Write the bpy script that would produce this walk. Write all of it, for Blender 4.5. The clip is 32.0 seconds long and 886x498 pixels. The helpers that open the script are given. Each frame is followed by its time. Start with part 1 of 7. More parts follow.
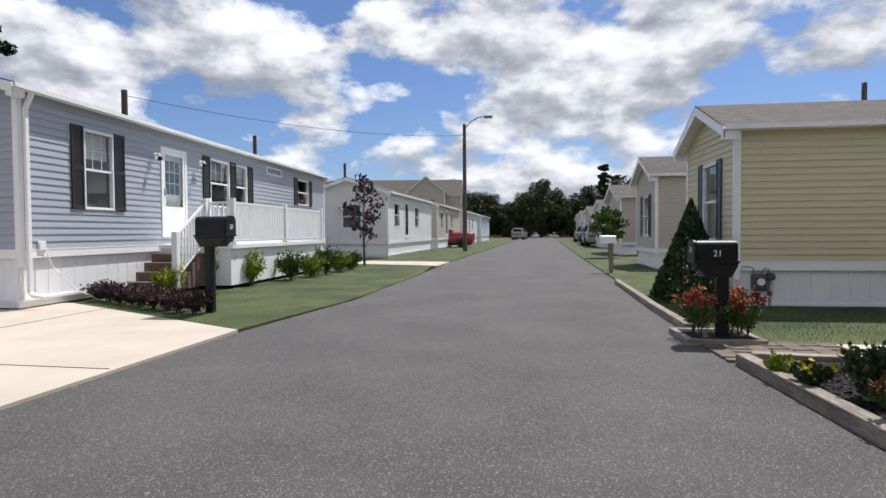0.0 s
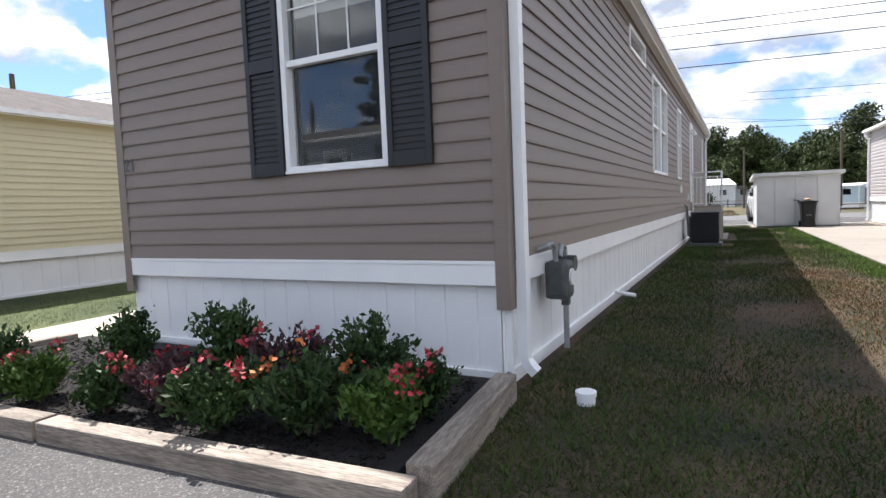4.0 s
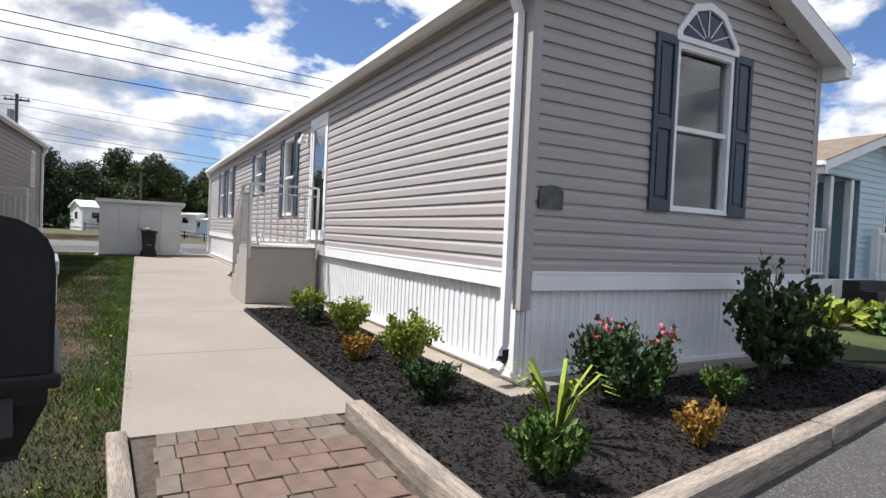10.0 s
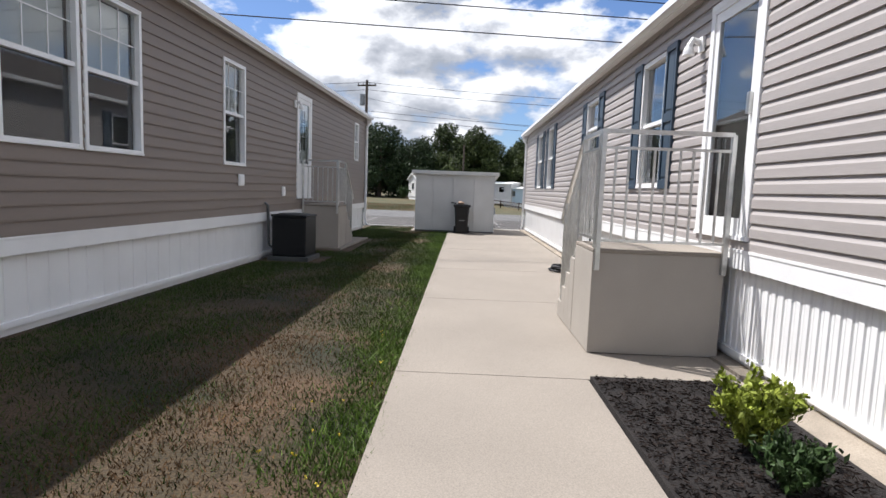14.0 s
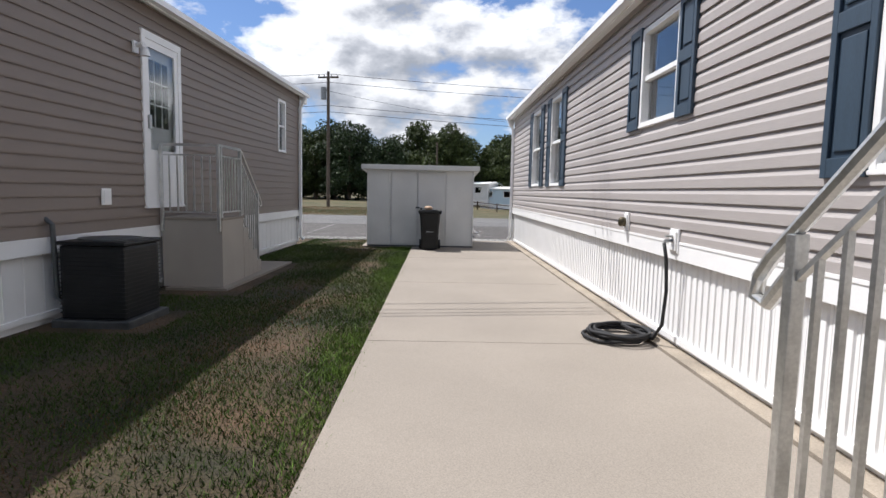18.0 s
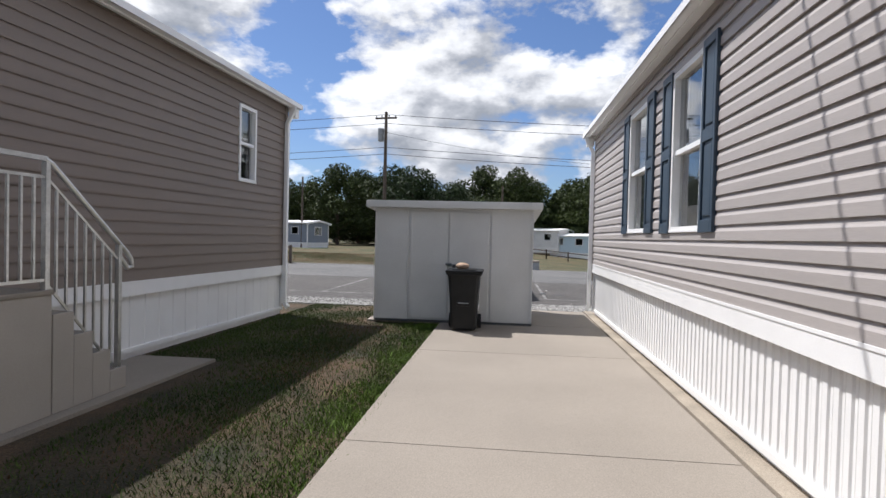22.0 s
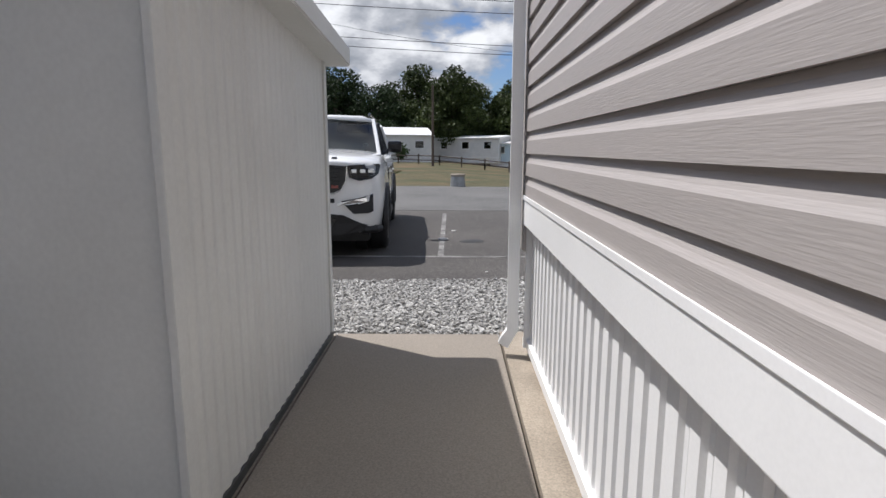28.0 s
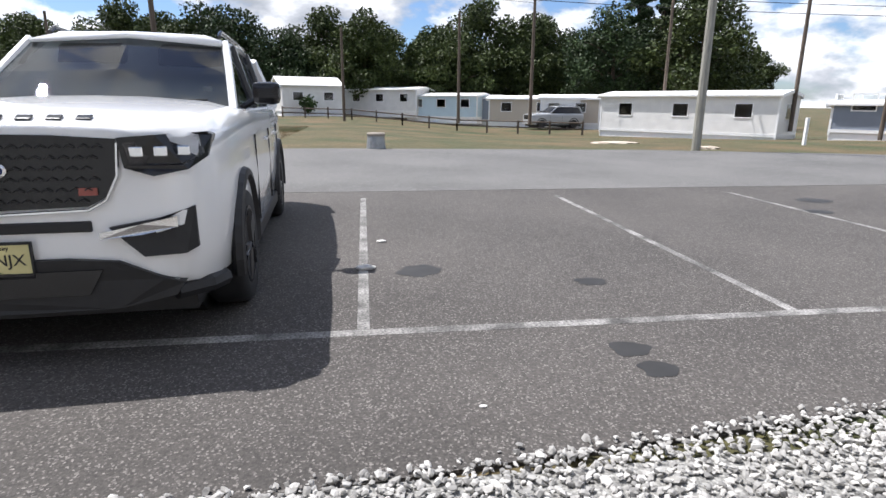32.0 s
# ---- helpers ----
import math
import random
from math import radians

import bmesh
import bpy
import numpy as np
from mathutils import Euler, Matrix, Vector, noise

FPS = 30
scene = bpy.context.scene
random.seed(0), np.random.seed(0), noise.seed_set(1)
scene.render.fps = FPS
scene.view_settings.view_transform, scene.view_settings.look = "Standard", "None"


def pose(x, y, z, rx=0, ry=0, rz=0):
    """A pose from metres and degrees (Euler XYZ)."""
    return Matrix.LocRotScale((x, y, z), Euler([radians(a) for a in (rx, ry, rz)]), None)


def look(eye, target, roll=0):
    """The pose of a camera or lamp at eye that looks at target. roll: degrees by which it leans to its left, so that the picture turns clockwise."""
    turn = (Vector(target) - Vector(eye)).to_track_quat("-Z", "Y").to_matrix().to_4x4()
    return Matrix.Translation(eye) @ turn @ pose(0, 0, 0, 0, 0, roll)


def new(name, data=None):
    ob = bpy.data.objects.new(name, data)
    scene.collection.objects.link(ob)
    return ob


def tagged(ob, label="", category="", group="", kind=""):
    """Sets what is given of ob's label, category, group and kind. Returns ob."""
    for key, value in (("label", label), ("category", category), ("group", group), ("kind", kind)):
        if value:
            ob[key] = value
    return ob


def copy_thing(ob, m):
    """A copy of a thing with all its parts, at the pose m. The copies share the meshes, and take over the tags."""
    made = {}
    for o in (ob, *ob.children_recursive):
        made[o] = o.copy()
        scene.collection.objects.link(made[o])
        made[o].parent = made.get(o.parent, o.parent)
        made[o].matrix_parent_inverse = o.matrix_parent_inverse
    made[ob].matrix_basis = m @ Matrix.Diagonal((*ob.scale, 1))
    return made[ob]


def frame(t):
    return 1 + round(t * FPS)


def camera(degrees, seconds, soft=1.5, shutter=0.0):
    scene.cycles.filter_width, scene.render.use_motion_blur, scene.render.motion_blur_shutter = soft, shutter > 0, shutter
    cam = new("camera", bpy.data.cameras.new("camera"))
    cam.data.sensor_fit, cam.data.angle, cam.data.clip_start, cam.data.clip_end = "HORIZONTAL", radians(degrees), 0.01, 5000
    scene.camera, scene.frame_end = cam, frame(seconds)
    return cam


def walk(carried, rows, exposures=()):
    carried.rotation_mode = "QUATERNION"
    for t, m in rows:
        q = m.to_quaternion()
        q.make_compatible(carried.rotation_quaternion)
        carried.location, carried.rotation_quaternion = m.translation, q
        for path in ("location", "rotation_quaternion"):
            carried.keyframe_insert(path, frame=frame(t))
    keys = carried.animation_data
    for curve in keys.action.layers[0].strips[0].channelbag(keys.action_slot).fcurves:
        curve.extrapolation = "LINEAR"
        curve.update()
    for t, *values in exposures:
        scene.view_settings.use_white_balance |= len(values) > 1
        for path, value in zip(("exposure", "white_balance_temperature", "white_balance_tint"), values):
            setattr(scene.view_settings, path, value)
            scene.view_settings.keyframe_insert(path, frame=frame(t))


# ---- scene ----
EXPOSURES = ((0, 0.12, 6150, 12), (1, 0.3, 6150, 12), (2.5, 0.6, 6150, 12), (4.5, 1.1, 6150, 12), (5, 1.1, 6150, 12), (5.5, 0.8, 6150, 12), (6, 0.6, 6150, 12), (7.5, 0.38, 6150, 12), (9, 0.66, 6150, 12), (10, 0.44, 6150, 12), (11, 0.46, 6150, 12), (13, 0.48, 6150, 12), (17, 0.38, 6150, 12), (18.5, 0.22, 6150, 12), (19.2, -0.2, 6150, 12), (20, -0.52, 6150, 12), (21, -0.35, 6150, 12), (22, 0.22, 6150, 12), (25, 0.2, 6150, 12), (28, 0.03, 6150, 12), (30, 0.2, 6150, 12), (31, 0.4, 6150, 12), (32, 0.62, 6150, 12))
cam = camera(76.0, 32.0, soft=1.5)
PATH = [
    (0, (0.886, -0.352, 1.272), (0.623, 1.63, 1.213), -0.4),
    (0.5, (0.857, -0.398, 1.29), (0.81, 1.601, 1.237), 0.0),
    (1, (0.914, -0.457, 1.314), (1.104, 1.534, 1.259), 0.0),
    (1.5, (1.027, -0.324, 1.279), (1.395, 1.641, 1.225), -0.0),
    (2, (1.056, -0.376, 1.274), (1.837, 1.464, 1.22), -0.1),
    (2.5, (1.105, -0.343, 1.249), (2.231, 1.308, 1.196), -0.2),
    (4.5, (1.281, -0.501, 1.163), (3.223, -0.048, 1.018), -1.1),
    (5, (1.199, -0.723, 1.202), (3.195, -0.794, 1.11), 0.9),
    (5.5, (1.1, -0.732, 1.279), (2.997, -1.362, 1.223), 0.5),
    (6, (1.148, -0.78, 1.284), (2.906, -1.732, 1.252), -0.5),
    (6.5, (1.21, -0.84, 1.239), (2.829, -2.014, 1.237), -0.5),
    (7, (1.19, -0.884, 1.225), (2.673, -2.225, 1.223), -0.3),
    (7.5, (1.145, -1.154, 1.18), (2.523, -2.603, 1.137), 0.7),
    (8, (1.208, -1.5, 1.133), (2.565, -2.964, 1.011), 3.1),
    (8.5, (1.46, -1.88, 1.183), (2.79, -3.364, 1.016), 3.0),
    (9, (1.65, -2.274, 1.174), (3.071, -3.681, 1.142), 1.8),
    (9.5, (1.94, -2.614, 1.194), (3.552, -3.796, 1.142), 2.6),
    (10, (2.273, -2.807, 1.204), (4.026, -3.769, 1.156), 2.6),
    (10.5, (2.573, -3.005, 1.257), (4.529, -3.368, 1.054), 1.7),
    (11, (3.051, -3.175, 1.218), (5.03, -3.352, 0.989), 2.5),
    (11.5, (3.654, -3.268, 1.242), (5.645, -3.227, 1.061), 2.2),
    (12, (4.232, -3.297, 1.269), (6.224, -3.211, 1.112), 2.6),
    (12.5, (4.772, -3.302, 1.284), (6.766, -3.242, 1.143), 2.5),
    (13, (5.28, -3.251, 1.326), (7.271, -3.153, 1.158), 3.0),
    (13.5, (5.906, -3.275, 1.323), (7.891, -3.321, 1.076), 2.3),
    (14, (6.569, -3.227, 1.343), (8.557, -3.175, 1.135), 2.1),
    (14.5, (7.215, -3.291, 1.348), (9.205, -3.248, 1.152), 1.2),
    (16.5, (9.416, -3.386, 1.328), (11.413, -3.35, 1.239), 1.7),
    (17, (9.993, -3.399, 1.337), (11.989, -3.307, 1.265), 2.2),
    (17.5, (10.575, -3.371, 1.329), (12.57, -3.341, 1.191), 1.5),
    (18, (11.199, -3.423, 1.33), (13.189, -3.453, 1.129), 1.2),
    (18.5, (11.749, -3.44, 1.322), (13.734, -3.493, 1.087), 0.9),
    (19, (12.368, -3.58, 1.273), (14.243, -4.261, 1.128), 2.7),
    (19.5, (12.875, -3.768, 1.245), (14.573, -4.814, 1.097), 3.9),
    (20, (13.413, -3.883, 1.257), (15.047, -5.011, 1.015), 2.8),
    (20.5, (13.971, -3.865, 1.296), (15.796, -4.634, 1.016), 2.0),
    (21, (14.374, -3.808, 1.306), (16.349, -4.036, 1.091), 1.0),
    (21.5, (15.136, -3.889, 1.355), (17.119, -3.63, 1.318), 1.8),
    (22, (15.688, -3.879, 1.376), (17.676, -3.662, 1.333), 1.4),
    (22.5, (16.278, -3.99, 1.389), (18.258, -3.718, 1.329), 1.8),
    (23, (16.882, -4.088, 1.371), (18.848, -3.796, 1.154), 1.2),
    (23.5, (17.482, -4.205, 1.381), (19.459, -4.0, 1.156), -0.5),
    (24, (18.087, -4.271, 1.354), (20.075, -4.164, 1.162), 0.9),
    (24.5, (18.664, -4.373, 1.354), (20.663, -4.343, 1.295), 0.3),
    (25, (19.228, -4.457, 1.325), (21.223, -4.43, 1.194), 0.6),
    (25.5, (19.817, -4.596, 1.293), (21.801, -4.643, 1.045), 1.0),
    (27.5, (22.322, -5.039, 1.186), (24.292, -5.064, 0.843), -0.3),
    (28, (23.052, -5.056, 1.196), (25.021, -5.029, 0.85), 0.1),
    (28.5, (23.597, -5.024, 1.19), (25.568, -4.979, 0.855), 0.2),
    (29, (24.305, -4.993, 1.175), (26.279, -4.995, 0.849), -0.0),
    (29.5, (24.914, -4.959, 1.166), (26.887, -4.917, 0.837), 0.1),
    (30, (25.46, -4.993, 1.172), (27.437, -5.002, 0.866), 0.5),
    (30.5, (25.847, -5.015, 1.185), (27.828, -4.969, 0.907), 0.9),
    (31, (26.279, -4.999, 1.177), (28.234, -5.194, 0.805), 0.7),
    (31.5, (26.624, -5.013, 1.182), (28.564, -5.241, 0.751), -0.2),
    (32, (26.907, -4.964, 1.171), (28.825, -5.229, 0.672), 0.4),
]
walk(cam, [(t, look(eye, target, roll)) for t, eye, target, roll in PATH], EXPOSURES)

# ---- world, sun, exposure ----
SUN_DIR = Vector((0.30, 0.50, 1.0)).normalized()
world = bpy.data.worlds.new("sky")
scene.world = world
world.use_nodes = True
wn, wl = world.node_tree.nodes, world.node_tree.links
wn.clear()
w_out = wn.new("ShaderNodeOutputWorld")
w_bg = wn.new("ShaderNodeBackground")
w_sky = wn.new("ShaderNodeTexSky")
w_sky.sky_type, w_sky.sun_disc = "NISHITA", False
w_sky.sun_elevation = math.asin(SUN_DIR.z)
w_sky.sun_rotation = math.atan2(SUN_DIR.x, SUN_DIR.y)
w_sky.air_density, w_sky.dust_density, w_sky.ozone_density = 1.0, 0.6, 2.0
w_co = wn.new("ShaderNodeTexCoord")
w_sep = wn.new("ShaderNodeSeparateXYZ")
wl.new(w_co.outputs["Generated"], w_sep.inputs[0])


def w_math(op, a, b=None):
    n = wn.new("ShaderNodeMath")
    n.operation = op
    for i, v in enumerate((a, b)):
        if v is None:
            continue
        if isinstance(v, (int, float)):
            n.inputs[i].default_value = v
        else:
            wl.new(v, n.inputs[i])
    return n.outputs[0]


# heaped clouds, lit from above
w_cmb = wn.new("ShaderNodeCombineXYZ")
wl.new(w_sep.outputs[0], w_cmb.inputs[0]), wl.new(w_sep.outputs[1], w_cmb.inputs[1])
wl.new(w_math("MULTIPLY", w_sep.outputs[2], 1.9), w_cmb.inputs[2])
w_up = wn.new("ShaderNodeVectorMath")
w_up.operation, w_up.inputs[1].default_value = "ADD", (0.012, 0.02, 0.05)
wl.new(w_cmb.outputs[0], w_up.inputs[0])


def w_noise(vec, scale, detail, rough):
    n = wn.new("ShaderNodeTexNoise")
    n.inputs["Scale"].default_value, n.inputs["Detail"].default_value, n.inputs["Roughness"].default_value = scale, detail, rough
    wl.new(vec, n.inputs["Vector"])
    return n.outputs["Fac"]


def w_ramp(fac, stops):
    n = wn.new("ShaderNodeValToRGB")
    n.color_ramp.elements[0].position, n.color_ramp.elements[1].position = stops[0][0], stops[-1][0]
    n.color_ramp.elements[0].color, n.color_ramp.elements[1].color = stops[0][1], stops[-1][1]
    for p, c in stops[1:-1]:
        n.color_ramp.elements.new(p).color = c
    wl.new(fac, n.inputs[0])
    return n.outputs[0]


w_n1 = w_noise(w_cmb.outputs[0], 4.6, 12.0, 0.56)
w_n2 = w_noise(w_up.outputs[0], 4.6, 9.0, 0.52)
w_mask = w_ramp(w_n1, [(0.455, (0, 0, 0, 1)), (0.49, (0.55, 0.55, 0.55, 1)), (0.54, (1, 1, 1, 1))])
w_shade = w_ramp(w_math("ADD", w_math("SUBTRACT", w_n1, w_n2), 0.5), [(0.38, (8.5, 9.0, 9.8, 1)), (0.46, (13.0, 13.3, 13.9, 1)), (0.51, (18.5, 18.6, 18.7, 1)), (0.59, (25, 25, 24.8, 1))])
w_mix = wn.new("ShaderNodeMixRGB")
w_gain = wn.new("ShaderNodeMixRGB")
w_gain.blend_type, w_gain.inputs[0].default_value, w_gain.inputs[2].default_value = "MULTIPLY", 1.0, (1.75, 1.98, 2.4, 1)
wl.new(w_sky.outputs[0], w_gain.inputs[1])
wl.new(w_mask, w_mix.inputs[0]), wl.new(w_gain.outputs[0], w_mix.inputs[1]), wl.new(w_shade, w_mix.inputs[2])
w_bg.inputs["Strength"].default_value = 0.0385
wl.new(w_mix.outputs[0], w_bg.inputs["Color"])
wl.new(w_bg.outputs[0], w_out.inputs["Surface"])

sun = new("sun", bpy.data.lights.new("sun", "SUN"))
sun.data.energy, sun.data.angle, sun.data.color = 5.0, radians(0.55), (1.0, 0.955, 0.895)
sun.matrix_basis = look(SUN_DIR * 50, (0, 0, 0))


# ---- materials ----
def material(name, base, rough=0.6, metal=0.0, var=0.15, scale=6.0, fine=0.0, fine_scale=120.0, bump=0.0, bump_scale=80.0, second=None, stretch=(1, 1, 1), rand=0.0, spec=0.5, coords="Object", island=0.0):
    """A principled surface with broad stains, fine grain and relief in metres."""
    m = bpy.data.materials.new(name)
    m.use_nodes = True
    nt = m.node_tree
    n, l = nt.nodes, nt.links
    p = n["Principled BSDF"]
    p.inputs["Roughness"].default_value, p.inputs["Metallic"].default_value = rough, metal
    p.inputs["Specular IOR Level"].default_value = spec
    co = n.new("ShaderNodeTexCoord")
    mp = n.new("ShaderNodeMapping")
    mp.inputs["Scale"].default_value = stretch
    l.new(co.outputs[coords], mp.inputs[0])
    vec = mp.outputs[0]

    def noise_tex(s, d=6.0):
        t = n.new("ShaderNodeTexNoise")
        t.inputs["Scale"].default_value, t.inputs["Detail"].default_value = s, d
        l.new(vec, t.inputs["Vector"])
        return t.outputs["Fac"]

    dark = tuple(c * (1 - var) for c in base)
    light = second or tuple(min(1, c * (1 + var)) for c in base)
    ramp = n.new("ShaderNodeValToRGB")
    ramp.color_ramp.elements[0].position, ramp.color_ramp.elements[1].position = 0.32, 0.68
    ramp.color_ramp.elements[0].color, ramp.color_ramp.elements[1].color = (*dark, 1), (*light, 1)
    l.new(noise_tex(scale), ramp.inputs[0])
    col = ramp.outputs[0]
    if fine:
        r2 = n.new("ShaderNodeValToRGB")
        r2.color_ramp.elements[0].position, r2.color_ramp.elements[1].position = 0.3, 0.7
        r2.color_ramp.elements[0].color, r2.color_ramp.elements[1].color = (1 - fine,) * 3 + (1,), (1 + fine,) * 3 + (1,)
        l.new(noise_tex(fine_scale, 3.0), r2.inputs[0])
        mx = n.new("ShaderNodeMixRGB")
        mx.blend_type, mx.inputs[0].default_value = "MULTIPLY", 1.0
        l.new(col, mx.inputs[1]), l.new(r2.outputs[0], mx.inputs[2])
        col = mx.outputs[0]
    for amount, node, out in ((rand, "ShaderNodeObjectInfo", "Random"), (island, "ShaderNodeNewGeometry", "Random Per Island")):
        if amount:
            oi = n.new(node)
            mr = n.new("ShaderNodeMapRange")
            mr.inputs["To Min"].default_value, mr.inputs["To Max"].default_value = 1 - amount, 1 + amount
            l.new(oi.outputs[out], mr.inputs["Value"])
            mx = n.new("ShaderNodeMixRGB")
            mx.blend_type, mx.inputs[0].default_value = "MULTIPLY", 1.0
            l.new(col, mx.inputs[1]), l.new(mr.outputs[0], mx.inputs[2])
            col = mx.outputs[0]
    l.new(col, p.inputs["Base Color"])
    if bump:
        b = n.new("ShaderNodeBump")
        b.inputs["Strength"].default_value, b.inputs["Distance"].default_value = 0.6, bump
        l.new(noise_tex(bump_scale, 4.0), b.inputs["Height"])
        l.new(b.outputs[0], p.inputs["Normal"])
    return m


def speckled(name, base, stone, rough=0.9, share=0.56, cell=90.0, big=0.8, crackle=0.0):
    """Asphalt-like: a dark binder with light chips, broad worn patches, fine relief."""
    m = material(name, base, rough, var=0.22, scale=big, fine=0.35, fine_scale=70.0, bump=0.006, bump_scale=110.0)
    n, l = m.node_tree.nodes, m.node_tree.links
    p = n["Principled BSDF"]
    was = p.inputs["Base Color"].links[0].from_socket
    v = n.new("ShaderNodeTexVoronoi")
    v.inputs["Scale"].default_value = cell
    co = n.new("ShaderNodeTexCoord")
    l.new(co.outputs["Object"], v.inputs["Vector"])
    sep = n.new("ShaderNodeSeparateColor")
    l.new(v.outputs["Color"], sep.inputs[0])
    r = n.new("ShaderNodeValToRGB")
    r.color_ramp.elements[0].position, r.color_ramp.elements[1].position = 1 - share * 0.45, 1.0
    r.color_ramp.elements[0].color, r.color_ramp.elements[1].color = (0, 0, 0, 1), (1, 1, 1, 1)
    l.new(sep.outputs[0], r.inputs[0])
    mx = n.new("ShaderNodeMixRGB")
    l.new(r.outputs[0], mx.inputs[0]), l.new(was, mx.inputs[1])
    mx.inputs[2].default_value = (*stone, 1)
    l.new(mx.outputs[0], p.inputs["Base Color"])
    return m


def glass_material(name, tint, rough=0.0):
    m = bpy.data.materials.new(name)
    m.use_nodes = True
    p = m.node_tree.nodes["Principled BSDF"]
    p.inputs["Base Color"].default_value = (*tint, 1)
    p.inputs["Roughness"].default_value = rough
    p.inputs["Transmission Weight"].default_value = 1.0
    p.inputs["IOR"].default_value = 1.5
    return m


def leafy(name, base, second, rough=0.55):
    m = material(name, base, rough, var=0.35, scale=1.3, second=second, rand=0.12, island=0.4, spec=0.2)
    return m


ASPHALT = speckled("asphalt", (0.066, 0.061, 0.057), (0.20, 0.185, 0.17), share=0.42, cell=120.0)
ASPHALT_LOT = speckled("lot_asphalt", (0.062, 0.056, 0.051), (0.20, 0.185, 0.17), share=0.42, cell=120.0, big=0.5)
ASPHALT_OLD = speckled("worn_asphalt", (0.108, 0.105, 0.10), (0.24, 0.235, 0.225), share=0.45, big=0.4)
CONCRETE = material("concrete", (0.262, 0.228, 0.188), 0.88, var=0.07, scale=0.9, fine=0.16, fine_scale=110, bump=0.002, bump_scale=220)
CONCRETE_TAN = material("tan_concrete", (0.30, 0.255, 0.20), 0.9, var=0.18, scale=3.0, fine=0.2, fine_scale=120, bump=0.004, bump_scale=140)
CONCRETE_PALE = material("pale_concrete", (0.50, 0.43, 0.345), 0.85, var=0.08, scale=1.2, fine=0.06, fine_scale=160, bump=0.002, bump_scale=220)
STUCCO = material("stucco", (0.37, 0.335, 0.29), 0.9, var=0.05, scale=2.0, fine=0.05, bump=0.003, bump_scale=150)
GRASS_GROUND = material("lawn_soil", (0.03, 0.033, 0.012), 0.95, var=0.4, scale=1.1, second=(0.09, 0.054, 0.027), fine=0.5, fine_scale=60, bump=0.03, bump_scale=55)
FIELD = material("dry_field", (0.058, 0.085, 0.024), 0.95, var=0.4, scale=0.3, second=(0.125, 0.085, 0.042), fine=0.45, fine_scale=14, bump=0.04, bump_scale=20)
LAWN = material("green_lawn", (0.036, 0.062, 0.011), 0.9, var=0.4, scale=0.7, second=(0.082, 0.10, 0.024), fine=0.5, fine_scale=60, bump=0.03, bump_scale=60)
BLADE = material("grass_blade", (0.034, 0.07, 0.011), 0.6, var=0.35, scale=0.9, second=(0.062, 0.095, 0.018), island=0.4, spec=0.15)
BLADE_DRY = material("dry_grass_blade", (0.118, 0.066, 0.031), 0.8, var=0.35, scale=1.5, second=(0.175, 0.105, 0.049), island=0.3, spec=0.1)
BLADE_LUSH = material("lush_grass_blade", (0.085, 0.155, 0.018), 0.6, var=0.3, scale=1.5, second=(0.13, 0.21, 0.03), island=0.35, spec=0.2)
SAND = material("joint_sand", (0.07, 0.053, 0.038), 0.95, var=0.3, scale=20, fine=0.4, fine_scale=150)
MULCH = material("mulch", (0.013, 0.010, 0.0085), 0.98, var=0.5, scale=9, fine=0.5, fine_scale=90, bump=0.02, bump_scale=70)
CHIP = material("mulch_chip", (0.017, 0.0125, 0.0105), 0.95, var=0.4, scale=20, island=0.7, spec=0.08)
GRAVEL_BED = material("gravel_bed", (0.24, 0.235, 0.22), 0.95, var=0.3, scale=30, fine=0.5, fine_scale=60, bump=0.03, bump_scale=45)
STONE = material("gravel_stone", (0.36, 0.35, 0.33), 0.85, var=0.2, scale=25, island=0.5)
TIMBER = material("weathered_timber", (0.255, 0.212, 0.168), 0.85, var=0.35, scale=4, fine=0.4, fine_scale=30, bump=0.008, bump_scale=24, stretch=(0.5, 5, 5), rand=0.12)
PAVER = material("paver", (0.145, 0.095, 0.07), 0.9, var=0.2, scale=6, fine=0.25, fine_scale=150, bump=0.003, bump_scale=140, rand=0.1)
PAVER_GREY = material("grey_paver", (0.14, 0.11, 0.083), 0.9, var=0.2, scale=6, fine=0.25, fine_scale=150, bump=0.003, bump_scale=140, rand=0.1)
SID_GRAY = material("gray_siding", (0.40, 0.365, 0.345), 0.5, var=0.035, scale=1.5, fine=0.04, fine_scale=40, stretch=(0.4, 0.4, 8), bump=0.0012, bump_scale=30)
SID_BROWN = material("taupe_siding", (0.213, 0.17, 0.14), 0.5, var=0.035, scale=1.5, fine=0.04, fine_scale=40, stretch=(0.4, 0.4, 8), bump=0.0012, bump_scale=30)
SID_BLUE = material("blue_siding", (0.37, 0.40, 0.445), 0.5, var=0.03, scale=1.5, fine=0.03, fine_scale=40, stretch=(0.4, 0.4, 8))
SID_YELLOW = material("cream_siding", (0.60, 0.54, 0.35), 0.5, var=0.03, scale=1.5, fine=0.03, fine_scale=40)
SID_BEIGE = material("beige_siding", (0.50, 0.44, 0.36), 0.5, var=0.03, scale=1.5, fine=0.03, fine_scale=40)
SID_TEAL = material("teal_porch_siding", (0.27, 0.37, 0.40), 0.6, var=0.05, scale=1.5, fine=0.03, fine_scale=40)
SID_PALE = material("pale_blue_siding", (0.52, 0.64, 0.70), 0.5, var=0.03, scale=1.5, fine=0.03, fine_scale=40)
SID_WHITE = material("white_siding", (0.74, 0.73, 0.70), 0.5, var=0.06, scale=1.5, fine=0.04, fine_scale=30)
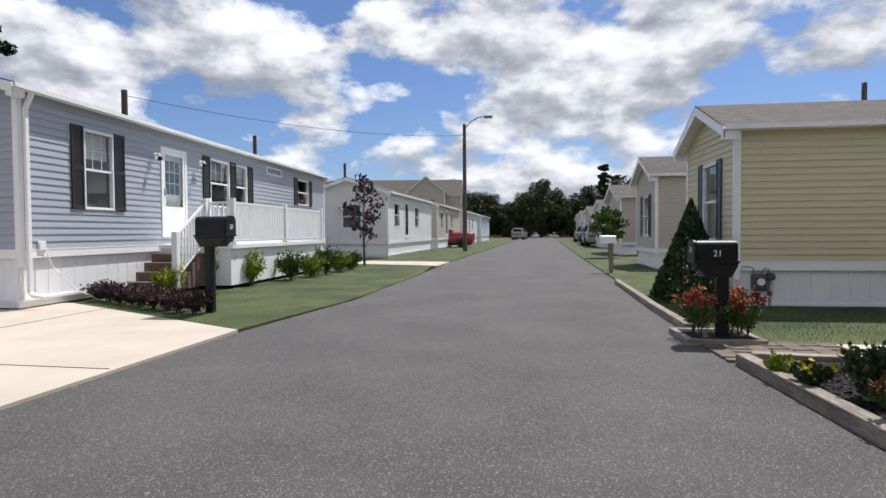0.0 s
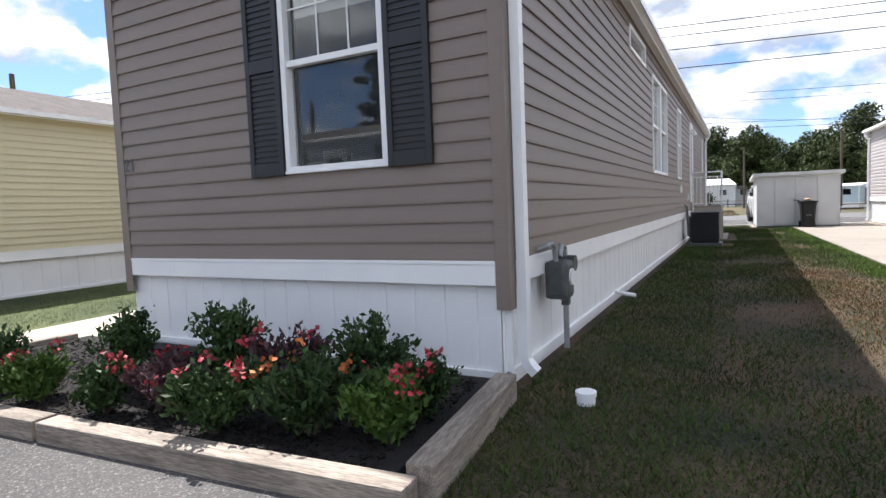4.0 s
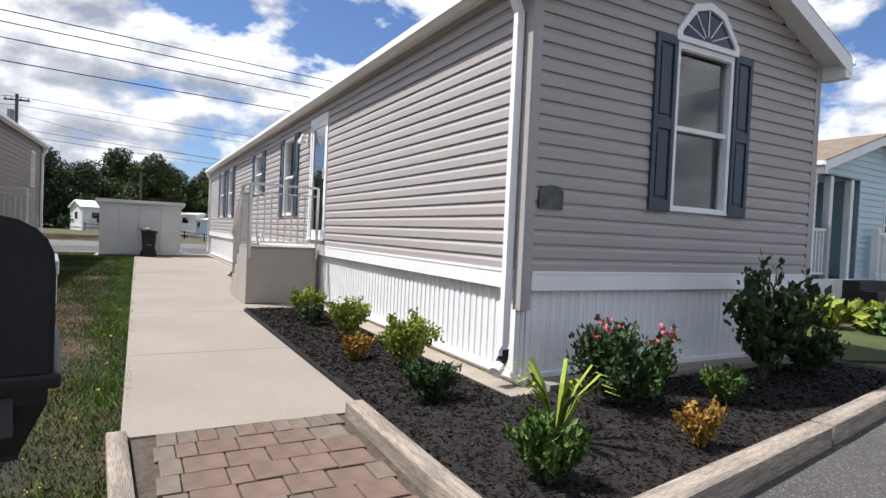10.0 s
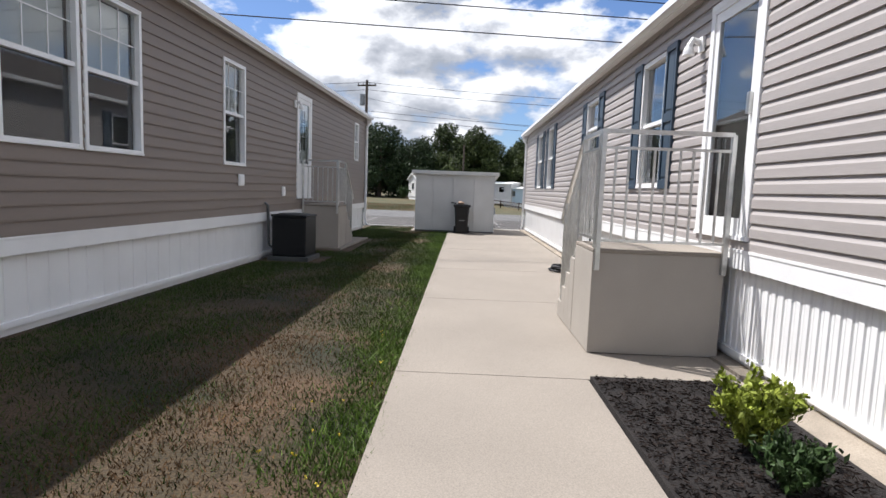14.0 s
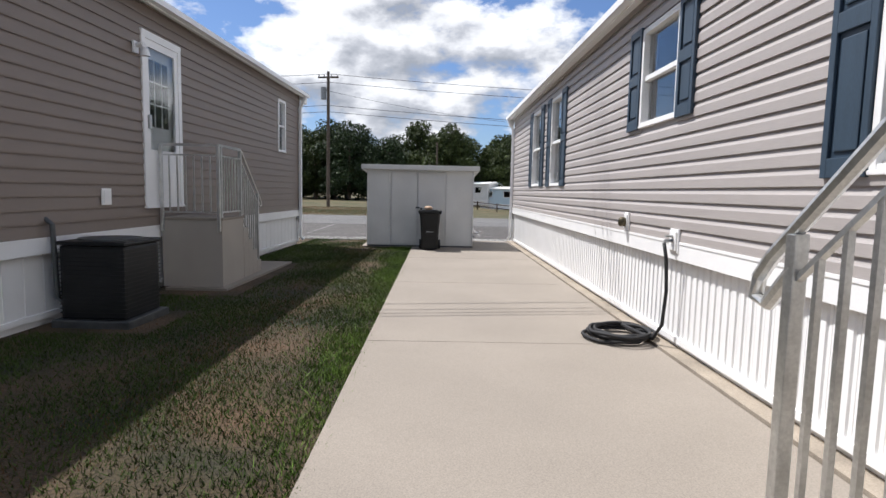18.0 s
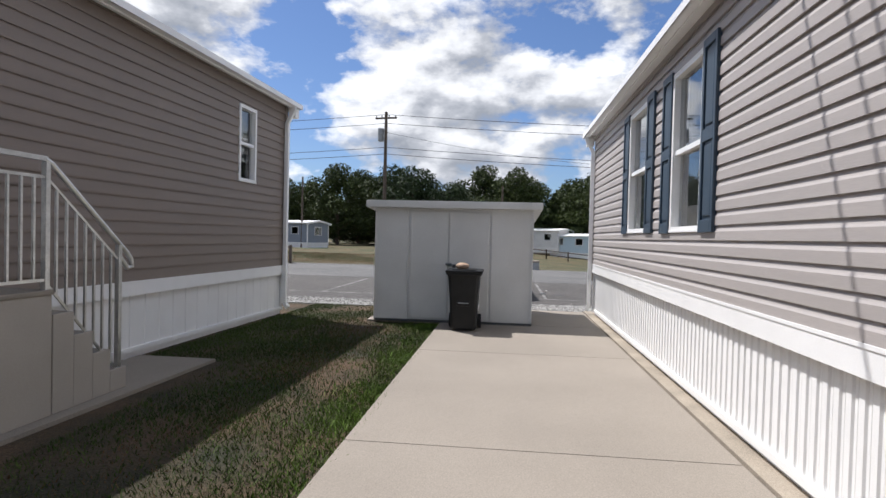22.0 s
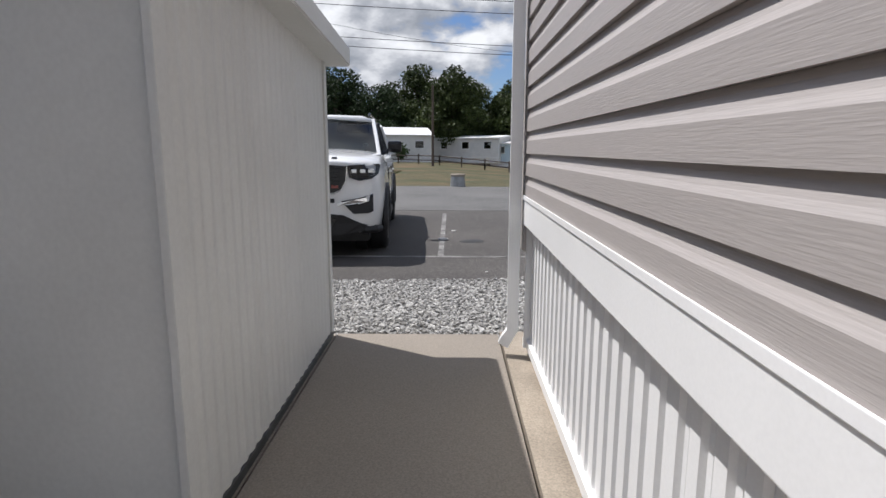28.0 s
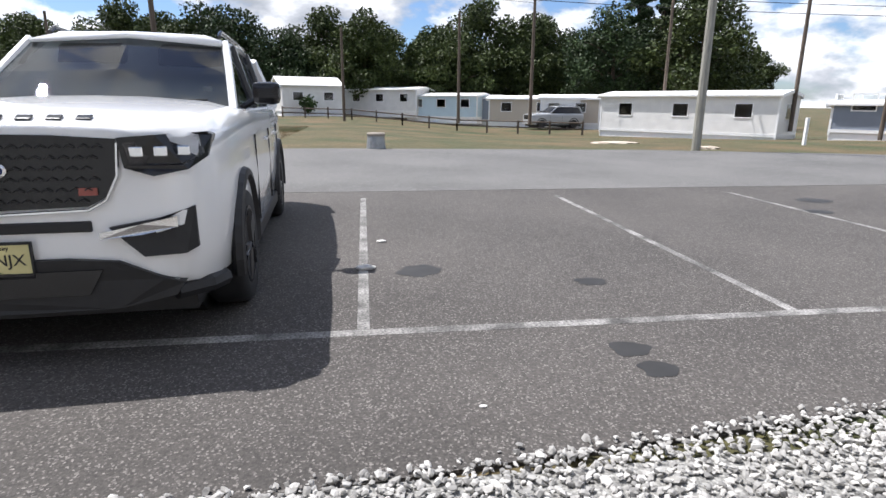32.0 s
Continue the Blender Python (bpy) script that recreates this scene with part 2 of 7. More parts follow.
SID_GREY2 = material("slate_siding", (0.22, 0.25, 0.30), 0.5, var=0.06, scale=1.5, fine=0.04, fine_scale=30)
WHITE = material("white_vinyl", (0.86, 0.855, 0.84), 0.4, var=0.03, scale=2.5, fine=0.02)
WHITE_METAL = material("white_painted_metal", (0.60, 0.60, 0.575), 0.45, var=0.05, scale=2.0, fine=0.03, fine_scale=60)
SHINGLE_TAN = material("tan_shingle", (0.19, 0.145, 0.105), 0.9, var=0.2, scale=5, fine=0.35, fine_scale=60, bump=0.01, bump_scale=40)
SHINGLE = material("shingle", (0.078, 0.062, 0.052), 0.9, var=0.25, scale=5, fine=0.4, fine_scale=60, bump=0.01, bump_scale=40)
SHUT_BLUE = material("navy_shutter", (0.035, 0.058, 0.085), 0.45, var=0.12, scale=4, fine=0.1, fine_scale=60, stretch=(3, 3, 0.6))
SHUT_BLACK = material("black_shutter", (0.016, 0.017, 0.02), 0.5, var=0.15, scale=4)
BLACK = material("black_plastic", (0.010, 0.0105, 0.011), 0.45, var=0.25, scale=6, fine=0.1, spec=0.3)
RUBBER = material("black_rubber", (0.016, 0.016, 0.017), 0.75, var=0.2, scale=9, fine=0.15)
STEEL = material("galvanised_steel", (0.62, 0.62, 0.60), 0.32, metal=0.9, var=0.12, scale=12, fine=0.1, fine_scale=90)
DARK_METAL = material("dark_metal", (0.10, 0.105, 0.105), 0.5, metal=0.6, var=0.2, scale=10)
GREY_METAL = material("grey_metal", (0.30, 0.31, 0.31), 0.5, metal=0.5, var=0.15, scale=8)
# near-black lining: the dimness of unlit rooms is put into its colour
DARKENED_INSIDE = material("darkened_room_lining", (0.07, 0.066, 0.06), 0.9, var=0.05, scale=1.0)
BLIND = material("white_blind", (0.62, 0.63, 0.60), 0.7, var=0.06, scale=3.0)
SCREEN = material("insect_screen", (0.035, 0.036, 0.036), 0.7, var=0.15, scale=6.0)
POLE_WOOD = material("pole_wood", (0.11, 0.085, 0.065), 0.9, var=0.3, scale=3, fine=0.3, fine_scale=40, stretch=(4, 4, 0.5))
BARK = material("bark", (0.10, 0.075, 0.055), 0.95, var=0.35, scale=6, fine=0.4, fine_scale=40, bump=0.02, bump_scale=20)
PAINT_LINE = material("worn_line_paint", (0.09, 0.086, 0.08), 0.85, var=0.3, scale=3.5, second=(0.30, 0.29, 0.275), fine=0.6, fine_scale=60)
GLASS = glass_material("window_glass", (0.92, 0.95, 0.95))
LEAF = leafy("leaf_green", (0.055, 0.105, 0.02), (0.10, 0.17, 0.03))
LEAF_LIME = leafy("leaf_lime", (0.20, 0.26, 0.03), (0.34, 0.38, 0.06))
LEAF_DARK = leafy("leaf_dark", (0.03, 0.06, 0.018), (0.06, 0.10, 0.03))
LEAF_TREE = leafy("leaf_tree", (0.036, 0.056, 0.016), (0.075, 0.098, 0.028))
LEAF_PINE = leafy("leaf_pine", (0.022, 0.042, 0.016), (0.045, 0.07, 0.025))
LEAF_GOLD = leafy("leaf_gold", (0.32, 0.17, 0.03), (0.42, 0.25, 0.05))
LEAF_PLUM = leafy("leaf_plum", (0.06, 0.03, 0.04), (0.11, 0.06, 0.06))
PETAL_RED = leafy("petal_red", (0.38, 0.03, 0.05), (0.48, 0.08, 0.09))
PETAL_ORANGE = leafy("petal_orange", (0.52, 0.13, 0.05), (0.60, 0.22, 0.07))
PETAL_PINK = leafy("petal_pink", (0.65, 0.10, 0.16), (0.75, 0.22, 0.26))
PETAL_YELLOW = leafy("petal_yellow", (0.60, 0.45, 0.03), (0.70, 0.55, 0.06))


# ---- building blocks ----
def obj(name, bm, mat, smooth=False):
    me = bpy.data.meshes.new(name)
    bm.normal_update()
    bm.to_mesh(me)
    bm.free()
    me.materials.append(mat)
    if smooth:
        me.polygons.foreach_set("use_smooth", [True] * len(me.polygons))
    return new(name, me)


def part(name, bm, mat, parent, label="", smooth=False):
    ob = obj(name, bm, mat, smooth)
    ob.parent = parent
    if label:
        tagged(ob, label)
    return ob


def thing(name, label, category, m=None, group="", kind=""):
    ob = new(name)
    ob.empty_display_size = 0.1
    if m is not None:
        ob.matrix_basis = m
    return tagged(ob, label, category, group, kind)


def add_box(bm, x0, x1, y0, y1, z0, z1, bevel=0.0):
    vs = [bm.verts.new((x, y, z)) for x in (x0, x1) for y in (y0, y1) for z in (z0, z1)]
    fs = [bm.faces.new([vs[i] for i in q]) for q in ((0, 1, 3, 2), (4, 6, 7, 5), (0, 4, 5, 1), (2, 3, 7, 6), (0, 2, 6, 4), (1, 5, 7, 3))]
    if bevel:
        bmesh.ops.bevel(bm, geom=list({e for f in fs for e in f.edges}), offset=bevel, segments=2, affect="EDGES", profile=0.6)
    return bm


def box(x0, x1, y0, y1, z0, z1, bevel=0.0):
    return add_box(bmesh.new(), x0, x1, y0, y1, z0, z1, bevel)


def add_tube(bm, pts, r, seg=8, caps=True):
    """A round bar through points; r may be a list of radii."""
    pts = [Vector(p) for p in pts]
    rs = r if isinstance(r, (list, tuple)) else [r] * len(pts)
    rings, ref = [], None
    for i, p in enumerate(pts):
        d = (pts[min(i + 1, len(pts) - 1)] - pts[max(i - 1, 0)]).normalized()
        if ref is None:
            ref = d.orthogonal().normalized()
        ref = (ref - d * ref.dot(d)).normalized()
        side = d.cross(ref)
        rings.append([bm.verts.new(p + rs[i] * (math.cos(a) * ref + math.sin(a) * side)) for a in (2 * math.pi * k / seg for k in range(seg))])
    for a, b in zip(rings, rings[1:]):
        for k in range(seg):
            bm.faces.new((a[k], a[(k + 1) % seg], b[(k + 1) % seg], b[k]))
    if caps:
        bm.faces.new(rings[0][::-1]), bm.faces.new(rings[-1])
    return bm


def tube(pts, r, seg=8):
    return add_tube(bmesh.new(), pts, r, seg)


def add_lathe(bm, profile, seg=16, centre=(0, 0)):
    rings = [[bm.verts.new((centre[0] + r * math.cos(2 * math.pi * k / seg), centre[1] + r * math.sin(2 * math.pi * k / seg), z)) for k in range(seg)] for r, z in profile]
    for a, b in zip(rings, rings[1:]):
        for k in range(seg):
            bm.faces.new((a[k], a[(k + 1) % seg], b[(k + 1) % seg], b[k]))
    bm.faces.new(rings[0][::-1]), bm.faces.new(rings[-1])
    return bm


def prism(poly, z0, z1):
    bm = bmesh.new()
    a = [bm.verts.new((x, y, z0)) for x, y in poly]
    b = [bm.verts.new((x, y, z1)) for x, y in poly]
    n = len(poly)
    bm.faces.new(a[::-1]), bm.faces.new(b)
    for i in range(n):
        bm.faces.new((a[i], a[(i + 1) % n], b[(i + 1) % n], b[i]))
    bmesh.ops.recalc_face_normals(bm, faces=bm.faces)
    return bm


def sheet(name, poly, z, mat, label, category, thick=0.05):
    return tagged(obj(name, prism(poly, z - thick, z), mat), label, category, kind="structure")


def lettering(text, size, mat, parent, m, name="lettering", label=""):
    """Flat raised characters in Blender's own font, as a mesh."""
    cu = bpy.data.curves.new(name, "FONT")
    cu.body, cu.size, cu.extrude, cu.align_x, cu.align_y = text, size, 0.0012, "CENTER", "CENTER"
    tmp = bpy.data.objects.new(name + "_tmp", cu)
    scene.collection.objects.link(tmp)
    me = bpy.data.meshes.new_from_object(tmp.evaluated_get(bpy.context.evaluated_depsgraph_get()))
    bpy.data.objects.remove(tmp)
    me.materials.clear()
    me.materials.append(mat)
    ob = new(name, me)
    ob.parent = parent
    ob.matrix_basis = m
    if label:
        tagged(ob, label)
    return ob


# ---- ground ----


def terrain(x, y):
    """The lie of the land: level by the homes, a little lower at the lot, falling away across the field."""
    def step(a, b, v):
        f = min(1.0, max(0.0, (v - a) / (b - a)))
        return f * f * (3 - 2 * f)
    return -0.03 - 0.12 * step(26.7, 28.9, x) - 0.85 * step(42, 66, x) * step(1, 15, -y)


bm = bmesh.new()
xs = [-400, -150, -60, -20, 0, 20, 26.7, 27.5, 28.2, 28.9, 32, 36, 40, 42, 45, 48, 52, 56, 60, 66, 80, 110, 200, 600]
ys = [-400, -150, -80, -50, -35, -25, -18, -14, -11, -8, -5, -3, -1, 2, 8, 20, 50, 120, 400]
grid = [[bm.verts.new((x, y, terrain(x, y))) for y in ys] for x in xs]
for i in range(len(xs) - 1):
    for j in range(len(ys) - 1):
        bm.faces.new((grid[i][j], grid[i + 1][j], grid[i + 1][j + 1], grid[i][j + 1]))
tagged(obj("ground", bm, FIELD, True), "dry grassy ground reaching the horizon", "ground", kind="structure")
ROAD_R = [(10.5, -60), (7.3, -26), (5.2, -13), (4.7, -9.3), (3.85, -4.2), (3.55, -2.6), (3.1, 0.5), (2.97, 5.2), (3.0, 7.5), (3.08, 10), (3.3, 14), (3.95, 30), (6.2, 78), (9.5, 150)]
ROAD_L = [(3.0, 150), (0.4, 82), (-1.75, 27), (-2.05, 18), (-2.2, 10), (-2.68, 6.6), (-2.9, 3), (-2.6, 0), (-1.9, -4), (-0.9, -9), (0.1, -14), (1.7, -26), (4.5, -60)]
sheet("road", ROAD_R + ROAD_L, 0.0, ASPHALT, "worn gray asphalt street with pale chips", "road", 0.06)
sheet("parking_lot", [(29.3, -60), (35.4, -60), (35.4, 60), (28.6, 60), (28.6, -4.5), (28.95, -8.0), (29.2, -14)], -0.12, ASPHALT_LOT, "dark asphalt parking lot with worn bay lines", "parking lot", 0.06)
sheet("far_road", [(35.38, -60), (35.38, -34), (38.5, -24), (41.2, -18), (42.7, -13), (43.7, -4), (43.8, 6), (42.8, 20), (42.0, 60), (35.38, 60)], -0.116, ASPHALT_OLD, "pale worn asphalt access road beyond the lot", "road", 0.05)
bm = bmesh.new()
g0 = [[bm.verts.new((x, y, z)) for x, z in ((26.55, 0.004), (26.9, -0.005), (28.0, -0.085), (28.64, -0.124), (28.64, -0.3), (26.55, -0.3))] for y in (-60, 60)]
for i in range(6):
    bm.faces.new((g0[0][i], g0[0][(i + 1) % 6], g0[1][(i + 1) % 6], g0[1][i]))
bmesh.ops.recalc_face_normals(bm, faces=bm.faces)
tagged(obj("gravel_strip", bm, GRAVEL_BED), "strip of pale crushed gravel", "gravel", kind="structure")


# ---- houses ----
class Home:
    """A manufactured home. u runs along its length, v across it; side A is at v=0, B at v=width, F at u=0, K at u=length."""

    def __init__(self, label, m, length, width, z0, zs, ze, rise, siding, detail=2, course=0.112, over=0.14, group="", roof=None, dutch=False):
        self.th = thing("mobile_home", label, "mobile home", m, group)
        self.L, self.W, self.z0, self.zs, self.ze, self.rise, self.sid, self.detail, self.course, self.over = length, width, z0, zs, ze, rise, siding, detail, course, over
        self.dutch, self.roofmat = dutch, roof or SHINGLE
        self.holes = {k: [] for k in "ABFK"}

    def P(self, side, s, z, d):
        return {"A": (s, -d, z), "B": (s, self.W + d, z), "F": (-d, s, z), "K": (self.L + d, s, z)}[side]

    def size(self, side):
        return self.L if side in "AB" else self.W

    def add(self, bm, side, s0, s1, z0, z1, d0, d1, bevel=0.0):
        a, b = self.P(side, s0, z0, d0), self.P(side, s1, z1, d1)
        add_box(bm, *sorted((a[0], b[0])), *sorted((a[1], b[1])), *sorted((a[2], b[2])), bevel)
        return bm

    def sbox(self, side, *args, bevel=0.0):
        return self.add(bmesh.new(), side, *args, bevel=bevel)

    def wall_body(self, side):
        """The wall behind the siding, in pieces round its openings."""
        size, holes = self.size(side), self.holes[side]
        t = 0.12
        lo, hi = (0.0, size) if side in "AB" else (t, size - t)
        ss = sorted({lo, hi, *(v for h in holes for v in h[:2])})
        zz = sorted({self.zs - 0.15, self.ze, *(v for h in holes for v in h[2:4] if v < self.ze)})
        bm = bmesh.new()
        for a, b in zip(ss, ss[1:]):
            for c, e in zip(zz, zz[1:]):
                if not any(h[0] < (a + b) / 2 < h[1] and h[2] < (c + e) / 2 < h[3] for h in holes):
                    self.add(bm, side, a, b, c, e, -t, 0)
        bmesh.ops.remove_doubles(bm, verts=bm.verts, dist=0.0005)
        if side in "FK":
            za, w = self.ze, self.W
            vs = [bm.verts.new(self.P(side, s, z, d)) for d in (-t, 0) for s, z in ((t, za), (w - t, za), (w / 2, za + self.rise * (1 - 2 * t / w)))]
            for q in ((0, 1, 2), (5, 4, 3), (0, 3, 4, 1), (1, 4, 5, 2), (2, 5, 3, 0)):
                bm.faces.new([vs[i] for i in q])
            bmesh.ops.recalc_face_normals(bm, faces=bm.faces)
        return part("wall", bm, self.sid, self.th)

    def boards(self, side, wall, detail=None, post=0.075):
        """Lapped siding, course by course, split at the openings."""
        size, holes, c = self.size(side), self.holes[side], self.course
        joined = bmesh.new() if self.detail < 2 else None
        k, z = 0, self.zs
        while True:
            top = z + c
            lo, hi = post, size - post
            if side in "FK":
                if z >= self.ze:
                    f = (z + 0.6 * c - self.ze) / self.rise
                    lo, hi = max(lo, self.W / 2 * f), min(hi, self.W - self.W / 2 * f)
                if hi - lo < 0.12 or z > self.ze + self.rise:
                    break
            elif z >= self.ze - 0.03:
                break
            else:
                top = min(top, self.ze)
            cuts = [(lo, hi)]
            for h in holes:
                if h[2] - 0.01 < (z + top) / 2 < h[3] + 0.01:
                    cuts = [q for a, b in cuts for q in ((a, min(b, h[0])), (max(a, h[1]), b)) if q[1] - q[0] > 0.01]
            for a, b in cuts:
                bm = joined if joined is not None else bmesh.new()
                if self.dutch:
                    prof = ((z + 0.002, 0.0), (z, 0.02), (z + 0.58 * c, 0.0195), (z + 0.70 * c, 0.012), (top - 0.1 * c, 0.0035), (top, 0.002), (top, 0.0))
                else:
                    prof = ((z + 0.002, 0.0), (z, 0.018), (z + 0.02, 0.0185), (top - 0.018, 0.0065), (top, 0.003), (top, 0.0))
                ring = [[bm.verts.new(self.P(side, s, pz, pd)) for pz, pd in prof] for s in (a, b)]
                fs = []
                for i in range(len(prof)):
                    j = (i + 1) % len(prof)
                    fs.append(bm.faces.new((ring[0][i], ring[0][j], ring[1][j], ring[1][i])))
                fs += [bm.faces.new(ring[0]), bm.faces.new(ring[1])]
                bmesh.ops.recalc_face_normals(bm, faces=fs)
                if joined is None:
                    part("siding_board", bm, self.sid, wall)
            z += c
            k += 1
        if joined is not None:
            part("siding", joined, self.sid, wall)

    def corner_posts(self, mat=None):
        for su, sv in ((0, 0), (0, 1), (1, 0), (1, 1)):
            u0, v0 = su * self.L, sv * self.W
            du, dv = (1 if su else -1), (1 if sv else -1)
            bm = bmesh.new()
            add_box(bm, *sorted((u0 + du * 0.022, u0 - du * 0.075)), *sorted((v0 + dv * 0.004, v0 + dv * 0.022)), self.zs - 0.3, self.ze)
            add_box(bm, *sorted((u0 + du * 0.004, u0 + du * 0.022)), *sorted((v0 + dv * 0.003, v0 - dv * 0.075)), self.zs - 0.3, self.ze)
            part("corner_trim", bm, mat or self.sid, self.th)

    def skirt(self, side, band=0.15, step=0.4, ribs=4, base=0.03):
        size = self.size(side)
        part("skirt_trim", self.sbox(side, 0.078, size - 0.078, self.zs - band, self.zs + 0.004, -0.05, 0.024, bevel=0.004), WHITE, self.th, "white vinyl band above the skirting")
        part("trim_lip", self.sbox(side, 0.08, size - 0.08, self.zs - 0.016, self.zs + 0.008, 0.024, 0.029, bevel=0.002), WHITE, self.th)
        inset = -0.045
        part("skirt_backing", self.sbox(side, 0.0 if side in "AB" else 0.05, size if side in "AB" else size - 0.05, self.z0 - 0.1, self.zs - band, -0.09, inset - 0.012), WHITE, self.th)
        part("skirt_rail", self.sbox(side, 0, size, self.z0 + base - 0.02, self.z0 + base + 0.03, inset - 0.012, inset + 0.03), WHITE, self.th)
        n = max(1, round(size / step))
        w = size / n
        if self.detail < 2:
            m = max(4, round(size / 0.4))
            for i in range(m):
                part("skirt_panel", self.sbox(side, size * (i + 0.02) / m, size * (i + 0.98) / m, self.z0 + base, self.zs - band, inset - 0.012, inset), WHITE, self.th)
            return
        prof = []
        for r in range(ribs):
            a, q = r / ribs, 1 / ribs
            if ribs > 2:
                prof += [(a + 0.02 * q, 0.0), (a + 0.10 * q, 0.012), (a + 0.55 * q, 0.012), (a + 0.63 * q, 0.0), (a + 0.66 * q, 0.0), (a + 0.70 * q, 0.006), (a + 0.88 * q, 0.006), (a + 0.92 * q, 0.0)]
            else:
                prof += [(a + 0.01 * q, -0.004), (a + 0.03 * q, 0.004), (a + 0.97 * q, 0.004), (a + 0.99 * q, -0.004)]
        prof = [(0.001, prof[0][1])] + prof + [(0.999, prof[-1][1])]
        for i in range(n):
            bm = bmesh.new()
            rows = []
            for z in (self.z0 + base, self.zs - band):
                rows.append([bm.verts.new(self.P(side, (i + f) * w, z, inset + d)) for f, d in prof])
            for j in range(len(prof) - 1):
                bm.faces.new((rows[0][j], rows[0][j + 1], rows[1][j + 1], rows[1][j]))
            back = [bm.verts.new(self.P(side, (i + f) * w, z, inset - 0.01)) for z in (self.z0 + base, self.zs - band) for f in (prof[0][0], prof[-1][0])]
            bm.faces.new((back[0], back[1], back[3], back[2]))
            bmesh.ops.recalc_face_normals(bm, faces=bm.faces)
            part("skirt_panel", bm, WHITE, self.th)

    def roof(self, gutter="AB", front_over=0.25):
        W, L, o, ze, r = self.W, self.L, self.over, self.ze, self.rise
        k = r / (W / 2)
        for sgn in (0, 1):
            bm = bmesh.new()
            prof = [(-o, ze - o * k + 0.03), (W / 2, ze + r + 0.03), (W / 2, ze + r + 0.09), (-o, ze - o * k + 0.09)]
            if sgn:
                prof = [(W - v, z) for v, z in prof]
            ends = [[bm.verts.new((u, v, z)) for v, z in prof] for u in (-front_over, L + front_over * 0.6)]
            for i in range(4):
                bm.faces.new((ends[0][i], ends[0][(i + 1) % 4], ends[1][(i + 1) % 4], ends[1][i]))
            bm.faces.new(ends[0]), bm.faces.new(ends[1])
            bmesh.ops.recalc_face_normals(bm, faces=bm.faces)
            part("roof_slope", bm, self.roofmat, self.th, "brown shingle roof slope")
        for side in gutter:
            bm = bmesh.new()
            g = o
            self.add(bm, side, -front_over, L + front_over * 0.6, ze - 0.06, ze + 0.035, g - 0.02, g)
            self.add(bm, side, -front_over, L + front_over * 0.6, ze - 0.045, ze - 0.03, g, g + 0.085)
            self.add(bm, side, -front_over, L + front_over * 0.6, ze - 0.045, ze + 0.03, g + 0.075, g + 0.09)
            part("gutter", bm, WHITE, self.th, "white metal gutter along the eave")
            part("soffit", self.sbox(side, 0, L, ze - 0.02, ze - 0.005, 0, g), WHITE, self.th)
        for side, d in (("F", front_over), ("K", front_over * 0.6)):
            for sgn in (0, 1):
                bm = bmesh.new()
                pr = [(-o - 0.02, ze - o * k - 0.10), (W / 2, ze + r - 0.10), (W / 2, ze + r + 0.065), (-o - 0.02, ze - o * k + 0.065)]
                if sgn:
                    pr = [(W - v, z) for v, z in pr]
                e = [[bm.verts.new(self.P(side, v, z, dd)) for v, z in pr] for dd in (d - 0.02, d + 0.005)]
                for i in range(4):
                    bm.faces.new((e[0][i], e[0][(i + 1) % 4], e[1][(i + 1) % 4], e[1][i]))
                bm.faces.new(e[0]), bm.faces.new(e[1])
                bmesh.ops.recalc_face_normals(bm, faces=bm.faces)
                part("rake_board", bm, WHITE, self.th, "white rake board of the gable")
                bm = bmesh.new()
                pr = [(-o, ze - o * k - 0.02), (W / 2, ze + r - 0.02), (W / 2, ze + r + 0.0), (-o, ze - o * k + 0.0)]
                if sgn:
                    pr = [(W - v, z) for v, z in pr]
                e = [[bm.verts.new(self.P(side, v, z, dd)) for v, z in pr] for dd in (0.0, d - 0.02)]
                for i in range(4):
                    bm.faces.new((e[0][i], e[0][(i + 1) % 4], e[1][(i + 1) % 4], e[1][i]))
                bm.faces.new(e[0]), bm.faces.new(e[1])
                bmesh.ops.recalc_face_normals(bm, faces=bm.faces)
                part("rake_soffit", bm, WHITE, self.th)
            for v in (-o - 0.02, W + o - 0.10):
                part("eave_return", self.sbox(side, v, v + 0.12, ze - o * k - 0.14, ze - o * k + 0.0, 0.0, d), WHITE, self.th)

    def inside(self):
        # unseen floor, ceiling and partition, coloured dark so the rooms read as unlit
        part("floor_deck", box(0.12, self.L - 0.12, 0.12, self.W - 0.12, self.zs - 0.25, self.zs - 0.1), DARKENED_INSIDE, self.th)
        part("room_ceiling", box(0.12, self.L - 0.12, 0.12, self.W - 0.12, self.ze - 0.06, self.ze - 0.01), DARKENED_INSIDE, self.th)
        part("partition", box(0.3, self.L - 0.3, self.W / 2 - 0.03, self.W / 2 + 0.03, self.zs - 0.1, self.ze - 0.06), DARKENED_INSIDE, self.th)

    def hole(self, side, s0, s1, z0, z1):
        self.holes[side].append((s0, s1, z0, z1))

    def window(self, side, s0, s1, z0, z1, shutter=None, louver=False, sh_w=0.31, bars=False, split=True, blind=0.0, screen=True, arch=False, sh_ext=0.03):
        """A white single-hung window: casing, two sashes, panes, insect screen."""
        self.hole(side, s0, s1, z0, z1)
        f = 0.03
        win = part("window", self.sbox(side, s0 - 0.02, s1 + 0.02, z0 - 0.022, z0, -0.07, 0.036, bevel=0.004), WHITE, self.th, "white vinyl window with dark panes")
